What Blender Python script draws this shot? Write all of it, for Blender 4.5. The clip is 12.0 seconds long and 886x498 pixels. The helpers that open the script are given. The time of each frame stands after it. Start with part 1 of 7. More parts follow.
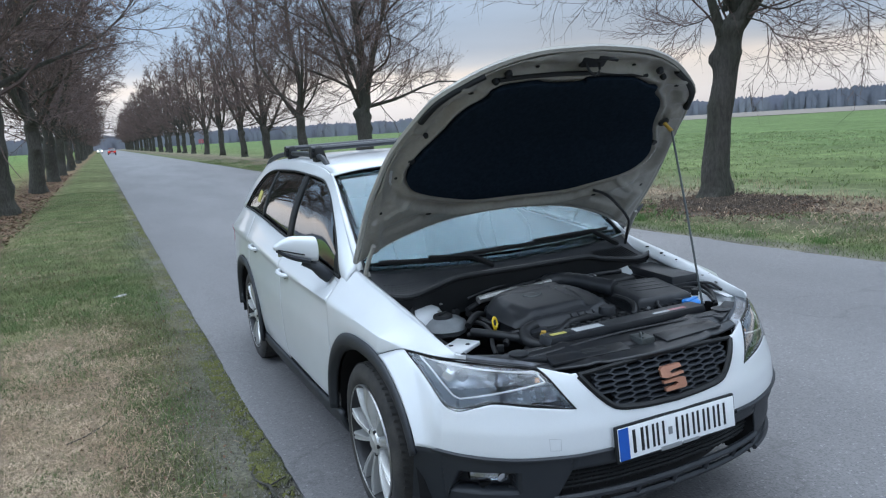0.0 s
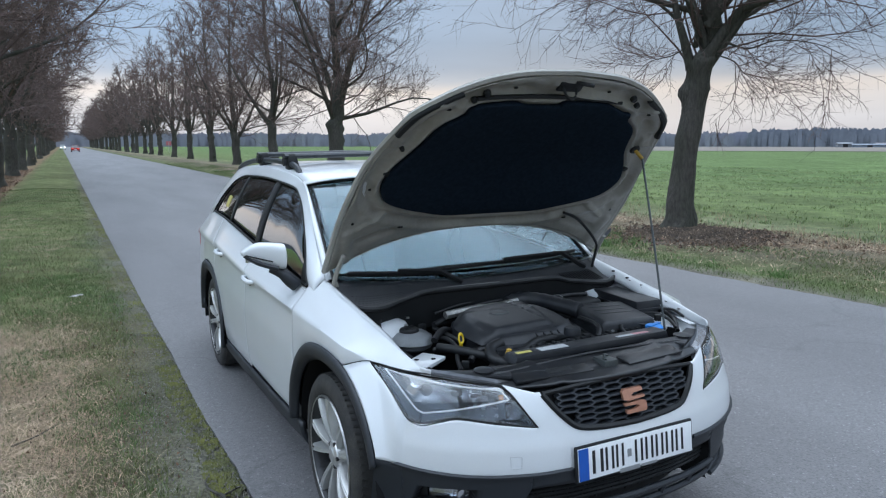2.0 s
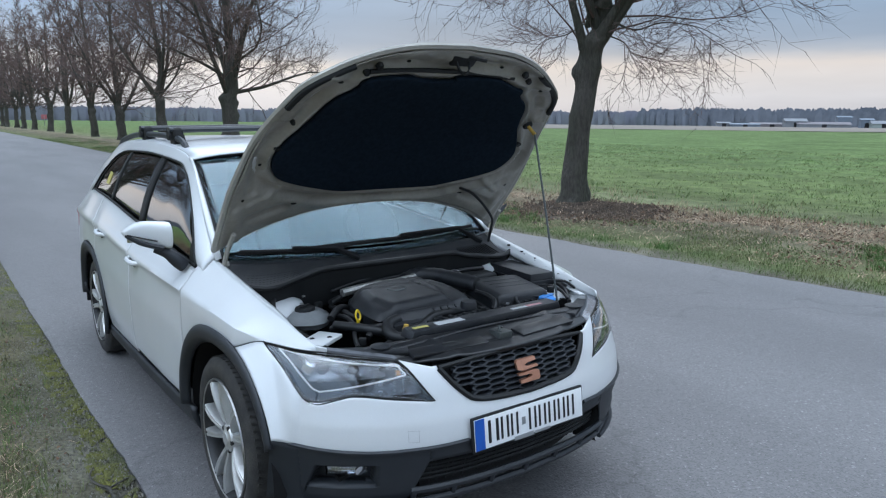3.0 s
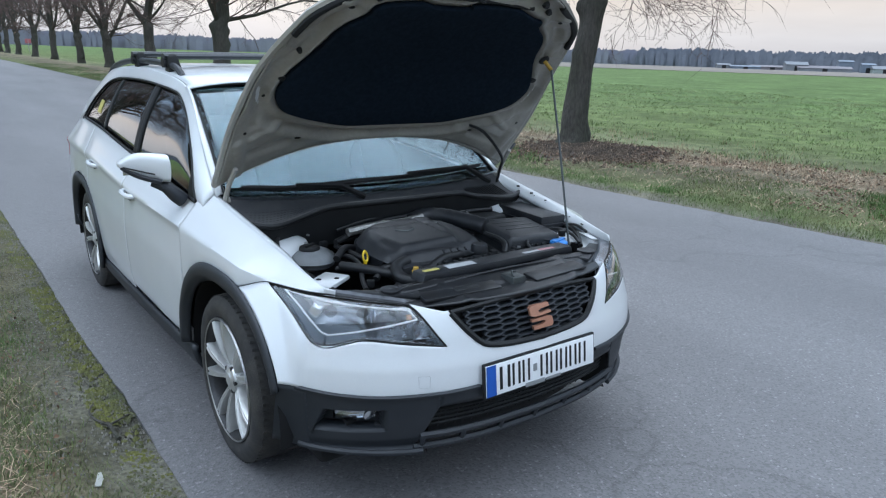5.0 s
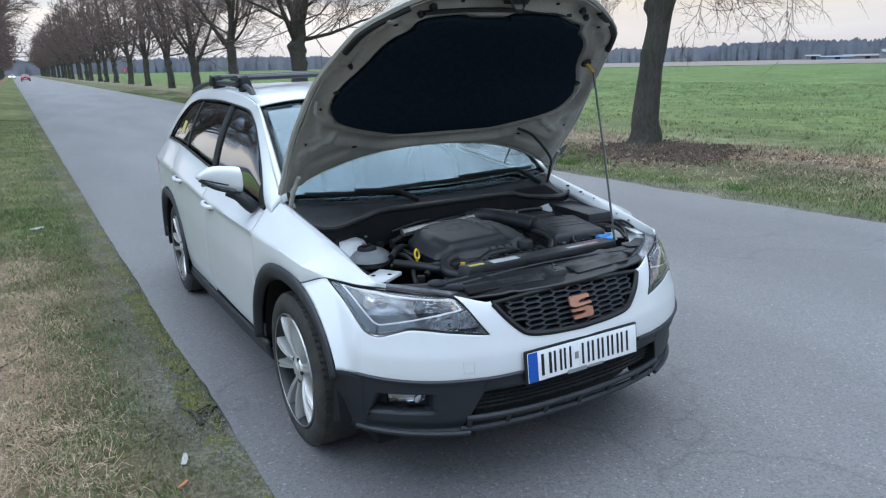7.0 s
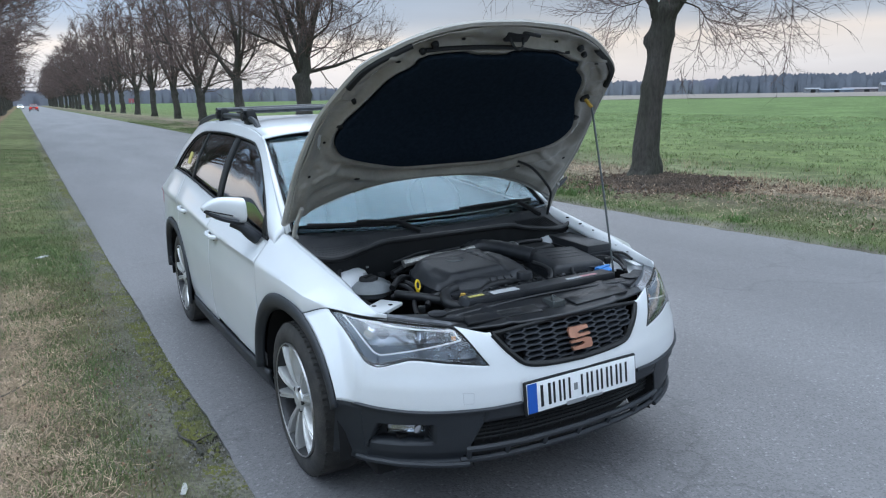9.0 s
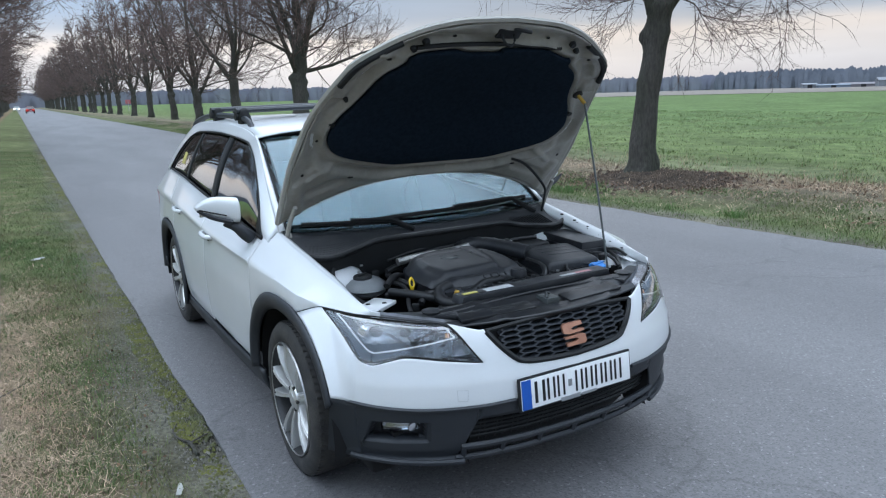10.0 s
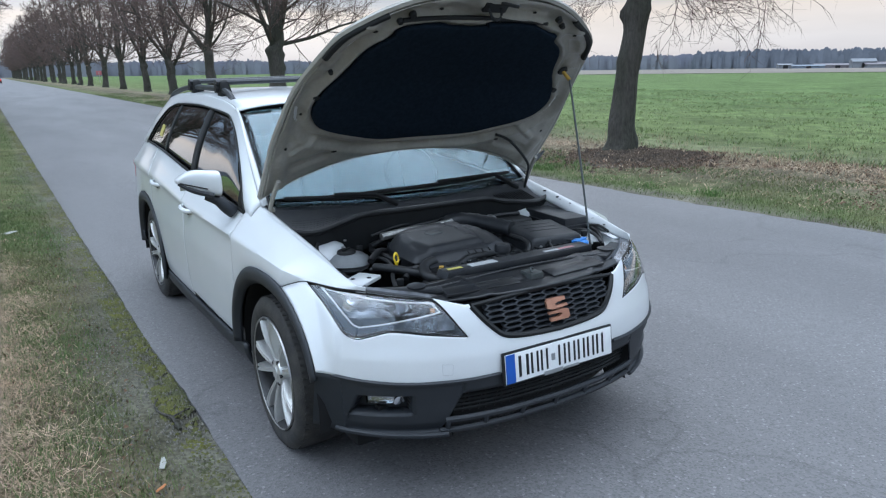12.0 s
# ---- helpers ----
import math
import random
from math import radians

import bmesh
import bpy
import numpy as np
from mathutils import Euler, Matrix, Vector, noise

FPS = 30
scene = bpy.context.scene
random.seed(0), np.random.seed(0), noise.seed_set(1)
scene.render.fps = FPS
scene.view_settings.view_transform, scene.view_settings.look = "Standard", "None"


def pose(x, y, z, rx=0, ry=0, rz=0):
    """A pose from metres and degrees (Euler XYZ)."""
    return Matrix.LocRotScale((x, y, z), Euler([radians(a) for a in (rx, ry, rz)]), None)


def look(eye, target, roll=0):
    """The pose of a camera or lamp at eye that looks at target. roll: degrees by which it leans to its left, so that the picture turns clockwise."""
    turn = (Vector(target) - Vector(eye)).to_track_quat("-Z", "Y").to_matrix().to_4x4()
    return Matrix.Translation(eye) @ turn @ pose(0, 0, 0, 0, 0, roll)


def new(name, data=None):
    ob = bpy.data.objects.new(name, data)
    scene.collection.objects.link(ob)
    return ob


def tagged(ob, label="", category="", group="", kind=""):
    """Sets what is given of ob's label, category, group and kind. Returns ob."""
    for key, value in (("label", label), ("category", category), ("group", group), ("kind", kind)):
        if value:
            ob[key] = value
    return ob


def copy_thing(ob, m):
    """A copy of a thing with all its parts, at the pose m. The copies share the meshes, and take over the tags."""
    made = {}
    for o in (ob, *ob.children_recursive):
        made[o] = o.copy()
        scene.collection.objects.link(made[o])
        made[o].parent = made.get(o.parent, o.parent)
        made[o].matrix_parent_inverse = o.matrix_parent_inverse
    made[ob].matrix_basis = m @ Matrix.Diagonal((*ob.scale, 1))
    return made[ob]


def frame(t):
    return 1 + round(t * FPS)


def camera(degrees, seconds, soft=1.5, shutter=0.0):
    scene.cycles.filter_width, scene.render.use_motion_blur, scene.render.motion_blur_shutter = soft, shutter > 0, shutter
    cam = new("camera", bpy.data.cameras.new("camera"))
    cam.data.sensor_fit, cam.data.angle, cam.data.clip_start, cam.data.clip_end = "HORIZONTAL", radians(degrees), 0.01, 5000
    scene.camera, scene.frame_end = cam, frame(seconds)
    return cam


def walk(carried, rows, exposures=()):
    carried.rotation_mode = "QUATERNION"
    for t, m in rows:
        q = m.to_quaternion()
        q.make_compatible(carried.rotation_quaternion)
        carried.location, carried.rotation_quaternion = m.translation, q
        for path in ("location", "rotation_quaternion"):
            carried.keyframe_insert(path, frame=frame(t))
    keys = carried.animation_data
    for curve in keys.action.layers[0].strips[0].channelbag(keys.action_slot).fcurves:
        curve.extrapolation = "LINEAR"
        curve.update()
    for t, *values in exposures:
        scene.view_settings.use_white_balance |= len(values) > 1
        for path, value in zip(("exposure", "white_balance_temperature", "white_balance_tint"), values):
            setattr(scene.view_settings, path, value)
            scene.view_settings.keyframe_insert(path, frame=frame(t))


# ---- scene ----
cam = camera(66.0, 12.0, soft=1.2)
PATH = [
    (0, (-1.61, -2.502, 1.6), (-0.784, -0.715, 1.251), -3.4),
    (0.5, (-1.617, -2.498, 1.604), (-0.863, -0.668, 1.314), -3.2),
    (1, (-1.604, -2.501, 1.6), (-0.807, -0.689, 1.314), -1.8),
    (1.5, (-1.621, -2.499, 1.594), (-0.767, -0.714, 1.303), -0.6),
    (2, (-1.63, -2.502, 1.592), (-0.71, -0.753, 1.289), -0.0),
    (2.5, (-1.618, -2.512, 1.583), (-0.583, -0.832, 1.256), 0.3),
    (3, (-1.599, -2.502, 1.584), (-0.443, -0.912, 1.216), 0.5),
    (3.2, (-1.588, -2.503, 1.586), (-0.395, -0.945, 1.201), 0.5),
    (4.8, (-1.592, -2.392, 1.568), (-0.425, -0.855, 1.04), 1.7),
    (5, (-1.598, -2.379, 1.572), (-0.445, -0.838, 1.028), 1.9),
    (5.5, (-1.597, -2.358, 1.561), (-0.45, -0.823, 0.987), 2.1),
    (6, (-1.587, -2.486, 1.563), (-0.473, -0.93, 0.98), 1.3),
    (6.5, (-1.582, -2.581, 1.571), (-0.555, -0.961, 1.005), -0.3),
    (7, (-1.597, -2.589, 1.576), (-0.63, -0.918, 1.054), -1.2),
    (9, (-1.607, -2.621, 1.589), (-0.634, -0.929, 1.152), -1.0),
    (9.5, (-1.6, -2.629, 1.59), (-0.634, -0.932, 1.158), -1.4),
    (10, (-1.589, -2.63, 1.584), (-0.613, -0.941, 1.143), -1.5),
    (10.5, (-1.593, -2.63, 1.584), (-0.609, -0.952, 1.119), -1.1),
    (11, (-1.606, -2.622, 1.579), (-0.621, -0.954, 1.081), -0.7),
    (11.5, (-1.618, -2.621, 1.574), (-0.63, -0.959, 1.063), -0.4),
    (12, (-1.616, -2.619, 1.579), (-0.593, -0.977, 1.071), -0.7),
]
walk(cam, [(t, look(eye, target, roll)) for t, eye, target, roll in PATH],
     [(0, -0.03, 6350, 10), (1.5, -0.06, 6350, 10), (2.5, -0.13, 6350, 10), (3, -0.11, 6350, 10), (5, 0.0, 6350, 10), (6.5, 0.07, 6350, 10), (7, 0.06, 6350, 10), (9.5, 0.0, 6350, 10), (12, 0.02, 6350, 10)])

# ---- light: overcast evening sky, bright warm band low down, soft sun behind the clouds ----
SUN_EL, SUN_AZ = radians(24), radians(35)


def make_world():
    w = bpy.data.worlds.new("sky")
    scene.world = w
    w.use_nodes = True
    nt = w.node_tree
    nt.nodes.clear()
    N, L = nt.nodes.new, nt.links.new
    out, bg = N("ShaderNodeOutputWorld"), N("ShaderNodeBackground")
    sky = N("ShaderNodeTexSky")
    sky.sky_type, sky.sun_disc, sky.sun_elevation, sky.sun_rotation = "NISHITA", False, SUN_EL, SUN_AZ
    tc, sep = N("ShaderNodeTexCoord"), N("ShaderNodeSeparateXYZ")
    L(tc.outputs["Generated"], sep.inputs[0])
    # streaky cloud layers: noise stretched along the horizon shifts the height of the colour bands
    mp = N("ShaderNodeMapping")
    mp.inputs["Scale"].default_value = (1.6, 1.6, 9.0)
    L(tc.outputs["Generated"], mp.inputs[0])
    nz = N("ShaderNodeTexNoise")
    nz.inputs["Scale"].default_value, nz.inputs["Detail"].default_value, nz.inputs["Roughness"].default_value = 2.2, 6.0, 0.55
    L(mp.outputs[0], nz.inputs[0])
    ma = N("ShaderNodeMath")
    ma.operation = "MULTIPLY_ADD"
    L(nz.outputs[0], ma.inputs[0])
    ma.inputs[1].default_value, ma.inputs[2].default_value = 0.034, -0.017
    ad = N("ShaderNodeMath")
    L(sep.outputs[2], ad.inputs[0])
    L(ma.outputs[0], ad.inputs[1])
    ramp = N("ShaderNodeValToRGB")
    cr = ramp.color_ramp
    stops = ((0.0, (0.53, 0.545, 0.61)), (0.03, (0.68, 0.68, 0.72)), (0.058, (0.77, 0.735, 0.735)), (0.076, (0.80, 0.73, 0.69)), (0.092, (0.48, 0.52, 0.59)), (0.108, (0.37, 0.45, 0.57)),
             (0.14, (0.325, 0.43, 0.575)), (0.22, (0.34, 0.47, 0.65)), (0.42, (0.80, 1.05, 1.35)), (0.75, (1.98, 2.33, 2.78)), (1.0, (2.22, 2.58, 3.02)))
    cr.elements[0].position, cr.elements[1].position = stops[0][0], stops[-1][0]
    cr.elements[0].color, cr.elements[1].color = (*stops[0][1], 1), (*stops[-1][1], 1)
    for p, c in stops[1:-1]:
        cr.elements.new(p).color = (*c, 1)
    L(ad.outputs[0], ramp.inputs[0])
    # patches of thinner cloud
    nz2 = N("ShaderNodeTexNoise")
    nz2.inputs["Scale"].default_value, nz2.inputs["Detail"].default_value = 1.4, 5.0
    L(mp.outputs[0], nz2.inputs[0])
    mr = N("ShaderNodeMapRange")
    mr.inputs[1].default_value, mr.inputs[2].default_value, mr.inputs[3].default_value, mr.inputs[4].default_value = 0.3, 0.7, 0.86, 1.16
    L(nz2.outputs[0], mr.inputs[0])
    mul = N("ShaderNodeVectorMath")
    mul.operation = "SCALE"
    L(ramp.outputs[0], mul.inputs[0])
    # the cloud thins out slowly towards the side away from the field
    az = N("ShaderNodeMapRange")
    az.inputs[1].default_value, az.inputs[2].default_value, az.inputs[3].default_value, az.inputs[4].default_value = -0.2, 0.55, 1.28, 0.98
    L(sep.outputs[0], az.inputs[0])
    both = N("ShaderNodeMath")
    both.operation = "MULTIPLY"
    L(mr.outputs[0], both.inputs[0])
    L(az.outputs[0], both.inputs[1])
    L(both.outputs[0], mul.inputs["Scale"])
    s2 = N("ShaderNodeVectorMath")
    s2.operation = "SCALE"
    s2.inputs["Scale"].default_value = 0.006
    L(sky.outputs[0], s2.inputs[0])
    add = N("ShaderNodeVectorMath")
    L(mul.outputs[0], add.inputs[0])
    L(s2.outputs[0], add.inputs[1])
    L(add.outputs[0], bg.inputs[0])
    bg.inputs[1].default_value = 1.0
    L(bg.outputs[0], out.inputs[0])


make_world()
sun_data = bpy.data.lights.new("sun", "SUN")
sun_data.energy, sun_data.angle, sun_data.color = 0.4, radians(50), (1.0, 0.96, 0.92)
sun = new("sun", sun_data)
sun.matrix_world = look((0, 0, 0), (-math.sin(SUN_AZ) * math.cos(SUN_EL), -math.cos(SUN_AZ) * math.cos(SUN_EL), -math.sin(SUN_EL)))
sun.location = (0, 0, 60)
scene.view_settings.exposure = 0.0

# ---- materials ----
def mat(name, color, rough=0.6, metal=0.0, var=0.12, scale=8.0, fine=120.0, bump=0.15, depth=0.002, color2=None, coat=0.0, spec=0.5, trans=0.0, ior=1.45,
        emit=0.0, coords="Object", stretch=None, isl=0.0, rnd=0.0, mixlo=0.35, mixhi=0.65):
    """Base colour with stains at one scale and grain at a finer one, fine relief from the grain."""
    m = bpy.data.materials.new(name)
    m.use_nodes = True
    nt = m.node_tree
    N, L = nt.nodes.new, nt.links.new
    b = nt.nodes["Principled BSDF"]
    b.inputs["Roughness"].default_value, b.inputs["Metallic"].default_value = rough, metal
    b.inputs["Specular IOR Level"].default_value, b.inputs["IOR"].default_value = spec, ior
    b.inputs["Coat Weight"].default_value, b.inputs["Coat Roughness"].default_value = coat, 0.04
    b.inputs["Transmission Weight"].default_value = trans
    if emit:
        b.inputs["Emission Color"].default_value, b.inputs["Emission Strength"].default_value = (*color, 1), emit
    b.inputs["Base Color"].default_value = (*color, 1)
    if var <= 0:
        return m
    tc = N("ShaderNodeTexCoord")
    n1, n2 = N("ShaderNodeTexNoise"), N("ShaderNodeTexNoise")
    n1.inputs["Scale"].default_value, n1.inputs["Detail"].default_value = scale, 5
    n2.inputs["Scale"].default_value, n2.inputs["Detail"].default_value = fine, 3
    where = tc.outputs[coords]
    if stretch:
        smp = N("ShaderNodeMapping")
        smp.inputs["Scale"].default_value = stretch
        L(where, smp.inputs[0])
        where = smp.outputs[0]
    L(where, n1.inputs[0])
    L(where, n2.inputs[0])
    c2 = color2 or tuple(min(1, c * (1 - 2.2 * var)) for c in color)
    mr = N("ShaderNodeMapRange")
    mr.inputs[1].default_value, mr.inputs[2].default_value = mixlo, mixhi
    L(n1.outputs[0], mr.inputs[0])
    mix = N("ShaderNodeMix")
    mix.data_type = "RGBA"
    mix.inputs[6].default_value, mix.inputs[7].default_value = (*color, 1), (*c2, 1)
    L(mr.outputs[0], mix.inputs[0])
    g = N("ShaderNodeMapRange")
    g.inputs[1].default_value, g.inputs[2].default_value, g.inputs[3].default_value, g.inputs[4].default_value = 0.3, 0.7, 1 - var, 1 + var
    L(n2.outputs[0], g.inputs[0])
    sc = N("ShaderNodeVectorMath")
    sc.operation = "SCALE"
    L(mix.outputs[2], sc.inputs[0])
    L(g.outputs[0], sc.inputs["Scale"])
    last = sc.outputs[0]
    if isl or rnd:
        if isl:
            src = N("ShaderNodeNewGeometry").outputs["Random Per Island"]
        else:
            src = N("ShaderNodeObjectInfo").outputs["Random"]
        r = N("ShaderNodeMapRange")
        r.inputs[3].default_value, r.inputs[4].default_value = 1 - (isl or rnd), 1 + (isl or rnd)
        L(src, r.inputs[0])
        s2 = N("ShaderNodeVectorMath")
        s2.operation = "SCALE"
        L(last, s2.inputs[0])
        L(r.outputs[0], s2.inputs["Scale"])
        last = s2.outputs[0]
    L(last, b.inputs["Base Color"])
    if bump:
        bp = N("ShaderNodeBump")
        bp.inputs["Strength"].default_value, bp.inputs["Distance"].default_value = bump, depth
        L(n2.outputs[0], bp.inputs["Height"])
        L(bp.outputs[0], b.inputs["Normal"])
    return m


PAINT = mat("white_paint", (0.645, 0.662, 0.675), 0.28, var=0.02, scale=3, fine=300, bump=0, coat=0.7)
# white inner paint of the raised bonnet, its shade put into the colour
SHADED_PAINT = mat("hood_shaded_paint", (0.33, 0.313, 0.278), 0.36, var=0.06, scale=5, fine=60, bump=0.05, coat=0.25, color2=(0.26, 0.248, 0.224))
CLAD = mat("black_cladding", (0.019, 0.0225, 0.028), 0.52, var=0.15, scale=6, fine=900, bump=0.25, depth=0.0006, color2=(0.026, 0.029, 0.034))
BLACK = mat("matt_black_plastic", (0.008, 0.009, 0.010), 0.6, var=0.15, scale=9, fine=500, bump=0.2, depth=0.0006)
# near-black: the shade inside openings and recesses is put into the colour
DARK = mat("void_shade", (0.006, 0.006, 0.007), 0.9, var=0.1, bump=0)
COVER = mat("engine_plastic", (0.018, 0.0195, 0.023), 0.40, spec=0.36, var=0.25, scale=14, fine=400, bump=0.2, depth=0.0008, color2=(0.030, 0.031, 0.033))
HOSE = mat("rubber_hose", (0.016, 0.0165, 0.018), 0.5, var=0.2, scale=20, fine=300)
RUBBER = mat("tyre_rubber", (0.022, 0.022, 0.023), 0.8, var=0.25, scale=12, fine=200, color2=(0.05, 0.047, 0.043))
PADM = mat("insulation_felt", (0.013, 0.021, 0.033), 1.0, var=0.12, scale=60, fine=700, bump=0.3, depth=0.002, spec=0.05)
ALLOY = mat("silver_alloy", (0.62, 0.62, 0.61), 0.34, metal=0.6, var=0.06, scale=10, fine=400, bump=0)
# alloy made near-black: shade in the wheel's gaps put into the colour
ALLOYD = mat("shaded_alloy", (0.045, 0.045, 0.047), 0.45, metal=0.5, var=0.1)
STEEL = mat("steel", (0.42, 0.42, 0.42), 0.35, metal=0.9, var=0.12, scale=20)
ROD = mat("prop_rod_steel", (0.10, 0.11, 0.11), 0.4, metal=0.6, var=0.1)
ALUM = mat("heat_shield_foil", (0.45, 0.44, 0.42), 0.45, metal=0.8, var=0.2, scale=40, fine=90, bump=0.8, depth=0.004)
YELLOW = mat("yellow_plastic", (0.75, 0.52, 0.02), 0.4, var=0.05)
OCHRE = mat("yellow_foam_grip", (0.55, 0.34, 0.06), 0.7, var=0.12)
BLUECAP = mat("blue_plastic", (0.03, 0.22, 0.62), 0.4, var=0.05)
COPPER = mat("brushed_copper", (0.55, 0.27, 0.18), 0.38, metal=0.75, var=0.06, scale=30, fine=200, bump=0)
TANK = mat("milky_plastic", (0.20, 0.212, 0.222), 0.4, var=0.08, scale=10, fine=200)
PLATEW = mat("reflective_white_plate", (0.80, 0.81, 0.82), 0.35, var=0.03, scale=30, fine=300, bump=0)
PLATEB = mat("blue_band", (0.01, 0.09, 0.42), 0.4, var=0.04)
INK = mat("black_ink", (0.01, 0.01, 0.012), 0.5, var=0.1)
LABELW = mat("white_sticker", (0.42, 0.43, 0.44), 0.5, var=0.06)
LABELR = mat("red_sticker", (0.42, 0.20, 0.21), 0.5, var=0.06)
LABELY = mat("yellow_sticker", (0.48, 0.42, 0.12), 0.5, var=0.06)
GREYTXT = mat("grey_letters", (0.30, 0.31, 0.32), 0.4, metal=0.4, var=0.05)
CHROME = mat("lamp_chrome", (0.75, 0.77, 0.8), 0.12, metal=1.0, var=0)
LAMPBODY = mat("lamp_housing", (0.10, 0.106, 0.118), 0.3, metal=0.35, var=0.2, scale=14, fine=60, bump=0.0)
BEZEL = mat("lamp_bezel_grey", (0.20, 0.215, 0.24), 0.3, metal=0.2, var=0.05, bump=0)
SLAM = mat("glossy_black_panel", (0.016, 0.0175, 0.020), 0.28, var=0.2, scale=18, fine=500, bump=0.1, depth=0.0005, color2=(0.017, 0.017, 0.018))
COWLM = mat("cowl_plastic", (0.026, 0.028, 0.032), 0.58, var=0.2, scale=12, fine=500, bump=0.2, depth=0.0006, spec=0.35, color2=(0.036, 0.037, 0.039))
REFLECTOR = mat("satin_reflector", (0.30, 0.31, 0.335), 0.24, metal=0.85, var=0.15, scale=30, fine=90, bump=0.4, depth=0.004)
DRL = mat("white_light_guide", (0.85, 0.88, 0.92), 0.2, var=0, coat=0.5, emit=0.25)
AMBER = mat("amber_reflector", (0.75, 0.36, 0.12), 0.3, var=0.05)
GLASS = mat("clear_glass", (0.66, 0.82, 0.86), 0.0, var=0, trans=1.0, ior=1.62, coat=0.12)
GLASS.node_tree.nodes["Principled BSDF"].inputs["Specular Tint"].default_value = (0.66, 0.90, 1.0, 1)
TINT = mat("tinted_glass", (0.14, 0.165, 0.17), 0.0, var=0, trans=1.0, ior=1.52, coat=1.0)
LENS = mat("lamp_lens", (0.86, 0.88, 0.90), 0.02, var=0, trans=1.0, ior=1.6, coat=0.35)
FABRIC = mat("dark_seat_fabric", (0.025, 0.025, 0.028), 0.9, var=0.2, fine=400)
REDL = mat("red_lens", (0.35, 0.01, 0.01), 0.15, var=0.1, coat=0.5)
REDPAINT = mat("red_paint", (0.26, 0.012, 0.02), 0.3, var=0.03, coat=0.7)
REDGLOW = mat("tail_light_glow", (1.0, 0.06, 0.03), 0.3, var=0, emit=0.8)
WHITEGLOW = mat("head_light_glow", (1.0, 0.96, 0.88), 0.3, var=0, emit=9.0)


def ground_mats():
    """Earth, grass and asphalt, blended over the plan by noise and by the line of the road."""
    m = bpy.data.materials.new("asphalt")
    m.use_nodes = True
    nt = m.node_tree
    N, L = nt.nodes.new, nt.links.new
    b = nt.nodes["Principled BSDF"]
    b.inputs["Roughness"].default_value = 0.62
    b.inputs["Specular IOR Level"].default_value = 0.5
    tc = N("ShaderNodeTexCoord")
    base = [(0.118, 0.114, 0.116), (0.158, 0.153, 0.155)]
    n1 = N("ShaderNodeTexNoise")
    n1.inputs["Scale"].default_value, n1.inputs["Detail"].default_value = 0.7, 6
    mp = N("ShaderNodeMapping")
    mp.inputs["Scale"].default_value = (1.0, 0.22, 1)
    L(tc.outputs["Object"], mp.inputs[0])
    L(mp.outputs[0], n1.inputs[0])
    mix = N("ShaderNodeMix")
    mix.data_type = "RGBA"
    mix.inputs[6].default_value, mix.inputs[7].default_value = (*base[0], 1), (*base[1], 1)
    mr = N("ShaderNodeMapRange")
    mr.inputs[1].default_value, mr.inputs[2].default_value = 0.35, 0.65
    L(n1.outputs[0], mr.inputs[0])
    L(mr.outputs[0], mix.inputs[0])
    # stones in the binder: small bright and dark cells
    vo = N("ShaderNodeTexVoronoi")
    vo.inputs["Scale"].default_value = 115
    L(tc.outputs["Object"], vo.inputs[0])
    sepc = N("ShaderNodeSeparateColor")
    L(vo.outputs["Color"], sepc.inputs[0])
    cr = N("ShaderNodeValToRGB")
    cr.color_ramp.elements[0].color, cr.color_ramp.elements[1].color = (0.46, 0.46, 0.46, 1), (2.2, 2.2, 2.2, 1)
    e = cr.color_ramp.elements.new(0.5)
    e.color = (1, 1, 1, 1)
    e = cr.color_ramp.elements.new(0.955)
    e.color = (1.12, 1.12, 1.12, 1)
    L(sepc.outputs[0], cr.inputs[0])
    mu = N("ShaderNodeMix")
    mu.data_type, mu.blend_type = "RGBA", "MULTIPLY"
    mu.inputs[0].default_value = 0.56
    L(mix.outputs[2], mu.inputs[6])
    L(cr.outputs[0], mu.inputs[7])
    # thin meandering cracks
    nw = N("ShaderNodeTexNoise")
    nw.inputs["Scale"].default_value, nw.inputs["Detail"].default_value = 1.3, 4
    L(tc.outputs["Object"], nw.inputs[0])
    sc = N("ShaderNodeVectorMath")
    sc.operation = "SCALE"
    sc.inputs["Scale"].default_value = 0.9
    L(nw.outputs["Color"], sc.inputs[0])
    av = N("ShaderNodeVectorMath")
    L(tc.outputs["Object"], av.inputs[0])
    L(sc.outputs[0], av.inputs[1])
    ve = N("ShaderNodeTexVoronoi")
    ve.feature = "DISTANCE_TO_EDGE"
    ve.inputs["Scale"].default_value = 0.33
    L(av.outputs[0], ve.inputs[0])
    ck = N("ShaderNodeMapRange")
    ck.inputs[1].default_value, ck.inputs[2].default_value, ck.inputs[3].default_value, ck.inputs[4].default_value = 0.0, 0.007, 0.78, 1.0
    L(ve.outputs["Distance"], ck.inputs[0])
    fin = N("ShaderNodeVectorMath")
    fin.operation = "SCALE"
    L(mu.outputs[2], fin.inputs[0])
    L(ck.outputs[0], fin.inputs["Scale"])
    L(fin.outputs[0], b.inputs["Base Color"])
    bp = N("ShaderNodeBump")
    bp.inputs["Strength"].default_value, bp.inputs["Distance"].default_value = 0.5, 0.004
    L(vo.outputs["Distance"], bp.inputs["Height"])
    L(bp.outputs[0], b.inputs["Normal"])

    g = bpy.data.materials.new("earth_and_turf")
    g.use_nodes = True
    nt = g.node_tree
    N, L = nt.nodes.new, nt.links.new
    b = nt.nodes["Principled BSDF"]
    b.inputs["Roughness"].default_value = 0.95
    b.inputs["Specular IOR Level"].default_value = 0.1
    tc = N("ShaderNodeTexCoord")
    sep = N("ShaderNodeSeparateXYZ")
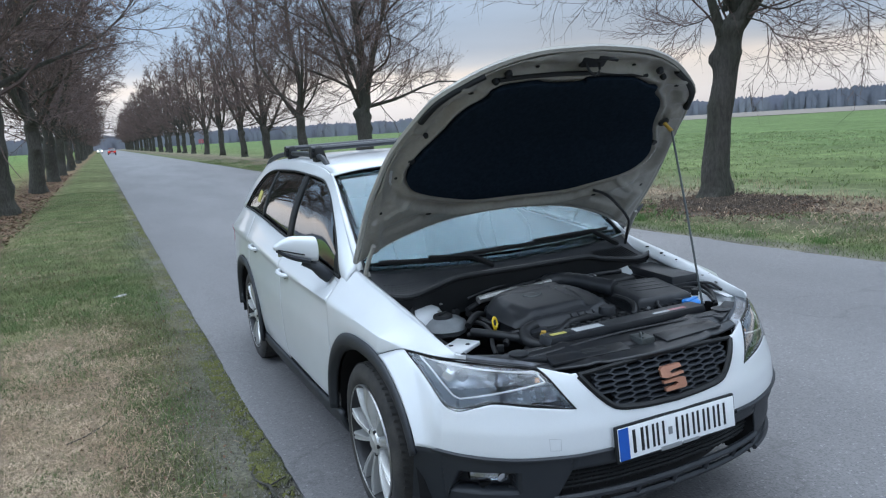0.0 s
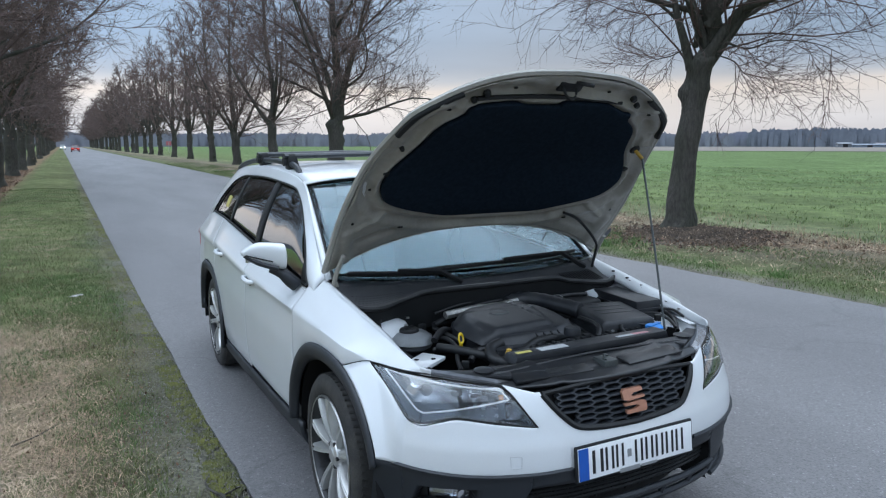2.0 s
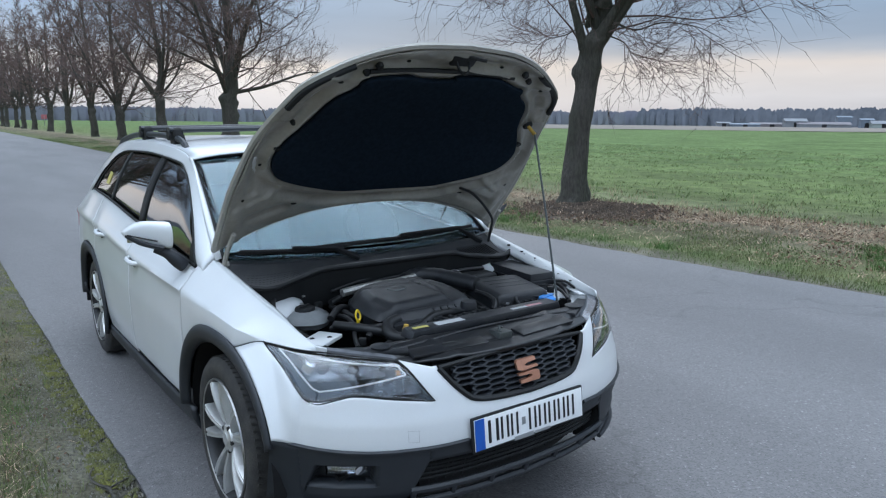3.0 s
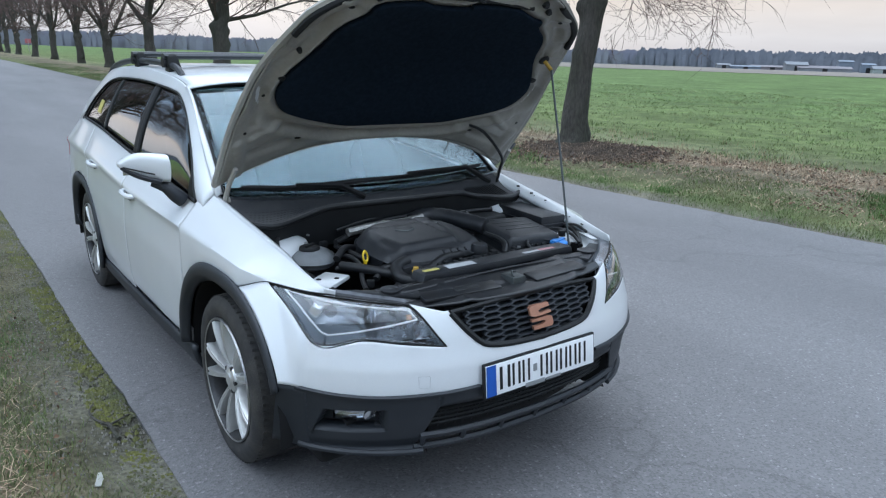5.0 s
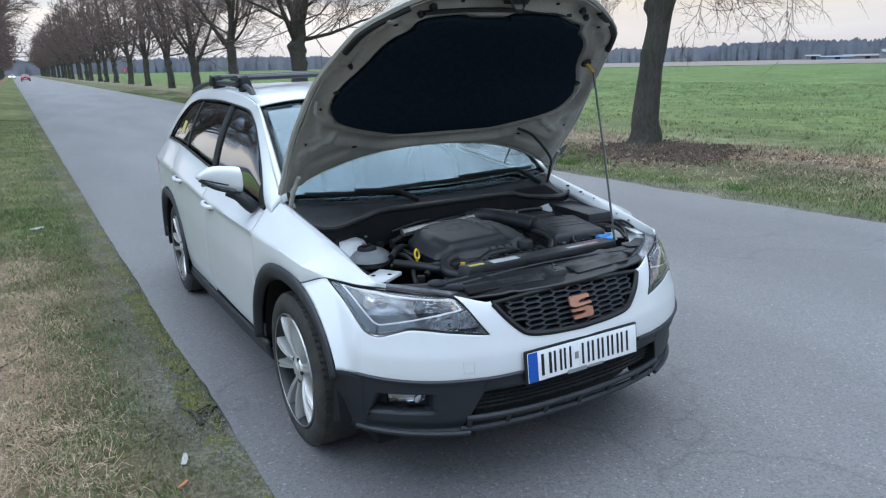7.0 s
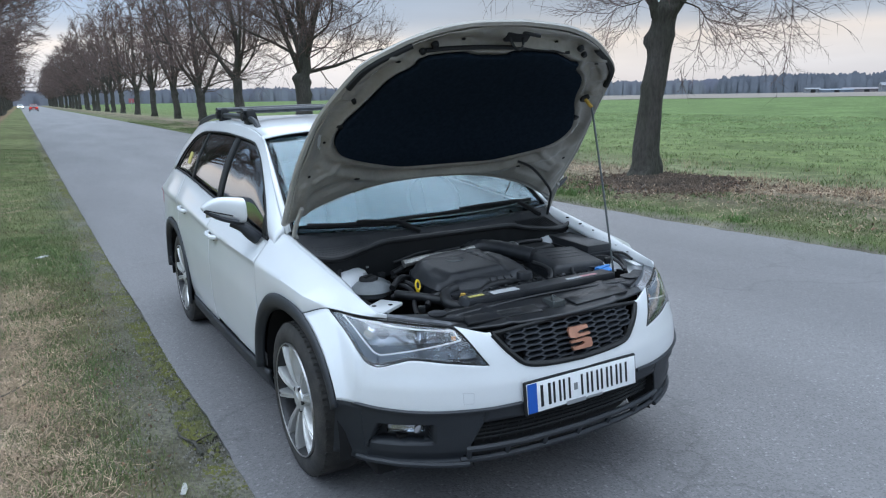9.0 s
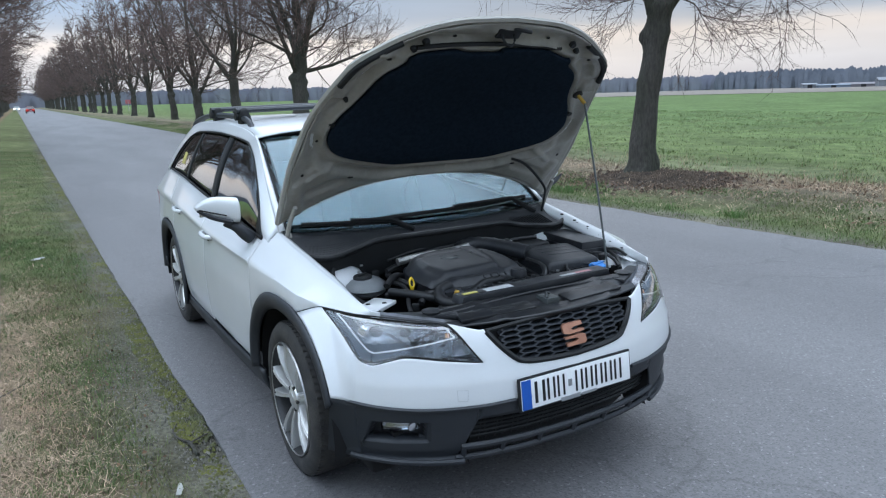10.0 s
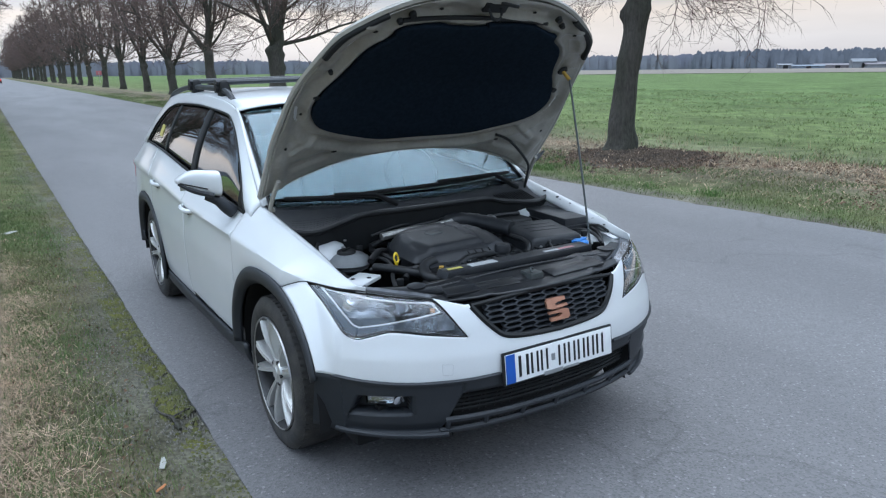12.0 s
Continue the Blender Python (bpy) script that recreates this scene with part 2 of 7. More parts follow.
    L(tc.outputs["Object"], sep.inputs[0])
    k = N("ShaderNodeMath")
    k.operation = "MULTIPLY_ADD"
    L(sep.outputs[1], k.inputs[0])
    k.inputs[1].default_value = 0.018
    L(sep.outputs[0], k.inputs[2])
    wob = N("ShaderNodeTexNoise")
    wob.inputs["Scale"].default_value, wob.inputs["Detail"].default_value = 0.5, 5
    L(tc.outputs["Object"], wob.inputs[0])
    kk = N("ShaderNodeMath")
    kk.operation = "MULTIPLY_ADD"
    L(wob.outputs[0], kk.inputs[0])
    kk.inputs[1].default_value = 1.3
    L(k.outputs[0], kk.inputs[2])
    ra = N("ShaderNodeMapRange")
    ra.inputs[1].default_value, ra.inputs[2].default_value = -20 + 0.65, 30 + 0.65
    L(kk.outputs[0], ra.inputs[0])
    cr = N("ShaderNodeValToRGB")
    c = cr.color_ramp
    c.interpolation = "LINEAR"
    c.elements[0].position, c.elements[0].color = 0.0, (0.10, 0.15, 0.045, 1)
    c.elements[1].position, c.elements[1].color = 1.0, (0.090, 0.130, 0.046, 1)

    def stop(x, col):
        c.elements.new((x + 20) / 50).color = (*col, 1)
    stop(-8, (0.12, 0.15, 0.05))
    stop(-4.6, (0.15, 0.115, 0.065))
    stop(-3.7, (0.17, 0.115, 0.07))
    stop(-3.0, (0.135, 0.122, 0.064))
    stop(-1.60, (0.150, 0.116, 0.073))
    stop(-1.28, (0.105, 0.098, 0.064))
    stop(-1.0, (0.125, 0.120, 0.098))
    stop(5.45, (0.135, 0.125, 0.095))
    stop(5.7, (0.105, 0.125, 0.052))
    stop(6.4, (0.115, 0.122, 0.060))
    stop(7.4, (0.135, 0.118, 0.078))
    stop(9.0, (0.175, 0.148, 0.100))
    stop(10.0, (0.150, 0.155, 0.085))
    stop(13.0, (0.108, 0.134, 0.052))
    L(ra.outputs[0], cr.inputs[0])
    # the verge turns from straw to green further along the road
    fac = None
    for src, lo_, hi_, a_, b_ in ((sep.outputs[1], 1.5, 6.5, 0.0, 0.75), (k.outputs[0], -1.45, -1.15, 1.0, 0.0), (k.outputs[0], -3.7, -3.1, 0.0, 1.0)):
        win = N("ShaderNodeMapRange")
        win.inputs[1].default_value, win.inputs[2].default_value, win.inputs[3].default_value, win.inputs[4].default_value = lo_, hi_, a_, b_
        L(src, win.inputs[0])
        if fac is None:
            fac = win.outputs[0]
        else:
            both = N("ShaderNodeMath")
            both.operation = "MULTIPLY"
            L(fac, both.inputs[0])
            L(win.outputs[0], both.inputs[1])
            fac = both.outputs[0]
    turf = N("ShaderNodeMix")
    turf.data_type = "RGBA"
    turf.inputs[7].default_value = (0.105, 0.128, 0.050, 1)
    L(fac, turf.inputs[0])
    L(cr.outputs[0], turf.inputs[6])
    n2 = N("ShaderNodeTexNoise")
    n2.inputs["Scale"].default_value, n2.inputs["Detail"].default_value = 2.2, 8
    L(tc.outputs["Object"], n2.inputs[0])
    r2 = N("ShaderNodeMapRange")
    r2.inputs[1].default_value, r2.inputs[2].default_value, r2.inputs[3].default_value, r2.inputs[4].default_value = 0.3, 0.7, 0.65, 1.35
    L(n2.outputs[0], r2.inputs[0])
    n3 = N("ShaderNodeTexNoise")
    n3.inputs["Scale"].default_value, n3.inputs["Detail"].default_value = 45, 4
    L(tc.outputs["Object"], n3.inputs[0])
    r3 = N("ShaderNodeMapRange")
    r3.inputs[1].default_value, r3.inputs[2].default_value, r3.inputs[3].default_value, r3.inputs[4].default_value = 0.3, 0.7, 0.6, 1.4
    L(n3.outputs[0], r3.inputs[0])
    n4 = N("ShaderNodeTexNoise")
    n4.inputs["Scale"].default_value, n4.inputs["Detail"].default_value = 0.22, 7
    L(tc.outputs["Object"], n4.inputs[0])
    r4 = N("ShaderNodeMapRange")
    r4.inputs[1].default_value, r4.inputs[2].default_value, r4.inputs[3].default_value, r4.inputs[4].default_value = 0.3, 0.7, 0.72, 1.25
    L(n4.outputs[0], r4.inputs[0])
    m4 = N("ShaderNodeMath")
    m4.operation = "MULTIPLY"
    L(r2.outputs[0], m4.inputs[0])
    L(r4.outputs[0], m4.inputs[1])
    mm = N("ShaderNodeMath")
    mm.operation = "MULTIPLY"
    L(m4.outputs[0], mm.inputs[0])
    L(r3.outputs[0], mm.inputs[1])
    fin = N("ShaderNodeVectorMath")
    fin.operation = "SCALE"
    L(turf.outputs[2], fin.inputs[0])
    L(mm.outputs[0], fin.inputs["Scale"])
    L(fin.outputs[0], b.inputs["Base Color"])
    bp = N("ShaderNodeBump")
    bp.inputs["Strength"].default_value, bp.inputs["Distance"].default_value = 0.6, 0.03
    L(n3.outputs[0], bp.inputs["Height"])
    L(bp.outputs[0], b.inputs["Normal"])
    return m, g


ASPHALT, EARTH = ground_mats()
BARK = mat("linden_bark", (0.060, 0.054, 0.047), 0.9, var=0.32, scale=2.2, fine=26, bump=1.0, depth=0.03, color2=(0.042, 0.043, 0.031), stretch=(1, 1, 0.3))
TWIG = mat("twig_bark", (0.132, 0.090, 0.080), 0.85, var=0.2, scale=2, fine=40, bump=0, isl=0.25)
BRACT = mat("dry_bracts", (0.25, 0.16, 0.125), 0.8, var=0.15, bump=0, isl=0.35)
BLADE = mat("grass_blades", (0.085, 0.135, 0.040), 0.7, var=0.15, scale=0.9, fine=4, bump=0, isl=0.4, color2=(0.15, 0.150, 0.065), mixlo=0.45, mixhi=0.65)
STRAW = mat("dry_grass", (0.43, 0.325, 0.225), 0.8, var=0.2, scale=2.5, fine=9, bump=0, isl=0.55, color2=(0.28, 0.195, 0.125))
CROP = mat("green_crop", (0.138, 0.205, 0.070), 0.65, var=0.15, scale=0.5, fine=3, bump=0, isl=0.45, color2=(0.21, 0.235, 0.11))
DEADLEAF = mat("fallen_leaves", (0.165, 0.098, 0.060), 0.85, var=0.15, scale=4, fine=30, bump=0, isl=0.45)
MOSS = mat("moss", (0.125, 0.125, 0.03), 0.95, var=0.25, scale=8, fine=120, bump=0.8, depth=0.01, color2=(0.075, 0.08, 0.04))
GRIT = mat("grit", (0.19, 0.178, 0.155), 0.9, var=0.1, bump=0, isl=0.4)
TUFT = mat("tuft_green", (0.085, 0.165, 0.040), 0.65, var=0.12, scale=1.2, fine=6, bump=0, isl=0.3)
SOIL = mat("bare_soil", (0.058, 0.043, 0.034), 0.95, var=0.35, scale=4, fine=38, bump=1.0, depth=0.04, color2=(0.115, 0.085, 0.06))
# pale blue-grey: the haze over the far trees is put into these colours
FAR = mat("hazed_far_wood", (0.195, 0.20, 0.245), 0.95, var=0.05, scale=0.02, fine=0.3, bump=0, isl=0.04, color2=(0.215, 0.22, 0.245), spec=0.0)
FARDARK = mat("hazed_far_pines", (0.165, 0.18, 0.21), 0.95, var=0.08, scale=0.02, fine=0.3, bump=0, isl=0.1, spec=0.0)
PLOUGH = mat("ploughed_strip", (0.18, 0.152, 0.125), 0.95, var=0.12, scale=0.05, fine=0.6, bump=0)
ORANGE = mat("orange_leaf", (0.50, 0.20, 0.08), 0.8, var=0.15, scale=30)
DULLBLUE = mat("blue_sheet_metal", (0.14, 0.17, 0.21), 0.6, var=0.08, scale=0.3, fine=3, bump=0)
SHEDWALL = mat("dull_white_wall", (0.18, 0.19, 0.205), 0.8, var=0.08, scale=0.3, fine=3, bump=0)
DULLROSE = mat("faded_roof", (0.17, 0.155, 0.165), 0.8, var=0.08, scale=0.3, fine=3, bump=0)
DULLGREEN = mat("pale_green_wall", (0.26, 0.30, 0.28), 0.8, var=0.08, scale=0.3, fine=3, bump=0)
REDBOARD = mat("red_board", (0.45, 0.13, 0.15), 0.6, var=0.06, scale=3)
LITTER = mat("pale_litter", (0.40, 0.40, 0.37), 0.6, var=0.1, scale=20)

# ---- mesh helpers ----
def part(name, bm, material, parent=None, label="", smooth=40.0, solid=0.0, bevel=0.0):
    """Links a bmesh as one mesh object under a thing or a part."""
    me = bpy.data.meshes.new(name)
    bm.to_mesh(me)
    bm.free()
    me.materials.append(material)
    if smooth:
        me.shade_smooth()
        me.set_sharp_from_angle(angle=radians(smooth))
    ob = new(name, me)
    if parent:
        ob.parent = parent
    if label:
        ob["label"] = label
    if solid:
        so = ob.modifiers.new("thickness", "SOLIDIFY")
        so.thickness, so.offset = abs(solid), (-1 if solid > 0 else 1)
    if bevel:
        bv = ob.modifiers.new("edge", "BEVEL")
        bv.width, bv.segments, bv.limit_method = bevel, 2, "ANGLE"
    return ob


def thing(name, label, category, group="", at=(0, 0, 0)):
    ob = new(name)
    ob.location = at
    ob.empty_display_size = 0.2
    return tagged(ob, label, category, group)


def raw(name, verts, faces, material, parent=None, label="", smooth=0.0):
    me = bpy.data.meshes.new(name)
    me.from_pydata([tuple(v) for v in verts], [], [tuple(f) for f in faces])
    me.materials.append(material)
    if smooth:
        me.shade_smooth()
        me.set_sharp_from_angle(angle=radians(smooth))
    ob = new(name, me)
    if parent:
        ob.parent = parent
    if label:
        ob["label"] = label
    return ob


def curve(x, pts):
    """Smooth (monotone-ish cubic) interpolation through (x, value) pairs."""
    n = len(pts)
    if x <= pts[0][0]:
        return pts[0][1]
    if x >= pts[-1][0]:
        return pts[-1][1]
    i = max(k for k in range(n - 1) if pts[k][0] <= x)
    x0, y0 = pts[i]
    x1, y1 = pts[i + 1]
    h = x1 - x0
    d = (y1 - y0) / h

    def slope(k):
        if k == 0 or k == n - 1:
            a, b = (0, 1) if k == 0 else (n - 2, n - 1)
            return (pts[b][1] - pts[a][1]) / (pts[b][0] - pts[a][0])
        l = (pts[k][1] - pts[k - 1][1]) / (pts[k][0] - pts[k - 1][0])
        r = (pts[k + 1][1] - pts[k][1]) / (pts[k + 1][0] - pts[k][0])
        return 0.0 if l * r <= 0 else 2 * l * r / (l + r)
    m0, m1 = slope(i), slope(i + 1)
    t = (x - x0) / h
    return (2 * t ** 3 - 3 * t ** 2 + 1) * y0 + (t ** 3 - 2 * t ** 2 + t) * h * m0 + (-2 * t ** 3 + 3 * t ** 2) * y1 + (t ** 3 - t ** 2) * h * m1


def lerp(a, b, t):
    return a + (b - a) * t


def sheet(fn, nu, nv, flip=False):
    """A grid of fn(u, v), u and v from 0 to 1."""
    bm = bmesh.new()
    g = [[bm.verts.new(fn(i / nu, j / nv)) for j in range(nv + 1)] for i in range(nu + 1)]
    for i in range(nu):
        for j in range(nv):
            f = (g[i][j], g[i + 1][j], g[i + 1][j + 1], g[i][j + 1])
            bm.faces.new(f[::-1] if flip else f)
    bmesh.ops.remove_doubles(bm, verts=bm.verts, dist=0.0004)
    return bm


def box(x0, x1, y0, y1, z0, z1, bev=0.0, seg=2, taper=0.0):
    bm = bmesh.new()
    bmesh.ops.create_cube(bm, size=1)
    for v in bm.verts:
        k = 1 - taper if v.co.z > 0 else 1
        v.co = Vector((lerp(x0, x1, 0.5 + v.co.x * k), lerp(y0, y1, 0.5 + v.co.y * k), lerp(z0, z1, v.co.z + 0.5)))
    if bev:
        bmesh.ops.bevel(bm, geom=bm.edges[:], offset=bev, segments=seg, profile=0.6, affect="EDGES")
    return bm


def turned(bm, m):
    bmesh.ops.transform(bm, matrix=m, verts=bm.verts)
    return bm


def joined(*bms):
    out = bmesh.new()
    for b in bms:
        me = bpy.data.meshes.new("tmp")
        b.to_mesh(me)
        b.free()
        out.from_mesh(me)
        bpy.data.meshes.remove(me)
    return out


def tube(path, radii, sides=8, caps=True):
    """A round bar along a path, with one radius or one for each point."""
    bm = bmesh.new()
    pts = [Vector(p) for p in path]
    if not hasattr(radii, "__len__"):
        radii = [radii] * len(pts)
    rings = []
    up = Vector((0.31, 0.2, 0.93)).normalized()
    for i, p in enumerate(pts):
        d = (pts[min(i + 1, len(pts) - 1)] - pts[max(i - 1, 0)]).normalized()
        a = d.cross(up)
        if a.length < 0.05:
            a = d.cross(Vector((1, 0, 0)))
        a.normalize()
        b = d.cross(a)
        rings.append([bm.verts.new(p + (a * math.cos(2 * math.pi * k / sides) + b * math.sin(2 * math.pi * k / sides)) * radii[i]) for k in range(sides)])
    for r0, r1 in zip(rings, rings[1:]):
        for k in range(sides):
            bm.faces.new((r0[k], r0[(k + 1) % sides], r1[(k + 1) % sides], r1[k]))
    if caps:
        bm.faces.new(rings[0][::-1])
        bm.faces.new(rings[-1])
    return bm


def smoothpath(ctrl, n=6):
    """Catmull-Rom through control points."""
    c = [Vector(p) for p in ctrl]
    out = []
    for i in range(len(c) - 1):
        p0, p1, p2, p3 = c[max(i - 1, 0)], c[i], c[i + 1], c[min(i + 2, len(c) - 1)]
        for k in range(n):
            t = k / n
            out.append(0.5 * ((2 * p1) + (p2 - p0) * t + (2 * p0 - 5 * p1 + 4 * p2 - p3) * t * t + (3 * p1 - p0 - 3 * p2 + p3) * t ** 3))
    out.append(c[-1])
    return out


def lathe(profile, sides=32, axis="z", a0=0.0, a1=2 * math.pi):
    """Turns (radius, height) pairs about an axis."""
    bm = bmesh.new()
    full = abs(a1 - a0 - 2 * math.pi) < 1e-6
    n = sides if full else sides + 1
    rings = []
    for r, h in profile:
        ring = []
        for k in range(n):
            a = a0 + (a1 - a0) * k / sides
            c, s = r * math.cos(a), r * math.sin(a)
            ring.append(bm.verts.new((c, s, h) if axis == "z" else (h, c, s)))
        rings.append(ring)
    for r0, r1 in zip(rings, rings[1:]):
        for k in range(sides):
            bm.faces.new((r0[k], r0[(k + 1) % n], r1[(k + 1) % n], r1[k]))
    bmesh.ops.remove_doubles(bm, verts=bm.verts, dist=0.0001)
    bmesh.ops.recalc_face_normals(bm, faces=bm.faces)
    return bm


def prism(outline, depth, fn=None):
    """A flat plate from an outline of 2D points, depth thick; fn maps (a, b, c) to a place."""
    bm = bmesh.new()
    fn = fn or (lambda a, b, c: (a, b, c))
    lo = [bm.verts.new(fn(a, b, 0.0)) for a, b in outline]
    hi = [bm.verts.new(fn(a, b, depth)) for a, b in outline]
    bm.faces.new(lo[::-1])
    bm.faces.new(hi)
    n = len(lo)
    for k in range(n):
        bm.faces.new((lo[k], lo[(k + 1) % n], hi[(k + 1) % n], hi[k]))
    bmesh.ops.recalc_face_normals(bm, faces=bm.faces)
    return bm


# ---- ground: one sheet to the horizon, the road a slab on it ----
LEFT_EDGE, RIGHT_EDGE, SKEW = -1.05, 5.32, -0.022


def road_x(side, y):
    """The road's edge at y; side -1 or 1."""
    e = LEFT_EDGE if side < 0 else RIGHT_EDGE
    return e + SKEW * y * (1.0 if side < 0 else 0.70)


ROAD_Z = [(-200, 0.0), (-15, 0.06), (-3, 0.080), (-0.1, 0.038), (2.6, -0.012), (6, -0.042), (14, -0.048), (45, -0.02), (90, 0.0)]


def ground_z(x, y):
    return verge_z(x, y) + curve(y, ROAD_Z)


def verge_z(x, y):
    l, r = road_x(-1, y) - x, x - road_x(1, y)
    near = math.exp(-((y - 5) / 60.0) ** 2)
    z = -0.035
    if l > 0:
        z = -0.02 + 0.02 * min(1, l / 0.3) - 0.10 * math.exp(-((l - 2.9) / 0.6) ** 2) + 0.06 * math.exp(-((l - 1.6) / 0.9) ** 2) + 0.10 * min(1, max(0, (l - 3.2) / 1.0))
        z += 0.05 * noise.noise(Vector((x * 0.9, y * 0.5, 0))) * min(1, l / 0.8)
    elif r > 0:
        z = -0.02 + 0.02 * min(1, r / 0.3) + 0.10 * min(1, max(0, (r - 0.8) / 2.0)) + 0.05 * noise.noise(Vector((x * 0.8, y * 0.6, 3))) * min(1, r / 0.8)
        z += 0.04 * math.exp(-(((x - 8.2) / 0.9) ** 2 + ((y - 6.5) / 1.1) ** 2)) - 0.09 * math.exp(-((y - 6.5) / 4.0) ** 2) * min(1, max(0, (r - 0.6) / 1.6))
        z -= 0.13 * min(1, max(0, (r - 4.0) / 6.0))
    return z if near > 0.02 else lerp(-0.03, z, 0.5)


def axis_steps(lo, hi, fine_lo, fine_hi, step, grow=1.22):
    v = list(np.arange(fine_lo, fine_hi + 1e-6, step))
    s, a = step, fine_hi
    while a < hi:
        s *= grow
        a += s
        v.append(min(a, hi))
    s, a = step, fine_lo
    while a > lo:
        s *= grow
        a -= s
        v.insert(0, max(a, lo))
    return v


def build_ground():
    xs = axis_steps(-2500, 2500, -7, 14, 0.22)
    ys = axis_steps(-1500, 3500, -4, 22, 0.3)
    verts = [(x, y, ground_z(x, y)) for y in ys for x in xs]
    nx = len(xs)
    faces = [(j * nx + i, j * nx + i + 1, (j + 1) * nx + i + 1, (j + 1) * nx + i) for j in range(len(ys) - 1) for i in range(nx - 1)]
    tagged(raw("ground", verts, faces, EARTH, smooth=60), "uneven turf verge, leaf-strewn ditch and open field", "ground", kind="structure")
    # the road slab, with frayed edges
    ys = axis_steps(-120, 1500, -4, 30, 0.12, 1.15)
    verts, faces = [], []
    for y in ys:
        fl = 0.016 * noise.noise(Vector((y * 0.8, 1.0, 0))) + 0.012 * noise.noise(Vector((y * 7, 4.0, 0)))
        fr = 0.06 * noise.noise(Vector((y * 1.3, 9.0, 0))) + 0.03 * noise.noise(Vector((y * 6, 7.0, 0)))
        a, b = road_x(-1, y) + fl, road_x(1, y) + fr
        m = (a + b) / 2
        row = [(a, -0.06), (a, -0.012), (a + 0.05, 0.0), (lerp(a, m, 0.5), 0.0), (m, 0.004), (lerp(b, m, 0.5), 0.0), (b - 0.05, 0.0), (b, -0.012), (b, -0.06)]
        verts += [(x, y, z + curve(y, ROAD_Z)) for x, z in row]
    for j in range(len(ys) - 1):
        for i in range(8):
            faces.append((j * 9 + i, j * 9 + i + 1, (j + 1) * 9 + i + 1, (j + 1) * 9 + i))
    tagged(raw("road", verts, faces, ASPHALT, smooth=50), "worn grey asphalt country road without markings", "road", kind="structure")


build_ground()


def scatter(name, label, category, spots, material, blade):
    """One mesh of many blades; blade(rng, x, y) gives a list of triangles or quads of offsets."""
    verts, faces = [], []
    for x, y in spots:
        z = ground_z(x, y)
        for poly in blade(x, y):
            b = len(verts)
            verts += [(x + px, y + py, z + pz) for px, py, pz in poly]
            faces.append(tuple(range(b, b + len(poly))))
    ob = raw(name, verts, faces, material)
    return tagged(ob, label, category, kind="stuff")


R = random.Random(5)


def grass_blade(hmin, hmax, wid, lean):
    def make(x, y):
        a, h, w = R.random() * 6.283, R.uniform(hmin, hmax), wid * R.uniform(0.7, 1.4)
        l = h * lean * R.uniform(0.2, 1.0)
        b = R.random() * 6.283
        cx, sx = math.cos(a) * w, math.sin(a) * w
        lx, ly = math.cos(b) * l, math.sin(b) * l
        m = 0.6
        return [[(-cx, -sx, -0.01), (cx, sx, -0.01), (cx * 0.6 + lx * 0.4, sx * 0.6 + ly * 0.4, h * m), (-cx * 0.6 + lx * 0.4, -sx * 0.6 + ly * 0.4, h * m)],
                [(-cx * 0.6 + lx * 0.4, -sx * 0.6 + ly * 0.4, h * m), (cx * 0.6 + lx * 0.4, sx * 0.6 + ly * 0.4, h * m), (lx, ly, h)]]
    return make


def straw_blade(lmin, lmax, wid, lift=0.03):
    """A dead blade lying nearly flat, bent in the middle: two narrow faces."""
    def make(x, y):
        a, l, w = R.random() * 6.283, R.uniform(lmin, lmax), wid * R.uniform(0.6, 1.4)
        e = a + R.gauss(0, 0.6)
        c, d = math.cos(a), math.sin(a)
        mx, my = c * l * 0.5, d * l * 0.5
        z0, z1, z2 = R.uniform(0.0, 0.012), R.uniform(0.006, lift), R.uniform(0.002, lift * 1.2)
        return [[(-d * w, c * w, z0), (d * w, -c * w, z0), (mx + d * w, my - c * w, z1), (mx - d * w, my + c * w, z1)],
                [(mx - d * w, my + c * w, z1), (mx + d * w, my - c * w, z1), (mx + math.cos(e) * l * 0.5, my + math.sin(e) * l * 0.5, z2)]]
    return make


def leaf_piece(size, up_=0.0):
    def make(x, y):
        a, s = R.random() * 6.283, size * R.uniform(0.6, 1.4)
        t1, t2 = R.uniform(-0.5, 0.5), R.uniform(-0.5, 0.5)
        c, d = math.cos(a), math.sin(a)
        pts = [(-0.5, 0), (0, -0.35), (0.5, 0), (0, 0.35)]
        return [[((p * c - q * d) * s, (p * d + q * c) * s, up_ + 0.008 + 0.02 * R.random() + (p * t1 + q * t2) * s) for p, q in pts]]
    return make


def spots(n, y0, y1, l0, l1, side=-1, keep=None, power=1.6):
    """Places along a verge, denser near y0; l is the distance from the road's edge."""
    out = []
    while len(out) < n:
        y = lerp(y0, y1, R.random() ** power)
        l = R.uniform(l0, l1)
        x = road_x(side, y) + side * l
        if keep and R.random() > keep(x, y, l):
            continue
        out.append((x, y))
    return out


def patch(x, y, f=0.9, s=0.0):
    return noise.noise(Vector((x * f, y * f * 0.7, s))) * 0.5 + 0.5


def soft(x, a, b):
    t = min(1, max(0, (x - a) / (b - a)))
    return t * t * (3 - 2 * t)


def dome(r0, r1, h):
    """A low irregular cushion."""
    def make(x, y):
        r = R.uniform(r0, r1)
        ring = [(math.cos(a) * r * R.uniform(0.6, 1.2), math.sin(a) * r * R.uniform(0.8, 1.5), -0.004) for a in (0, 1.05, 2.1, 3.14, 4.19, 5.24)]
        top = (R.uniform(-0.3, 0.3) * r, R.uniform(-0.3, 0.3) * r, h * R.uniform(0.6, 1.3))
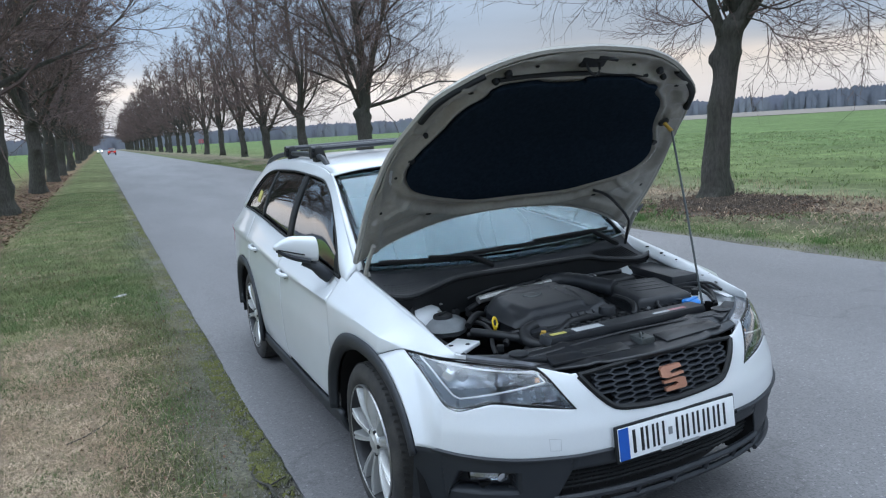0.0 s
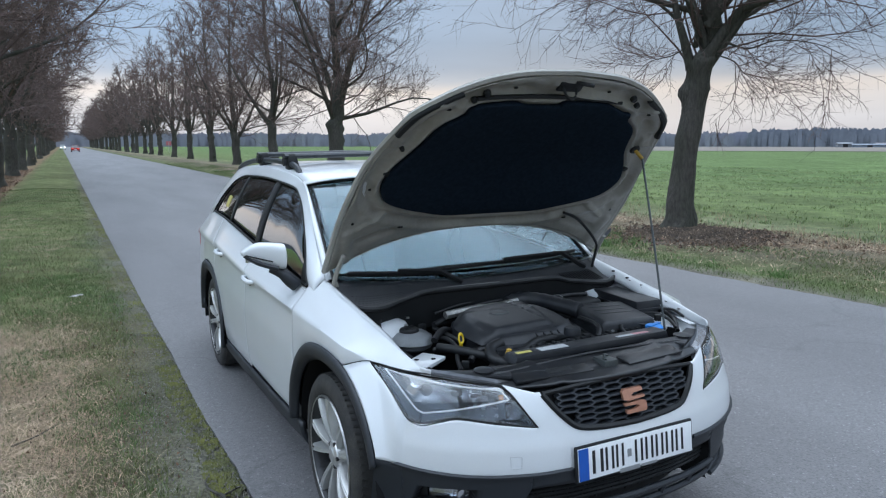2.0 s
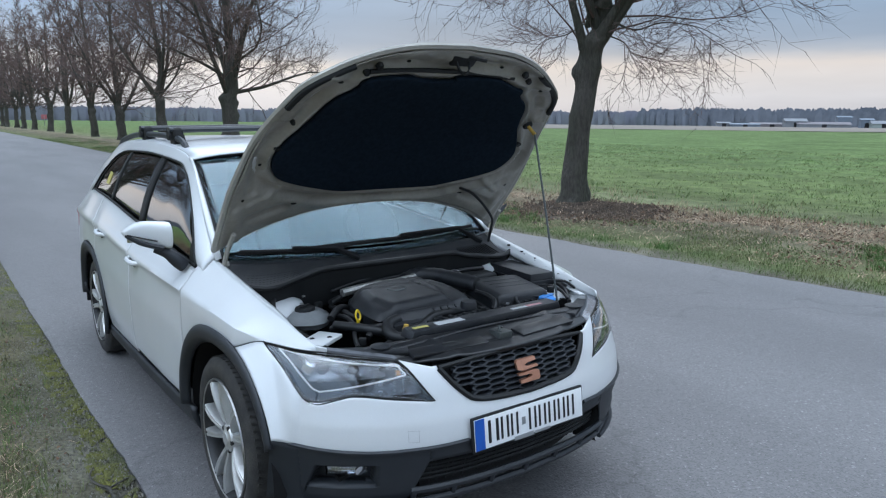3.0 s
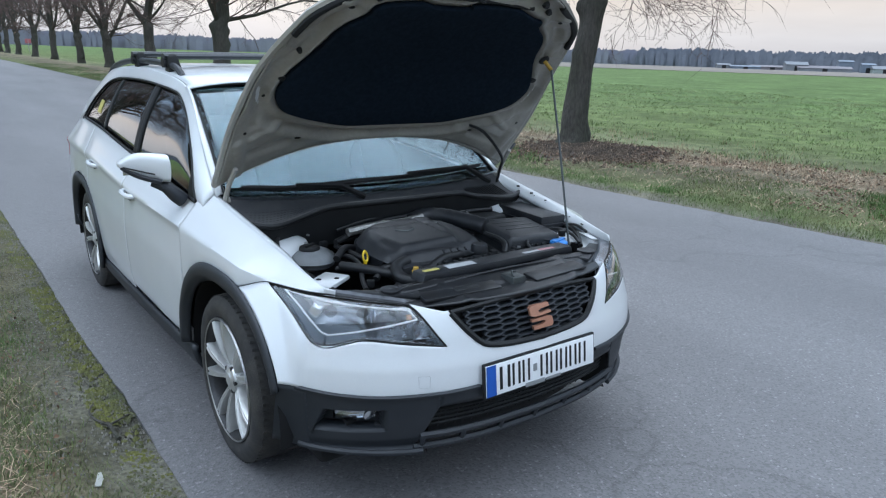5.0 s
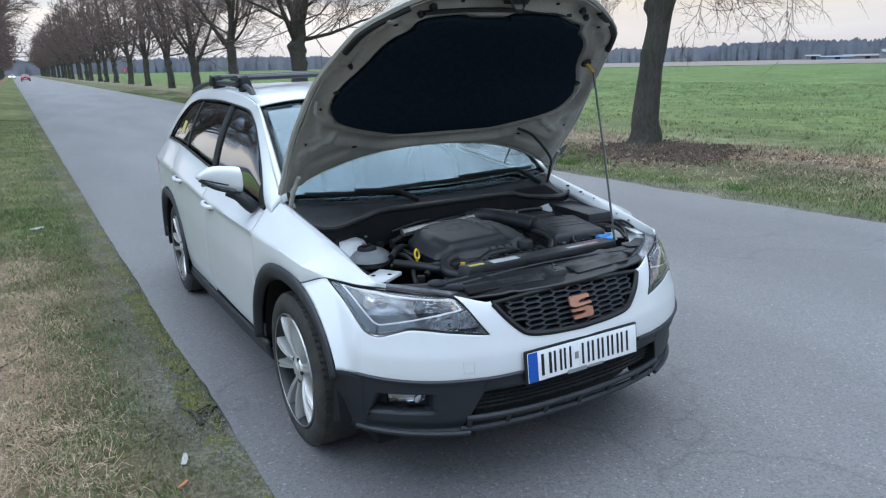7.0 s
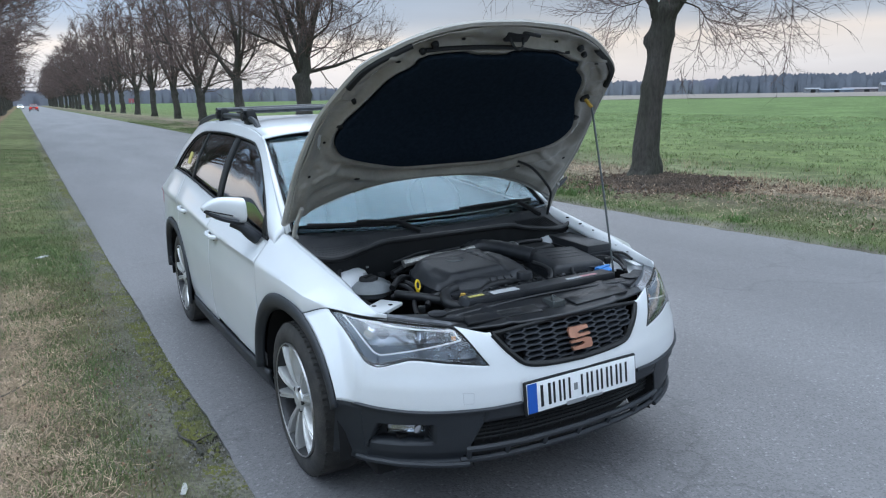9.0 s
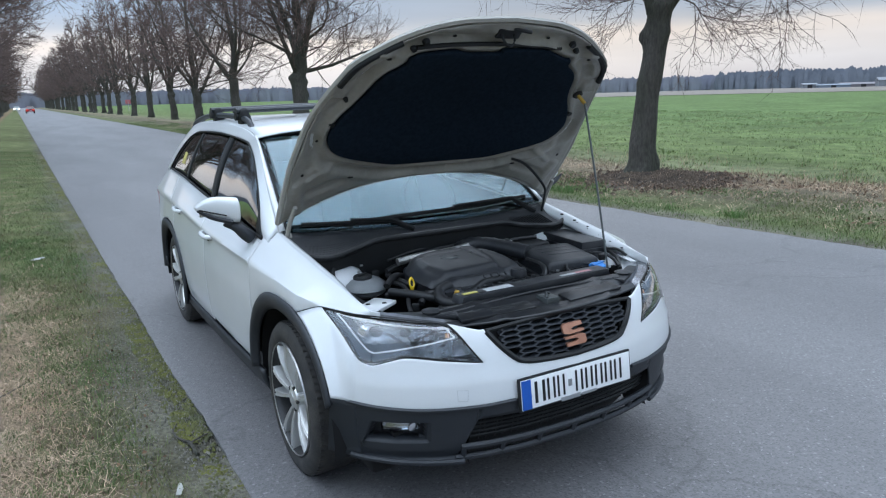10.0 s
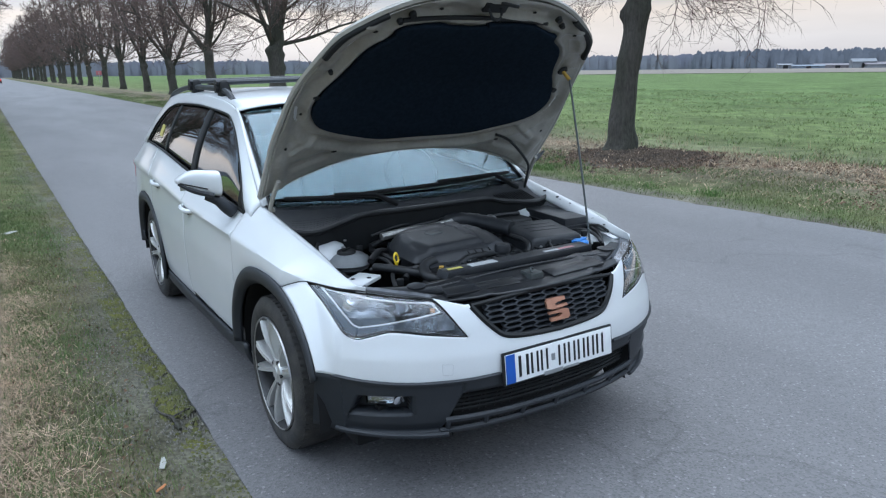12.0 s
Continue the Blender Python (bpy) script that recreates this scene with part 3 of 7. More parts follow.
        return [[ring[k], ring[(k + 1) % 6], top] for k in range(6)]
    return make


def clusters(n, size, per, *args, **kw):
    out = []
    for x, y in spots(n, *args, **kw):
        s_ = size * R.uniform(0.5, 1.3)
        out += [(x + R.gauss(0, s_), y + R.gauss(0, s_)) for _ in range(int(per * R.uniform(0.5, 1.4)))]
    return out


def straw_area(x, y):
    near = soft(4.0 - y, 0.0, 2.5) * soft(-1.35 - x, 0.0, 0.35)
    return soft(patch(x, y, 0.75, 7.0) + 0.35 * (patch(x, y, 3.0, 2.0) - 0.5) + 0.06 * near, 0.38, 0.68)


def off_mound(x, y, l):
    return soft(math.hypot((x - 8.1) / 1.5, (y - 6.15) / 1.5), 0.75, 1.15)


def green_area(x, y, l):
    """Greener turf: a band behind the bare edge and patches further in."""
    band = math.exp(-((l - 0.52) / 0.22) ** 2)
    return min(1.0, 0.12 + 0.75 * band + 0.9 * soft(patch(x, y, 1.3, 21.0), 0.52, 0.70) + 0.8 * soft(y, 3.5, 7.0))


scatter("verge_grass", "short patchy green turf of the road verge", "grass",
        spots(70000, -2.6, 26, 0.12, 3.0, keep=lambda x, y, l: soft(l, 0.08, 0.34) * green_area(x, y, l), power=1.9), BLADE, grass_blade(0.012, 0.045, 0.0022, 1.6))
scatter("verge_grass", "fine green turf between the dead grass", "grass",
        clusters(4200, 0.045, 14, -2.2, 7, 0.14, 2.6, power=1.3, keep=lambda x, y, l: soft(l, 0.12, 0.3) * green_area(x, y, l)), BLADE, grass_blade(0.015, 0.055, 0.0015, 1.5))
scatter("dry_grass", "dead straw-coloured grass lying in the verge", "grass",
        clusters(5600, 0.075, 13, -2.4, 16, 0.3, 3.0, power=1.9, keep=lambda x, y, l: soft(l, 0.35, 0.95) * (0.15 + straw_area(x, y)) * (1 - 0.75 * soft(y, 2.0, 6.0))), STRAW, straw_blade(0.03, 0.11, 0.0012))
scatter("dry_grass", "matted dead grass stems in the verge", "grass",
        spots(26000, -2.2, 4, 0.30, 2.8, power=1.3, keep=lambda x, y, l: soft(l, 0.30, 0.9) * (0.35 + 0.65 * straw_area(x, y))), STRAW, straw_blade(0.05, 0.16, 0.0009, 0.04))
scatter("moss", "yellow-green moss cushions along the asphalt edge", "moss",
        spots(8200, -2.4, 22, -0.03, 0.15, keep=lambda x, y, l: 0.12 + 0.88 * soft(patch(x, y, 2.6, 12.0) + 0.5 * (patch(x, y, 11.0, 4.0) - 0.5), 0.40, 0.55)), MOSS, dome(0.006, 0.021, 0.006))
scatter("grit", "pale grit and crumbs of soil at the road edge", "gravel",
        spots(15000, -2.4, 12, -0.13, 0.60, keep=lambda x, y, l: (0.75 - l) * soft(l, -0.14, 0.03)), GRIT, dome(0.002, 0.008, 0.007))
scatter("verge_litter", "dead twigs and leaf crumbs in the verge", "leaves",
        spots(3200, -2.2, 9, 0.2, 2.8), DEADLEAF, leaf_piece(0.017))
scatter("verge_grass", "low turf of the far verge", "grass",
        spots(60000, -2, 60, 0.05, 2.6, side=1, keep=lambda x, y, l: off_mound(x, y, l) * (0.10 + 0.5 * math.exp(-(l / 0.45) ** 2) + 0.75 * soft(patch(x, y, 0.7, 3.0), 0.42, 0.62))), BLADE, grass_blade(0.02, 0.055, 0.0035, 1.3))
scatter("grass_tuft", "bright green grass tufts on the far verge", "grass",
        clusters(260, 0.10, 80, -1.5, 40, 0.5, 2.6, side=1, keep=lambda x, y, l: off_mound(x, y, l) * soft(patch(x, y, 0.5, 3.0), 0.45, 0.6)), TUFT, grass_blade(0.04, 0.12, 0.0035, 0.9))
scatter("dry_grass", "dead grass lying over the far verge", "grass",
        clusters(2600, 0.16, 14, -3, 45, 0.5, 4.4, side=1, keep=lambda x, y, l: off_mound(x, y, l) * (0.15 + 0.85 * math.exp(-((l - 3.3) / 0.8) ** 2))), STRAW, straw_blade(0.06, 0.22, 0.003, 0.05))
scatter("stubble", "pale broken stalks along the field edge", "stalks",
        clusters(520, 0.13, 9, -4, 45, 3.2, 7.5, side=1, keep=lambda x, y, l: off_mound(x, y, l) * math.exp(-max(0, l - 3.6) / 1.6)), STRAW, grass_blade(0.05, 0.19, 0.004, 0.7))
scatter("field_crop", "green winter crop in the open field", "crop",
        clusters(9000, 0.13, 11, -10, 48, 4.0, 36, side=1, power=1.3, keep=lambda x, y, l: 0.25 + 0.75 * soft(patch(x, y, 0.6, 8.0) + 0.4 * (patch(x, y, 2.5, 5.0) - 0.5), 0.35, 0.65)), CROP, grass_blade(0.03, 0.10, 0.009, 1.3))
scatter("fallen_leaves", "brown leaves filling the ditch by the trees", "leaves",
        spots(16000, 3, 50, 2.3, 4.4, keep=lambda x, y, l: math.exp(-((l - 3.1) / 0.7) ** 2)), DEADLEAF, leaf_piece(0.07))
scatter("fallen_leaves", "dead leaves and chips on the mounds under the trees", "leaves",
        spots(15000, -2, 40, 0.9, 4.6, side=1, keep=lambda x, y, l: 0.22 * soft(patch(x, y, 0.5, 2.0), 0.4, 0.6) + 0.78 * math.exp(-(((x - 8.1) / 1.5) ** 2 + ((y - 6.0) / 1.6) ** 2))), DEADLEAF, leaf_piece(0.034, 0.022))

# ---- bare lindens along both sides ----
class Bunch:
    """Gathers tapered bars into one mesh."""

    def __init__(self):
        self.v, self.f = [], []

    def bar(self, pts, radii, sides):
        b = len(self.v)
        n = len(pts)
        for i, p in enumerate(pts):
            d = (pts[min(i + 1, n - 1)] - pts[max(i - 1, 0)]).normalized()
            a = d.cross(Vector((0.13, 0.37, 0.92)))
            if a.length < 0.05:
                a = d.cross(Vector((1, 0, 0)))
            a.normalize()
            c = d.cross(a)
            for k in range(sides):
                w = 2 * math.pi * k / sides
                self.v.append(p + (a * math.cos(w) + c * math.sin(w)) * radii[i])
        for i in range(n - 1):
            for k in range(sides):
                k2 = (k + 1) % sides
                self.f.append((b + i * sides + k, b + i * sides + k2, b + (i + 1) * sides + k2, b + (i + 1) * sides + k))

    def leaf(self, p, s, rng):
        b = len(self.v)
        a = Vector((rng.uniform(-1, 1), rng.uniform(-1, 1), rng.uniform(-1, 1))) * s
        c = Vector((rng.uniform(-1, 1), rng.uniform(-1, 1), rng.uniform(-1, 1))) * s
        self.v += [p, p + a, p + a * 0.6 + c]
        self.f.append((b, b + 1, b + 2))


def limb_path(rng, p, d, length, n, wander, lift):
    pts = [p.copy()]
    d = d.normalized()
    for i in range(n):
        d = (d + Vector((rng.gauss(0, wander), rng.gauss(0, wander), rng.gauss(0, wander) + lift))).normalized()
        p = p + d * (length / n)
        pts.append(p.copy())
    return pts


def side_dir(rng, d, angle):
    a = d.cross(Vector((rng.uniform(-1, 1), rng.uniform(-1, 1), rng.uniform(-1, 1))))
    a.normalize()
    return (d * math.cos(angle) + a * math.sin(angle)).normalized()


def trunk_mesh(rng, seed, pts, rad, sides, knots, rough):
    """Tapered trunk with buttressed foot, ribs and burrs."""
    v, f = [], []
    path = smoothpath(pts, 5)
    n = len(path)
    m = len(pts) - 1
    for i, p in enumerate(path):
        t = i / (n - 1) * m
        k = min(m - 1, int(t))
        r = lerp(rad[k], rad[k + 1], t - k)
        for s_ in range(sides):
            a = 2 * math.pi * s_ / sides
            q = 1 + rough * noise.noise(Vector((math.cos(a) * 1.6, math.sin(a) * 1.6, p.z * 1.1 + seed))) + 0.5 * rough * noise.noise(Vector((math.cos(a) * 4, math.sin(a) * 4, p.z * 3.1 + seed)))
            q += 0.16 * math.exp(-max(0, p.z) / 0.3) * math.cos(a * 5 + seed)
            for kz, ka, kh, kw in knots:
                da = math.remainder(a - ka, 2 * math.pi) * r
                q += kh / r * math.exp(-(da * da + (p.z - kz) ** 2) / (kw * kw))
            v.append(p + Vector((math.cos(a), math.sin(a), 0)) * (r * q))
    for i in range(n - 1):
        for s_ in range(sides):
            s2 = (s_ + 1) % sides
            f.append((i * sides + s_, i * sides + s2, (i + 1) * sides + s2, (i + 1) * sides + s_))
    return v, f


def spike(bunch, p, tip, r):
    """The last, finest twigs: three narrow faces that run to a point."""
    d = (tip - p).normalized()
    a = d.cross(Vector((0.13, 0.37, 0.92))).normalized()
    c = d.cross(a)
    b = len(bunch.v)
    bunch.v += [p + a * r, p - a * (r * 0.5) + c * (r * 0.87), p - a * (r * 0.5) - c * (r * 0.87), tip]
    bunch.f += [(b, b + 1, b + 3), (b + 1, b + 2, b + 3), (b + 2, b, b + 3)]


def make_tree(seed, height=14.0, r0=0.4, fork=3.0, stems=4, laterals=14, n2=9, n3=8, n4=8, bracts=0.3, droop=0.0, twig=0.008, label="", limbs=None, lean=None, knots=None, spread=0.36, sides=14, thin=1.0):
    """One bare linden: trunk, upright stems from a knotted head, side limbs, branches and twigs inside a rounded crown."""
    rng = random.Random(seed)
    crown, leaves, boughs = Bunch(), Bunch(), []
    lean = Vector((*(lean or (rng.gauss(0, 0.025), rng.gauss(0, 0.025))), 1))
    head = fork + 0.35
    zs = (-0.08, 0.12, 0.4, 0.9, 1.6, fork * 0.72, fork * 0.9, fork, head, head + 0.8, head + 2.0, height * 0.55, height * 0.75, height * 0.92)
    wide = (1.45, 1.22, 1.06, 0.99, 0.93, 0.91, 0.93, 0.93, 0.84, 0.68, 0.54, 0.38, 0.2, 0.05)
    pts = [Vector((lean.x * z + 0.05 * math.sin(z * 1.1 + seed) + rng.gauss(0, 0.02 if z < head else 0.10), lean.y * z + 0.05 * math.cos(z * 0.9 + seed) + rng.gauss(0, 0.02 if z < head else 0.10), z)) for z in zs]
    rad = [r0 * w for w in wide]
    if knots is None:
        kn = random.Random(seed + 500)
        knots = [(fork * kn.uniform(0.2, 1.1), kn.uniform(0, 6.28), r0 * kn.uniform(0.12, 0.42), r0 * kn.uniform(0.35, 0.7)) for _ in range(9)]
        for _ in range(20):
            rng.random()
    tv, tf = trunk_mesh(rng, seed, pts, rad, sides, knots, 0.14)

    def at(z):
        k = max(q for q in range(len(zs) - 1) if zs[q] <= z)
        return pts[k].lerp(pts[k + 1], (z - zs[k]) / (zs[k + 1] - zs[k]))
    starts = []
    for ctrl, r in limbs or ():
        starts.append((smoothpath(ctrl, 4), r))
    turn = rng.uniform(0, 6.28)
    for i in range(stems):
        az, el = turn + i * 6.283 / stems + rng.uniform(-0.4, 0.4), rng.uniform(0.92, 1.22)
        d = Vector((math.cos(az) * math.cos(el), math.sin(az) * math.cos(el), math.sin(el)))
        starts.append((limb_path(rng, at(fork + rng.uniform(-0.4, 0.5)), d, height * rng.uniform(0.52, 0.66), 8, 0.07, 0.03), r0 * rng.uniform(0.36, 0.52)))
    for i in range(laterals):
        t = (i + 0.5) / laterals
        z = lerp(fork * 0.95, height * 0.86, t)
        az, el = i * 2.4 + rng.uniform(-0.5, 0.5), lerp(0.35, 0.95, t) + rng.uniform(-0.2, 0.2)
        d = Vector((math.cos(az) * math.cos(el), math.sin(az) * math.cos(el), math.sin(el)))
        starts.append((limb_path(rng, at(z), d, height * lerp(0.44, 0.18, t) * rng.uniform(0.8, 1.15), 8, 0.11, 0.03 - droop * 0.3), r0 * lerp(0.26, 0.12, t) * rng.uniform(0.8, 1.2)))
    mid, rz, rx = height * 0.60, height * 0.46, height * spread

    def inside(p):
        q = ((p.x - lean.x * p.z) ** 2 + (p.y - lean.y * p.z) ** 2) / (rx * rx) + ((p.z - mid) / rz) ** 2
        return q < 1.0 + 0.22 * noise.noise(p * 0.45 + Vector((seed, 0, 0)))
    for lp, r in starts:
        n = len(lp) - 1
        length = sum((lp[k + 1] - lp[k]).length for k in range(n))
        boughs.append(Bunch())
        boughs[-1].bar(lp, [lerp(r, r * 0.14, (k / n) ** 0.75) for k in range(n + 1)], 8 if sides > 10 else 5)
        for j in range(int(n2 * lerp(0.7, 1.3, min(1, length / (height * 0.5))))):
            t = lerp(0.16, 1.0, (j + rng.random()) / n2) % 1.0
            k = min(n - 1, int(t * n))
            q = lp[k].lerp(lp[k + 1], t * n - k)
            dd = side_dir(rng, (lp[k + 1] - lp[k]).normalized(), rng.uniform(0.5, 1.05))
            l2 = max(1.2, length * 0.40 * (1.15 - 0.6 * t)) * rng.uniform(0.7, 1.25)
            r2 = max(twig * 1.8, r * (0.30 if not limbs else 0.20) * (1.1 - 0.75 * t))
            bp = limb_path(rng, q, dd, l2, 4, 0.15, 0.05 - droop * 0.9)
            crown.bar(bp, [lerp(r2, max(twig, r2 * 0.25), k2 / 4) for k2 in range(5)], 4 if sides > 10 else 3)
            for m in range(n3):
                t3 = lerp(0.12, 1.0, (m + rng.random()) / n3)
                k3 = min(3, int(t3 * 4))
                q3 = bp[k3].lerp(bp[k3 + 1], t3 * 4 - k3)
                if not (limbs or inside(q3)):
                    continue
                d3 = side_dir(rng, (bp[k3 + 1] - bp[k3]).normalized(), rng.uniform(0.4, 0.95))
                l3 = max(0.55, l2 * 0.42) * rng.uniform(0.6, 1.25)
                tp = limb_path(rng, q3, d3, l3, 2 if not limbs else 4, 0.15, 0.02 - droop)
                crown.bar(tp, [lerp(twig * 1.35, twig * 0.6, k5 / (len(tp) - 1)) for k5 in range(len(tp))], 3)
                e = len(tp) - 1
                for w in range(n4):
                    t4 = lerp(0.1, 1.0, (w + rng.random()) / n4)
                    k4 = min(e - 1, int(t4 * e))
                    q4 = tp[k4].lerp(tp[k4 + 1], t4 * e - k4)
                    d4 = side_dir(rng, (tp[k4 + 1] - tp[k4]).normalized(), rng.uniform(0.35, 0.95)) + Vector((0, 0, 0.12 - droop * 1.5))
                    tip = q4 + d4 * (l3 * rng.uniform(0.3, 0.75) * thin)
                    spike(crown, q4, tip, twig)
                    if bracts and rng.random() < bracts:
                        leaves.leaf(tip, 0.035 + twig * 2.5, rng)
    t = thing("linden", label, "tree", "lindens along the road")
    raw("trunk", tv, tf, BARK, t, smooth=60)
    for b in boughs:
        raw("limb", b.v, b.f, BARK, t, smooth=70)
    raw("crown", crown.v, crown.f, TWIG, t, "bare brown twigs")
    if leaves.v:
        raw("dry_foliage", leaves.v, leaves.f, BRACT, t, "withered seed bracts")
    return t


NEAR_LABEL = "bare linden with a knotted grey-brown trunk beside the field"
ROW_LABEL = "bare linden in the roadside avenue, brown twigs"


def bough(*uzw):
    """Points across the line of sight from the road: u along the field edge, z up, w away."""
    return [Vector((0.68 * u + 0.73 * w, -0.73 * u + 0.68 * w, z)) for u, z, w in uzw]


FIELD_LIMBS = [
    (bough((0.30, 3.05, 0), (0.58, 3.50, -0.05), (0.85, 3.85, -0.1), (1.55, 4.30, -0.2), (2.5, 4.95, -0.2), (3.4, 5.9, -0.1)), 0.125),
    (bough((0.86, 3.84, -0.1), (1.4, 3.98, -0.25), (2.0, 4.06, -0.4), (2.6, 3.88, -0.5), (3.3, 4.05, -0.6), (4.3, 4.2, -0.7)), 0.060),
    (bough((0.05, 2.85, 0), (-0.10, 3.35, -0.1), (-0.28, 3.95, -0.1), (-0.34, 4.5, 0), (-0.5, 5.6, 0.1), (-0.9, 7.2, 0.2)), 0.105),
    (bough((0.10, 3.25, 0), (0.08, 3.8, -0.3), (-0.3, 4.15, -0.35), (-1.1, 4.45, -0.4), (-2.0, 4.35, -0.5)), 0.055),
    (bough((-0.2, 3.7, 0), (-0.7, 4.15, 0.2), (-1.4, 4.3, 0.4), (-2.3, 4.1, 0.6)), 0.040),
    (bough((0.55, 3.35, 0), (0.95, 3.15, -0.25), (1.4, 3.25, -0.4), (2.0, 3.15, -0.5), (2.5, 2.9, -0.5)), 0.026),
    (bough((0.45, 3.1, 0), (0.75, 2.95, -0.2), (0.9, 2.75, -0.3), (1.1, 2.65, -0.35), (1.5, 2.75, -0.4)), 0.017),
    (bough((0.02, 3.3, 0), (-0.3, 3.1, -0.1), (-0.7, 3.0, -0.1), (-1.0, 2.7, -0.15)), 0.018),
    (bough((0.55, 3.6, 0.1), (1.1, 3.9, 0.5), (1.9, 4.5, 0.9), (3.0, 4.6, 1.3), (4.0, 4.1, 1.5)), 0.06),
    (bough((0.3, 4.2, -0.1), (0.7, 4.6, -0.9), (1.4, 4.8, -1.6), (2.4, 4.6, -2.2)), 0.06),
    (bough((0.30, 3.6, 0), (1.0, 4.9, -0.3), (2.0, 6.0, -0.8), (3.2, 6.9, -1.4), (4.4, 7.6, -2.0)), 0.11),
    (bough((0.20, 4.0, 0), (0.9, 5.8, -0.4), (1.7, 7.3, -1.0), (2.6, 8.6, -1.5), (3.4, 9.8, -2.0)), 0.10),
    (bough((0.35, 3.7, 0), (1.4, 5.0, 0.1), (2.8, 5.9, -0.1), (4.2, 6.5, -0.5), (5.4, 7.0, -1.0)), 0.09),
]
tree_field = make_tree(11, 13.5, 0.222, 3.0, stems=3, laterals=14, n2=13, n3=9, n4=5, bracts=0.0, droop=0.022, twig=0.0036, label=NEAR_LABEL, limbs=FIELD_LIMBS, lean=(0.042, -0.036),
                       knots=[(2.45, 2.25, 0.13, 0.15), (2.5, 5.0, 0.05, 0.12), (1.6, 2.4, 0.03, 0.1), (3.0, 5.5, 0.06, 0.2), (0.9, 4.2, 0.03, 0.2)], sides=22, thin=1.0)
tree_field.location = (8.37, 6.81, 0.1)
tree_a = make_tree(21, 15.0, 0.36, 2.6, stems=4, laterals=18, n2=14, n3=9, n4=9, bracts=0.5, twig=0.0065, droop=0.03, label=ROW_LABEL, spread=0.56)
tree_a.location = (9.2, 29.1, 0.0)
tree_b = make_tree(34, 14.5, 0.30, 2.7, stems=3, laterals=16, n2=11, n3=8, n4=8, bracts=0.35, twig=0.0085, droop=0.02, label=ROW_LABEL, sides=10, spread=0.46)
tree_b.location = (9.03, 40.2, 0.0)
tree_c = make_tree(47, 13.5, 0.30, 2.1, stems=4, laterals=14, n2=10, n3=7, n4=7, bracts=0.4, twig=0.011, droop=0.02, label=ROW_LABEL, sides=10, spread=0.48)
tree_c.location = (8.86, 51.0, 0.0)
tree_d = make_tree(58, 14.5, 0.29, 2.4, stems=4, laterals=12, n2=8, n3=6, n4=5, bracts=0.5, twig=0.0145, label=ROW_LABEL, sides=9, spread=0.44)
tree_d.location = (8.7, 61.2, 0.0)
tree_e = make_tree(69, 14.5, 0.29, 2.4, stems=4, laterals=9, n2=7, n3=5, n4=3, bracts=0.6, twig=0.025, label=ROW_LABEL, sides=7, spread=0.42)
tree_e.location = (8.52, 73.7, 0.0)
rt = random.Random(77)


def plant(src, x, y, s=1.0):
    ob = copy_thing(src, Matrix.Translation((x, y, ground_z(x, y) + 0.0)) @ Matrix.Rotation(rt.uniform(0, 6.28), 4, "Z"))
    ob.scale = (s, s, s * rt.uniform(0.94, 1.06))
    return ob


for y in (85.6, 100.2):
    plant(tree_d, 9.65 - 0.0154 * y, y, rt.uniform(0.98, 1.08))
y = 111.3
while y < 420:
    plant(tree_e, 9.65 - 0.0154 * y + rt.uniform(-0.3, 0.3), y, rt.uniform(0.98, 1.12) + 0.2 * min(1, (y - 110) / 120))
    y += rt.uniform(10, 13)
plant(tree_b, -4.2, 7.0, 1.0)
plant(tree_a, -4.75, 20.3, 0.97)
plant(tree_b, -4.75, 30.4, 1.0)
plant(tree_c, -4.95, 40.8, 1.0)
plant(tree_d, -5.1, 50.5, 1.0)
for x, y in ((-3.9, -5.5), (-3.7, -16.5), (-3.5, -28.0), (9.5, -5.0), (9.7, -17.0), (9.9, -29.0)):
    plant(tree_e, x, y, rt.uniform(0.95, 1.05))
y = 61.0
while y < 420:
    plant(tree_d if y < 90 else tree_e, -4.05 - 0.022 * y + rt.uniform(-0.3, 0.3), y, rt.uniform(0.9, 1.05))
    y += rt.uniform(9.5, 12)

# ---- far woods on the horizon, distance haze mixed into their colour ----
def far_woods(name, label, places, material, seed):
    rng = random.Random(seed)
    v, f = [], []
    for x, y, h, w in places:
        # a ragged clump of rounded sprays on a stem
        for _ in range(9):
            cx, cy = x + rng.gauss(0, w * 0.3), y + rng.gauss(0, w * 0.3)
            top = h * rng.uniform(0.68, 1.0)
            s = w * rng.uniform(0.13, 0.26)
            a = rng.uniform(-0.12, 0.12) - math.atan2(x, y)
            c_, d_ = math.cos(a) * s, math.sin(a) * s
            i = len(v)
            v += [(cx - c_, cy - d_, 0), (cx + c_, cy + d_, 0)]
            for u, z in ((1.15, 0.55), (1.05, 0.78), (0.7, 0.92), (0.2, 1.0), (-0.35, 0.97), (-0.85, 0.83), (-1.15, 0.58)):
                u += rng.uniform(-0.15, 0.15)
                v.append((cx + c_ * u, cy + d_ * u, top * (z + rng.uniform(-0.05, 0.04))))
            f.append(tuple(range(i, i + 9)))
        i = len(v)
        q = w * 0.05
        v += [(x - q, y, 0), (x + q, y, 0), (x + q, y, h * 0.8), (x - q, y, h * 0.8)]
        f.append((i, i + 1, i + 2, i + 3))
    return tagged(raw(name, v, f, material), label, "forest", kind="stuff")


def belt(n, a0, a1, d0, d1, h0, h1, seed):
    rng = random.Random(seed)
    out = []
    for _ in range(n):
        a = radians(rng.uniform(a0, a1))
        d = rng.uniform(d0, d1)
        out.append((d * math.sin(a), d * math.cos(a), rng.uniform(h0, h1), rng.uniform(5.0, 9.0)))
    return out


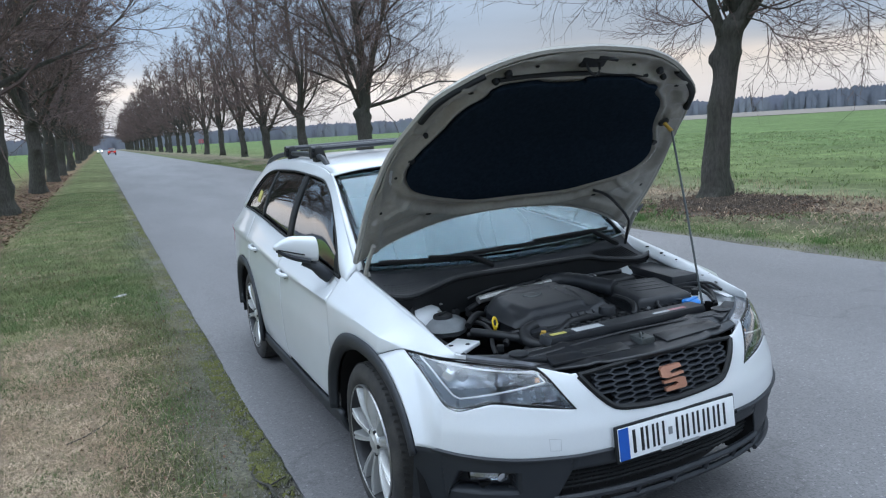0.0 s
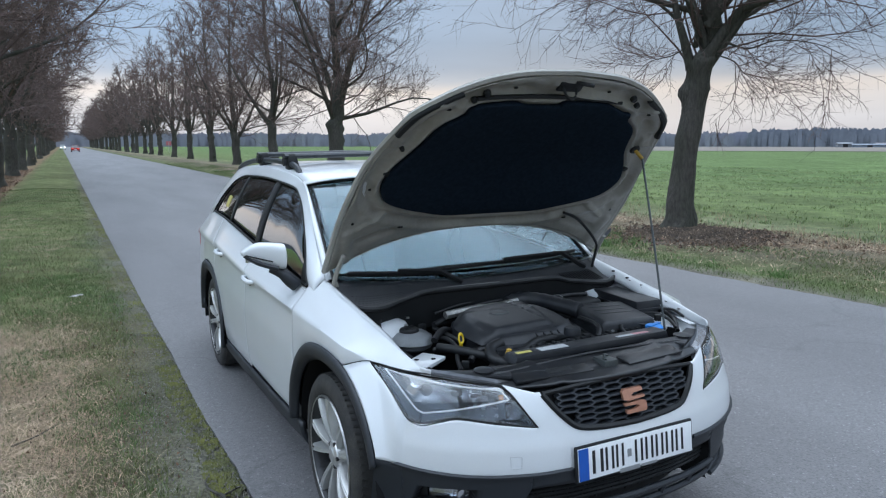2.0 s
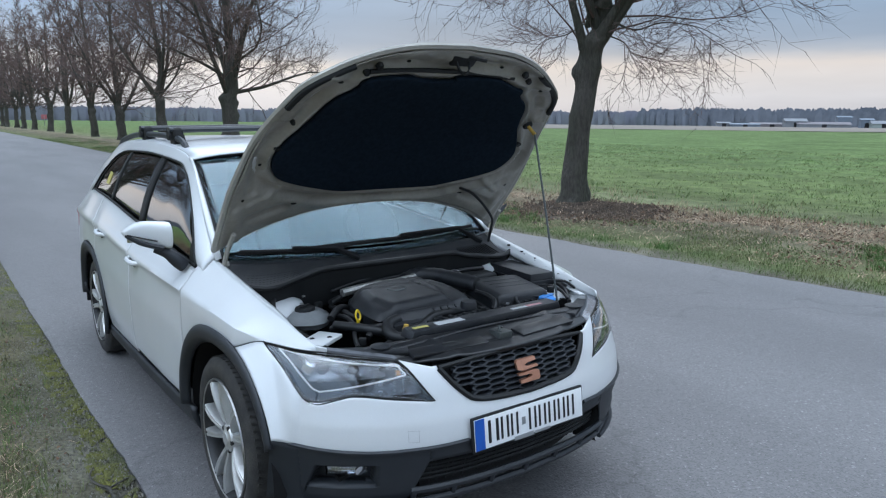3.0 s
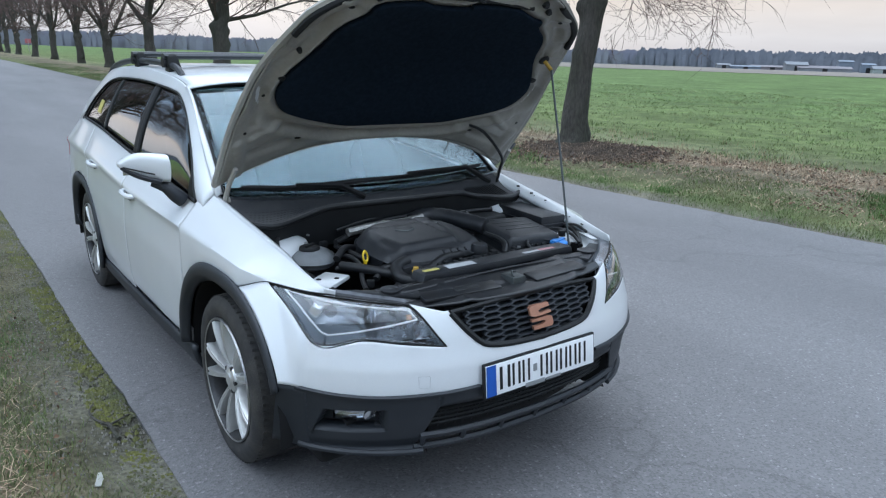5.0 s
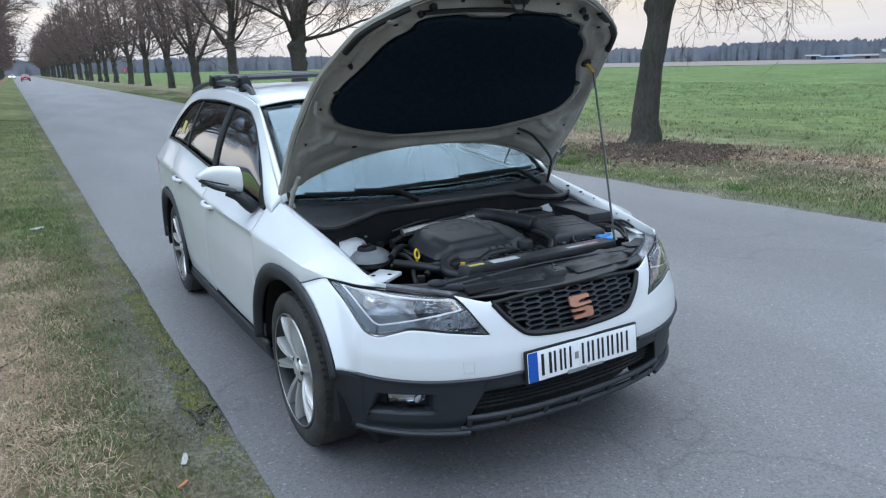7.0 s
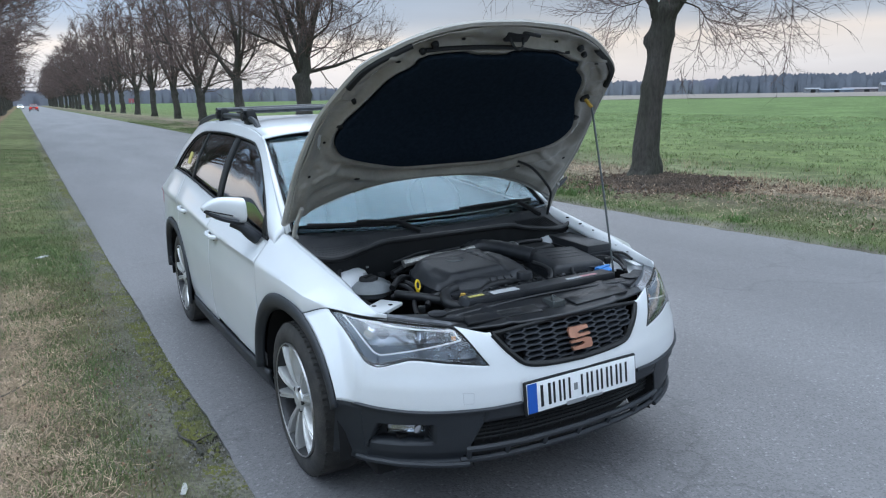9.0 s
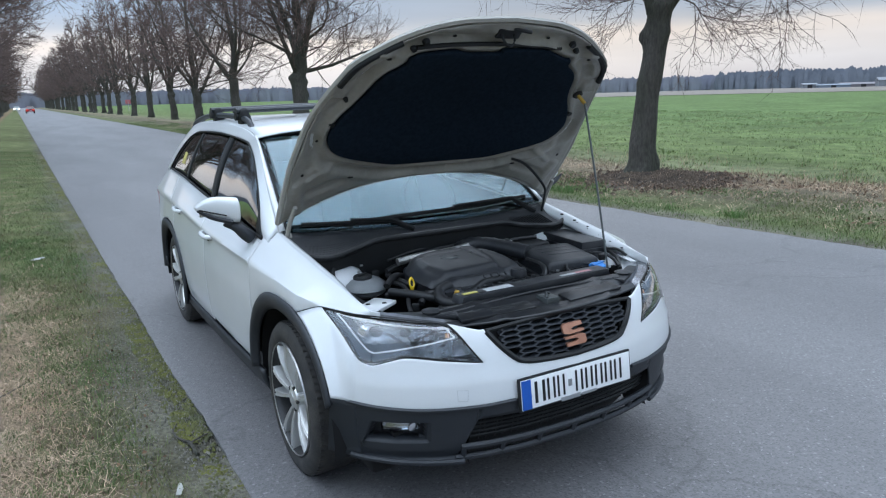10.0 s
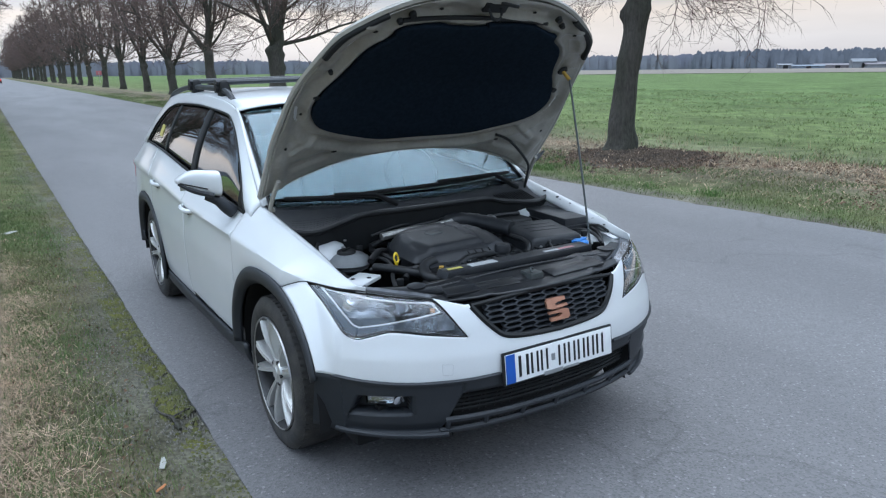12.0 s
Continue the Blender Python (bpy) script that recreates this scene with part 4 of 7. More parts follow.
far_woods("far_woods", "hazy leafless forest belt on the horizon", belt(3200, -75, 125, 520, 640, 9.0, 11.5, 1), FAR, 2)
far_woods("far_woods", "pines in front of the distant forest, haze mixed into their colour", belt(300, 52, 72, 500, 520, 9.5, 13, 3), FARDARK, 4)

# ---- the estate car: body surfaces (front towards -y, w: distance from the middle plane) ----
CX = 0.012
NOSE = [(0.0, -0.825), (0.2, -0.815), (0.36, -0.790), (0.50, -0.745), (0.62, -0.680), (0.715, -0.600), (0.785, -0.510), (0.825, -0.420)]
_len = [0.0]
for (w0, y0), (w1, y1) in zip(NOSE, NOSE[1:]):
    _len.append(_len[-1] + math.hypot(w1 - w0, y1 - y0))
NOSE_W = [(l / _len[-1], p[0]) for l, p in zip(_len, NOSE)]
NOSE_Y = [(l / _len[-1], p[1]) for l, p in zip(_len, NOSE)]
# the last stretch, drawn out round the corner to the end of the headlamp
NOSE_W[-1], NOSE_Y[-1] = (1.0, 0.846), (1.0, -0.338)
JOINT_Y = -0.19
PROUD = [(0.18, -0.15), (0.24, -0.10), (0.275, -0.034), (0.296, -0.004), (0.312, 0.002), (0.330, -0.022), (0.37, -0.004), (0.46, 0.012), (0.53, 0.02), (0.60, 0.012), (0.66, -0.008), (0.72, -0.030), (0.78, -0.062), (0.84, -0.12)]


def nose(t, z, off=0.0):
    """A place on the front: t from the middle (0) to the wheel arch (1), height z, off metres out."""
    t = min(1.0, max(-1.0, t))
    a = abs(t)
    w, y = curve(a, NOSE_W), curve(a, NOSE_Y)
    e = 0.01
    dw, dy = curve(min(1, a + e), NOSE_W) - curve(max(0, a - e), NOSE_W), curve(min(1, a + e), NOSE_Y) - curve(max(0, a - e), NOSE_Y)
    n = math.hypot(dw, dy)
    k = (curve(z, PROUD) * (1 - 0.35 * a ** 2)) + off
    w, y = w + k * dy / n, y - k * dw / n
    return Vector((math.copysign(max(0.0, w), t), y, z))


AXLE_F, AXLE_R, TYRE_R = (0.0, 0.357), (2.56, 0.318), 0.328
ARCH_F = (-0.035, 0.365)
WIDE = [(-0.60, 0.78), (-0.42, 0.828), (-0.1, 0.852), (0.4, 0.872), (1.0, 0.885), (1.8, 0.890), (2.6, 0.888), (3.05, 0.868), (3.35, 0.82), (3.5, 0.77)]
RAIL_Z = [(0.31, 1.0), (0.45, 1.10), (0.60, 1.215), (0.75, 1.315), (0.90, 1.378), (1.1, 1.420), (1.3, 1.440), (1.7, 1.455), (2.2, 1.450), (2.7, 1.415), (3.1, 1.345), (3.4, 1.24)]
RAIL_W = [(0.31, 0.735), (0.6, 0.70), (0.9, 0.645), (1.1, 0.625), (1.5, 0.62), (2.3, 0.615), (3.0, 0.585), (3.4, 0.55)]
GLASS_Z = [(0.40, 0.955), (0.50, 1.062), (0.62, 1.170), (0.76, 1.268), (0.90, 1.330), (1.05, 1.368), (1.3, 1.385), (1.7, 1.397), (2.2, 1.387), (2.45, 1.350), (2.60, 1.255), (2.70, 1.145), (2.76, 1.06)]


BELT = [(0.30, 0.949), (0.42, 0.958), (1.5, 1.038), (2.3, 1.094), (2.7, 1.105), (3.0, 1.065), (3.3, 0.99), (3.5, 0.945)]


def belt_z(y):
    return curve(y, BELT)


def sill_z(y):
    return 0.352 - 0.03 * (y - 0.4)


def arch(y, c, hw, h, n=2.3):
    d = abs(y - c[0]) / hw
    return c[1] + (h * (1 - d ** n) ** (1 / n) if d < 1 else 0.0)


SHOULDER = [(0.3, 0.874), (0.5, 0.876), (1.2, 0.884), (2.3, 0.925), (3.0, 0.930), (3.5, 0.88)]
SECTION = [(0.0, 0.030), (0.12, 0.013), (0.3, 0.004), (0.5, 0.001), (0.66, 0.008), (0.76, 0.012), (0.795, 0.002), (0.815, 0.006), (0.85, 0.022), (0.93, 0.054), (1.0, 0.085)]


def side(y, z, off=0.0):
    """w of the flank at (y, z): sill to belt, with the crease under the windows."""
    a, b, c = sill_z(y), belt_z(y), curve(y, SHOULDER)
    q = 0.80 * (z - a) / (c - a) if z < c else 0.80 + 0.20 * (z - c) / (b - c)
    return curve(y, WIDE) - curve(q, SECTION) + off


def cabin(y, z, off=0.0):
    """w of the glasshouse side between belt and roof rail."""
    b, t = belt_z(y), curve(y, RAIL_Z)
    q = min(1, max(0, (z - b) / max(0.05, t - b)))
    return lerp(side(y, b), curve(y, RAIL_W), q) + 0.022 * math.sin(math.pi * q) + off


def flank(sg, y0, y1, lo, hi, nu, nv, wfn, off=0.0):
    """A panel of the car's side from y0 to y1 between two height lines."""
    def fn(u, v):
        y = lerp(y0, y1, u)
        z = lerp(lo(y), hi(y), v)
        return (sg * wfn(y, z, off), y, z)
    return sheet(fn, nu, nv, flip=sg < 0)


def creased(sg, y0, y1, lo, hi, nu, nv):
    """A flank panel whose rows of faces run along the shoulder crease."""
    def fn(u, v):
        y = lerp(y0, y1, u)
        a, b, c = sill_z(y), belt_z(y), curve(y, SHOULDER)
        z = lerp(a, c, v / 0.8) if v < 0.8 else lerp(c, b, (v - 0.8) / 0.2)
        z = min(max(z, lo(y)), hi(y))
        return (sg * side(y, z), y, z)
    return sheet(fn, nu, nv, flip=sg < 0)


def nose_patch(sg, t0, t1, lo, hi, nu, nv, off=0.0):
    def fn(u, v):
        t = lerp(t0, t1, u)
        return nose(sg * t, lerp(lo(t), hi(t), v), off)
    return sheet(fn, nu, nv, flip=sg < 0)


car = thing("estate_car", "white estate car with black wheel-arch cladding, bonnet propped open", "car", at=(CX, 0, 0))

# ---- front bumper ----
EDGE = [(0.0, 0.540), (0.27, 0.534), (0.4, 0.530), (0.58, 0.530), (0.77, 0.537), (0.86, 0.543), (1.0, 0.548)]
LAMP_LOW = [(0.391, 0.675), (0.531, 0.692), (0.673, 0.706), (0.734, 0.693), (0.800, 0.678), (0.842, 0.686), (0.897, 0.732), (0.948, 0.782), (1.0, 0.824)]
LAMP_TOP = [(0.391, 0.675), (0.508, 0.803), (0.519, 0.807), (0.655, 0.822), (0.809, 0.832), (0.90, 0.833), (1.0, 0.830)]
GRILLE_LOW = [(0.0, 0.638), (0.10, 0.640), (0.19, 0.646), (0.245, 0.656), (0.30, 0.696), (0.37, 0.773)]
GRILLE_TOP = [(0.0, 0.792), (0.2, 0.788), (0.37, 0.776)]


_tip = [nose(t, curve(t, LAMP_TOP) - 0.001) for t in (0.79, 0.84, 0.89, 0.94, 1.0)]
FEND_Y0 = _tip[0].y
TIP_W = [(p.y, p.x) for p in _tip] + [(JOINT_Y, 0.848)]
TIP_Z = [(p.y, p.z + 0.002) for p in _tip] + [(JOINT_Y, 0.789)]


def bumper_low(t):
    return curve(t, EDGE)


CORNER = 0.86
SPLIT = 2 / 3


def strip_z(t, v):
    """Row heights of the skin beside the grille: lower two thirds under the lamp, the rest beside it."""
    lo_ = curve(t, EDGE)
    return lerp(lo_, 0.676, v / SPLIT) if v <= SPLIT else lerp(0.676, 0.779, (v - SPLIT) / (1 - SPLIT))


def middle(u, v):
    t = lerp(-0.37, 0.37, u)
    a = abs(t)
    k = min(1, max(0, (a - 0.22) / 0.15)) ** 2
    z = lerp(lerp(curve(a, EDGE), curve(a, GRILLE_LOW) - 0.003, v), strip_z(a, v), k)
    return nose(t, min(z, lerp(curve(a, GRILLE_LOW) - 0.003, 0.779, max(0, (k - 0.9) * 10))))


white = [sheet(middle, 60, 36)]
for sg in (-1, 1):
    def outer(u, v, sg=sg):
        t = lerp(0.391, CORNER, u)
        return nose(sg * t, lerp(curve(t, EDGE), curve(t, LAMP_LOW) + (0.001 if t < 0.395 else -0.002), v))
    white.append(sheet(lambda u, v: nose(sg * lerp(0.37, 0.391, u), strip_z(lerp(0.37, 0.391, u), v)), 2, 36, flip=sg < 0))
    white.append(sheet(outer, 44, 24, flip=sg < 0))
    white.append(nose_patch(sg, 0.391, 0.508, lambda t: lerp(0.676, 0.806, (t - 0.391) / 0.117), lambda t: lerp(0.779, 0.806, (t - 0.391) / 0.117), 10, 12))
wings, black_wings = [], []


def arch_front_y(z, hw=0.502, h=0.438):
    q = min(0.999, abs(z - ARCH_F[1]) / h)
    return ARCH_F[0] - hw * (1 - q ** 2.3) ** (1 / 2.3)


def hermite(a, b, m0, m1, t):
    return a * (2 * t ** 3 - 3 * t * t + 1) + m0 * (t ** 3 - 2 * t * t + t) + b * (3 * t * t - 2 * t ** 3) + m1 * (t ** 3 - t * t)


def wing_edge(v):
    """The skin's edge along the wheel arch."""
    z = lerp(0.556, 0.789, v)
    y = arch_front_y(z)
    return Vector((curve(y, [(-0.52, 0.843), (-0.4, 0.846), (-0.19, 0.848)]), y, z))


def wing_top(u):
    """Along the lamp's lower outer edge, then along the joint to the arch."""
    if u < 0.62:
        t = lerp(CORNER, 1.0, u / 0.62)
        return nose(t, curve(t, LAMP_LOW) - 0.002)
    y = lerp(_tip[-1].y, JOINT_Y, (u - 0.62) / 0.38)
    return Vector((curve(y, TIP_W), y, curve(y, TIP_Z) - 0.0025))


def wing_front(v):
    return nose(CORNER, lerp(curve(CORNER, EDGE), curve(CORNER, LAMP_LOW) - 0.002, v))


def round_corner(a, b, z, u):
    run = (b - a).length
    return hermite(a, b, (nose(CORNER, z) - nose(CORNER - 0.03, z)).normalized() * run, Vector((0.75, 0.65, 0)).normalized() * run, u)


for sg in (-1, 1):
    def wing(u, v, sg=sg):
        """Carries the skin from the front round to the arch, fitted between its four edges."""
        low_ = round_corner(wing_front(0), wing_edge(0), 0.545, u)
        p = low_ * (1 - v) + wing_top(u) * v + wing_front(v) * (1 - u) + wing_edge(v) * u
        p = p - (wing_front(0) * (1 - u) + wing_edge(0) * u) * (1 - v) - (wing_top(0) * (1 - u) + wing_top(1) * u) * v
        return Vector((sg * p.x, p.y, p.z))
    wings.append(sheet(wing, 26, 24, flip=sg < 0))
    part("panel_joint", tube([Vector((sg * (curve(y, TIP_W) + 0.0012), y, curve(y, TIP_Z) - 0.0005)) for y in np.linspace(_tip[-1].y, JOINT_Y - 0.005, 12)], 0.0016, 5), BLACK, car, "dark joint between bumper and fender")

    def bwing(u, v, sg=sg):
        """Black corner from the front face round to the wheel opening, then a flange turned in."""
        z0 = lerp(0.318, 0.543, v)
        b = Vector((lerp(0.838, 0.844, v), lerp(-0.425, -0.496, v), z0 + 0.012 * v))
        p = b.lerp(Vector((0.785, b.y + 0.012, z0)), (u - 0.8) / 0.2) if u > 0.8 else round_corner(nose(CORNER, z0), b, z0, u / 0.8)
        return Vector((sg * p.x, p.y, p.z))
    black_wings.append(sheet(bwing, 15, 10, flip=sg < 0))
skin = joined(*white, *wings)
bmesh.ops.remove_doubles(skin, verts=skin.verts, dist=0.0012)
bumper = part("front_bumper", skin, PAINT, car, "glossy white front bumper skin", smooth=80.0, solid=0.006)
for sg in (-1, 1):
    c = [(0.494, 0.593), (0.455, 0.590), (0.457, 0.553), (0.492, 0.555)]
    if sg < 0:
        ring = [nose(sg * a, b, 0.001) for a, b in c]
        part("tow_eye_cover", joined(*[tube([p, q], 0.0006, 4) for p, q in zip(ring, ring[1:] + ring[:1])]), LABELW, bumper, "square tow-eye cover joint")

# ---- black lower bumper with grille opening, fog lamp pockets and lip ----
OPEN_T, OPEN_B = 0.478, 0.372
low = [nose_patch(1, -0.42, 0.42, lambda t: OPEN_T, lambda t: bumper_low(abs(t)) - 0.003, 40, 4)]


def lip_z(t):
    return 0.312 + 0.015 * max(0, abs(t) - 0.5)


for sg in (-1, 1):
    o = [(0.42, OPEN_T), (0.42, 0.527), (CORNER, 0.543), (CORNER, 0.318), (0.50, 0.312), (0.50, OPEN_B - 0.052)]
    hole = [(0.593, 0.402), (0.593, 0.482), (0.800, 0.478), (0.846, 0.395)]

    def quad(a, b, c, d, n=10, m=6, sg=sg, o0=0.0, o1=0.0):
        def fn(u, v):
            p = (lerp(lerp(a[0], b[0], u), lerp(d[0], c[0], u), v), lerp(lerp(a[1], b[1], u), lerp(d[1], c[1], u), v))
            return nose(sg * p[0], p[1], lerp(o0, o1, v))
        return sheet(fn, n, m, flip=(sg < 0))
    i0, i1, i2, i3 = hole
    A, B, C, D, E, Fp = o
    low += [quad(i1, i2, C, B, 28, 16), quad(i2, i3, D, C, 20, 16), quad(i3, i0, E, D, 28, 16), quad(i0, i1, B, A, 14, 16), quad(E, i0, A, Fp, 16, 16)]
    # pocket walls and back
    back = [(0.62, 0.41), (0.62, 0.470), (0.79, 0.468), (0.825, 0.41)]
    for k in range(4):
        low.append(quad(back[k], back[(k + 1) % 4], hole[(k + 1) % 4], hole[k], 8, 2, o0=-0.05, o1=0.0))
    low.append(quad(back[0], back[3], back[2], back[1], 6, 4, o0=-0.05, o1=-0.05))
low_skin = joined(*low, *black_wings)
bmesh.ops.remove_doubles(low_skin, verts=low_skin.verts, dist=0.0008)
for sg in (-1, 1):
    part("bumper_seam", tube([nose(sg * lerp(0.28, 0.905, k / 40), curve(lerp(0.28, 0.905, k / 40), EDGE) - 0.003, 0.001) for k in range(41)], 0.0085, 6), CLAD, car, "black joint under the white skin")
lower = part("lower_bumper", low_skin, CLAD, car, "grained black plastic lower bumper", smooth=55.0, solid=0.006)
for sg in (-1, 1):
    part("splitter_lip", joined(tube([nose(sg * lerp(0.47, 0.90, k / 20), lip_z(lerp(0.47, 0.90, k / 20)) + 0.006, 0.004) for k in range(21)], 0.010, 6),
                                sheet(lambda u, v: nose(sg * lerp(0.47, 0.88, u), lip_z(lerp(0.47, 0.88, u)), -0.09 * v), 20, 2)), CLAD, lower)
    # near-black sheet added at the intake's end to close the view in
    part("intake_end_shade", sheet(lambda u, v: nose(sg * 0.452, lerp(0.30, 0.52, u), -0.004 - 0.10 * v), 6, 4), DARK, lower)
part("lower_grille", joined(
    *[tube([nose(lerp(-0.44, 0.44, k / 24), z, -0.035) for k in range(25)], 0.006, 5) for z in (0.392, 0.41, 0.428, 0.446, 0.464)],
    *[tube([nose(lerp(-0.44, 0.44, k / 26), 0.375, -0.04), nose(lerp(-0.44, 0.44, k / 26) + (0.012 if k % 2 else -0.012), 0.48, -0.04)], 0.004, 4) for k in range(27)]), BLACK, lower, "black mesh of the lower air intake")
# near-black sheet stands in for the shade behind the intake
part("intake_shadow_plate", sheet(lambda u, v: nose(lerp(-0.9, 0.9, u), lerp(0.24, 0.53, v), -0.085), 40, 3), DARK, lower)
# slotted lower blade: two rails and short webs
part("intake_blade", joined(tube([nose(lerp(-0.48, 0.48, k / 30), OPEN_B, 0.0) for k in range(31)], 0.012, 6), tube([nose(lerp(-0.50, 0.50, k / 30), OPEN_B - 0.046, 0.002) for k in range(31)], 0.012, 6),
                           *[tube([nose(t, OPEN_B, 0.0), nose(t, OPEN_B - 0.046, 0.0)], 0.011, 6) for t in (-0.47, -0.32, -0.16, 0.0, 0.16, 0.32, 0.47)]), CLAD, lower)
for sg in (-1, 1):
    fo = part("fog_lamp", nose_patch(sg, 0.63, 0.775, lambda t: lerp(0.444, 0.428, (t - 0.63) / 0.145), lambda t: lerp(0.478, 0.468, (t - 0.63) / 0.145), 8, 4, -0.028), LENS, lower, "clear rectangular fog lamp", solid=0.006)
    part("fog_reflector", nose_patch(sg, 0.64, 0.77, lambda t: 0.442, lambda t: 0.468, 6, 3, -0.04), CHROME, fo)
    p = nose(sg * 0.66, 0.456, -0.03)
    part("fog_bulb", turned(lathe([(0.0, 0.0), (0.016, 0.004), (0.017, 0.012), (0.0, 0.014)], 12), Matrix.Translation(p) @ Matrix.Rotation(radians(100), 4, "X")), CHROME, fo)

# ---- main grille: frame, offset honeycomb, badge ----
# backing sheet in near-black stands for the shade behind the bars
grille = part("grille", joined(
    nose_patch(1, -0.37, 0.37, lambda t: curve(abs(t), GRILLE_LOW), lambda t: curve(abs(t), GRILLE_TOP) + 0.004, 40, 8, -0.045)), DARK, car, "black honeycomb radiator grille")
ringp = [(t / 20 * 0.362, curve(abs(t / 20 * 0.362), GRILLE_LOW) + 0.006) for t in range(-20, 21)]
topp = [(t / 20 * 0.362, curve(abs(t / 20 * 0.362), GRILLE_TOP) - 0.004) for t in range(20, -21, -1)]
part("grille_frame", joined(tube([nose(a, b, -0.002) for a, b in ringp], 0.011, 6), tube([nose(a, b, -0.002) for a, b in topp], 0.008, 6)), BLACK, grille)
HEX_W, HEX_H, HEX_R = 0.088, 0.0185, 0.0025
bars = set()
for ci in range(-7, 8):
    for ri in range(-1, 10):
        ct, cz = ci * HEX_W * 0.75, 0.642 + HEX_H * (ri + (0.5 if ci % 2 else 0.0))
        ring_ = [(ct + HEX_W * k, cz + HEX_H * h) for k, h in ((-0.5, 0), (-0.27, 0.5), (0.27, 0.5), (0.5, 0), (0.27, -0.5), (-0.27, -0.5))]
        for p, q in zip(ring_, ring_[1:] + ring_[:1]):
            if all(abs(t) < 0.352 and curve(abs(t), GRILLE_LOW) + 0.004 < z < curve(abs(t), GRILLE_TOP) - 0.003 for t, z in (p, q)):
                bars.add(tuple(sorted(((round(p[0], 4), round(p[1], 4)), (round(q[0], 4), round(q[1], 4))))))
cell_bm = bmesh.new()
for (ta, za), (tb, zb) in sorted(bars):
    la, lz = (tb - ta) * 1.1, zb - za
    n_ = math.hypot(la, lz)
    nt_, nz_ = -lz / n_ * HEX_R / 1.1, la / n_ * HEX_R
    vs = [[cell_bm.verts.new(nose(t + sgn * nt_, z + sgn * nz_ * k, off)) for off, k in ((-0.004, 0.7), (-0.007, 1.0), (-0.030, 1.0))] for t, z in ((ta, za), (tb, zb)) for sgn in (1, -1)]
    for j in range(2):
        cell_bm.faces.new((vs[0][j], vs[2][j], vs[2][j + 1], vs[0][j + 1]))
        cell_bm.faces.new((vs[1][j], vs[1][j + 1], vs[3][j + 1], vs[3][j]))
    cell_bm.faces.new((vs[0][0], vs[1][0], vs[3][0], vs[2][0]))
bmesh.ops.recalc_face_normals(cell_bm, faces=cell_bm.faces)
part("grille_mesh", cell_bm, CLAD, grille, "satin black honeycomb bars", smooth=0)


def badge():
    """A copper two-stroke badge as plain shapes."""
    def place(a, b, c):
        return nose((a * 0.050), 0.715 + b * 0.038, 0.006 + c * 0.011)
    s1 = [(-1.0, 0.80), (-0.82, 1.0), (0.90, 1.0), (0.92, 0.70), (0.1, 0.66), (-0.28, 0.50), (-0.10, 0.34), (0.98, 0.34), (1.0, 0.14), (-0.55, 0.06), (-1.0, 0.20)]
    s2 = [(-x, -z) for x, z in s1]
    b = joined(prism(s1, 1.0, place), prism(s2, 1.0, place))
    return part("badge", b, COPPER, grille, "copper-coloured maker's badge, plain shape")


badge()

# ---- number plate, unreadable bars ----
PLATE = Matrix.Translation((0.0 - CX, -0.846, 0.548)) @ Matrix.Rotation(radians(83), 4, "X")
plate = part("number_plate", turned(box(-0.266, 0.266, -0.062, 0.062, -0.012, 0.0, 0.006), PLATE), BLACK, car, "number plate in a black holder, characters as plain bars")
part("plate_face", turned(box(-0.258, 0.258, -0.054, 0.054, 0.0, 0.003, 0.001), PLATE), PLATEW, plate, "white reflective face")
part("country_band", turned(box(-0.257, -0.216, -0.053, 0.053, 0.0032, 0.0045), PLATE), PLATEB, plate, "blue band")
xx = -0.200
for wdt, gap in ((0.046, 0.010), (0.036, 0.010), (0.034, 0.050), (0.036, 0.012), (0.036, 0.012), (0.036, 0.012), (0.036, 0.012), (0.036, 0.0)):
    part("character_bar", turned(joined(box(xx, xx + wdt * 0.26, -0.038, 0.040, 0.0032, 0.0044), box(xx + wdt * 0.74, xx + wdt, -0.038, 0.040, 0.0032, 0.0044)), PLATE), INK, plate)
    xx += wdt + gap
part("hologram_sticker", turned(box(-0.048, -0.030, -0.012, 0.014, 0.0032, 0.0042, 0.0004), PLATE), GREYTXT, plate, "small grey sticker")
part("holder_lettering", turned(joined(box(-0.085, 0.005, -0.0605, -0.046, 0.003, 0.006, 0.001), box(0.012, 0.085, -0.0585, -0.049, 0.003, 0.0055, 0.001)), PLATE), GREYTXT, plate, "raised grey lettering as bars")

# ---- fenders ----
FEND_W = [(-0.57, 0.672), (-0.3, 0.700), (0.0, 0.720), (0.29, 0.735), (0.41, 0.742)]
FEND_Z = [(-0.57, 0.838), (-0.4, 0.872), (-0.2, 0.915), (0.0, 0.950), (0.29, 0.998), (0.41, 1.025)]
FEND_LO_W = [(-0.57, 0.700), (-0.40, 0.785), (JOINT_Y, 0.848), (-0.1, 0.852), (0.395, 0.868)]


def fend_lo(y):
    if y < JOINT_Y:
        return curve(y, TIP_Z)
    return max(sill_z(y), arch(y, ARCH_F, 0.502, 0.438))


CREASE_W = [(-0.60, 0.66), (_tip[-1].y, _tip[-1].x - 0.004), (JOINT_Y, 0.842), (0.0, 0.852), (0.40, 0.868)]
CREASE_Z = [(-0.60, 0.838), (_tip[-1].y, _tip[-1].z + 0.004), (JOINT_Y, 0.858), (0.0, 0.866), (0.40, 0.876)]


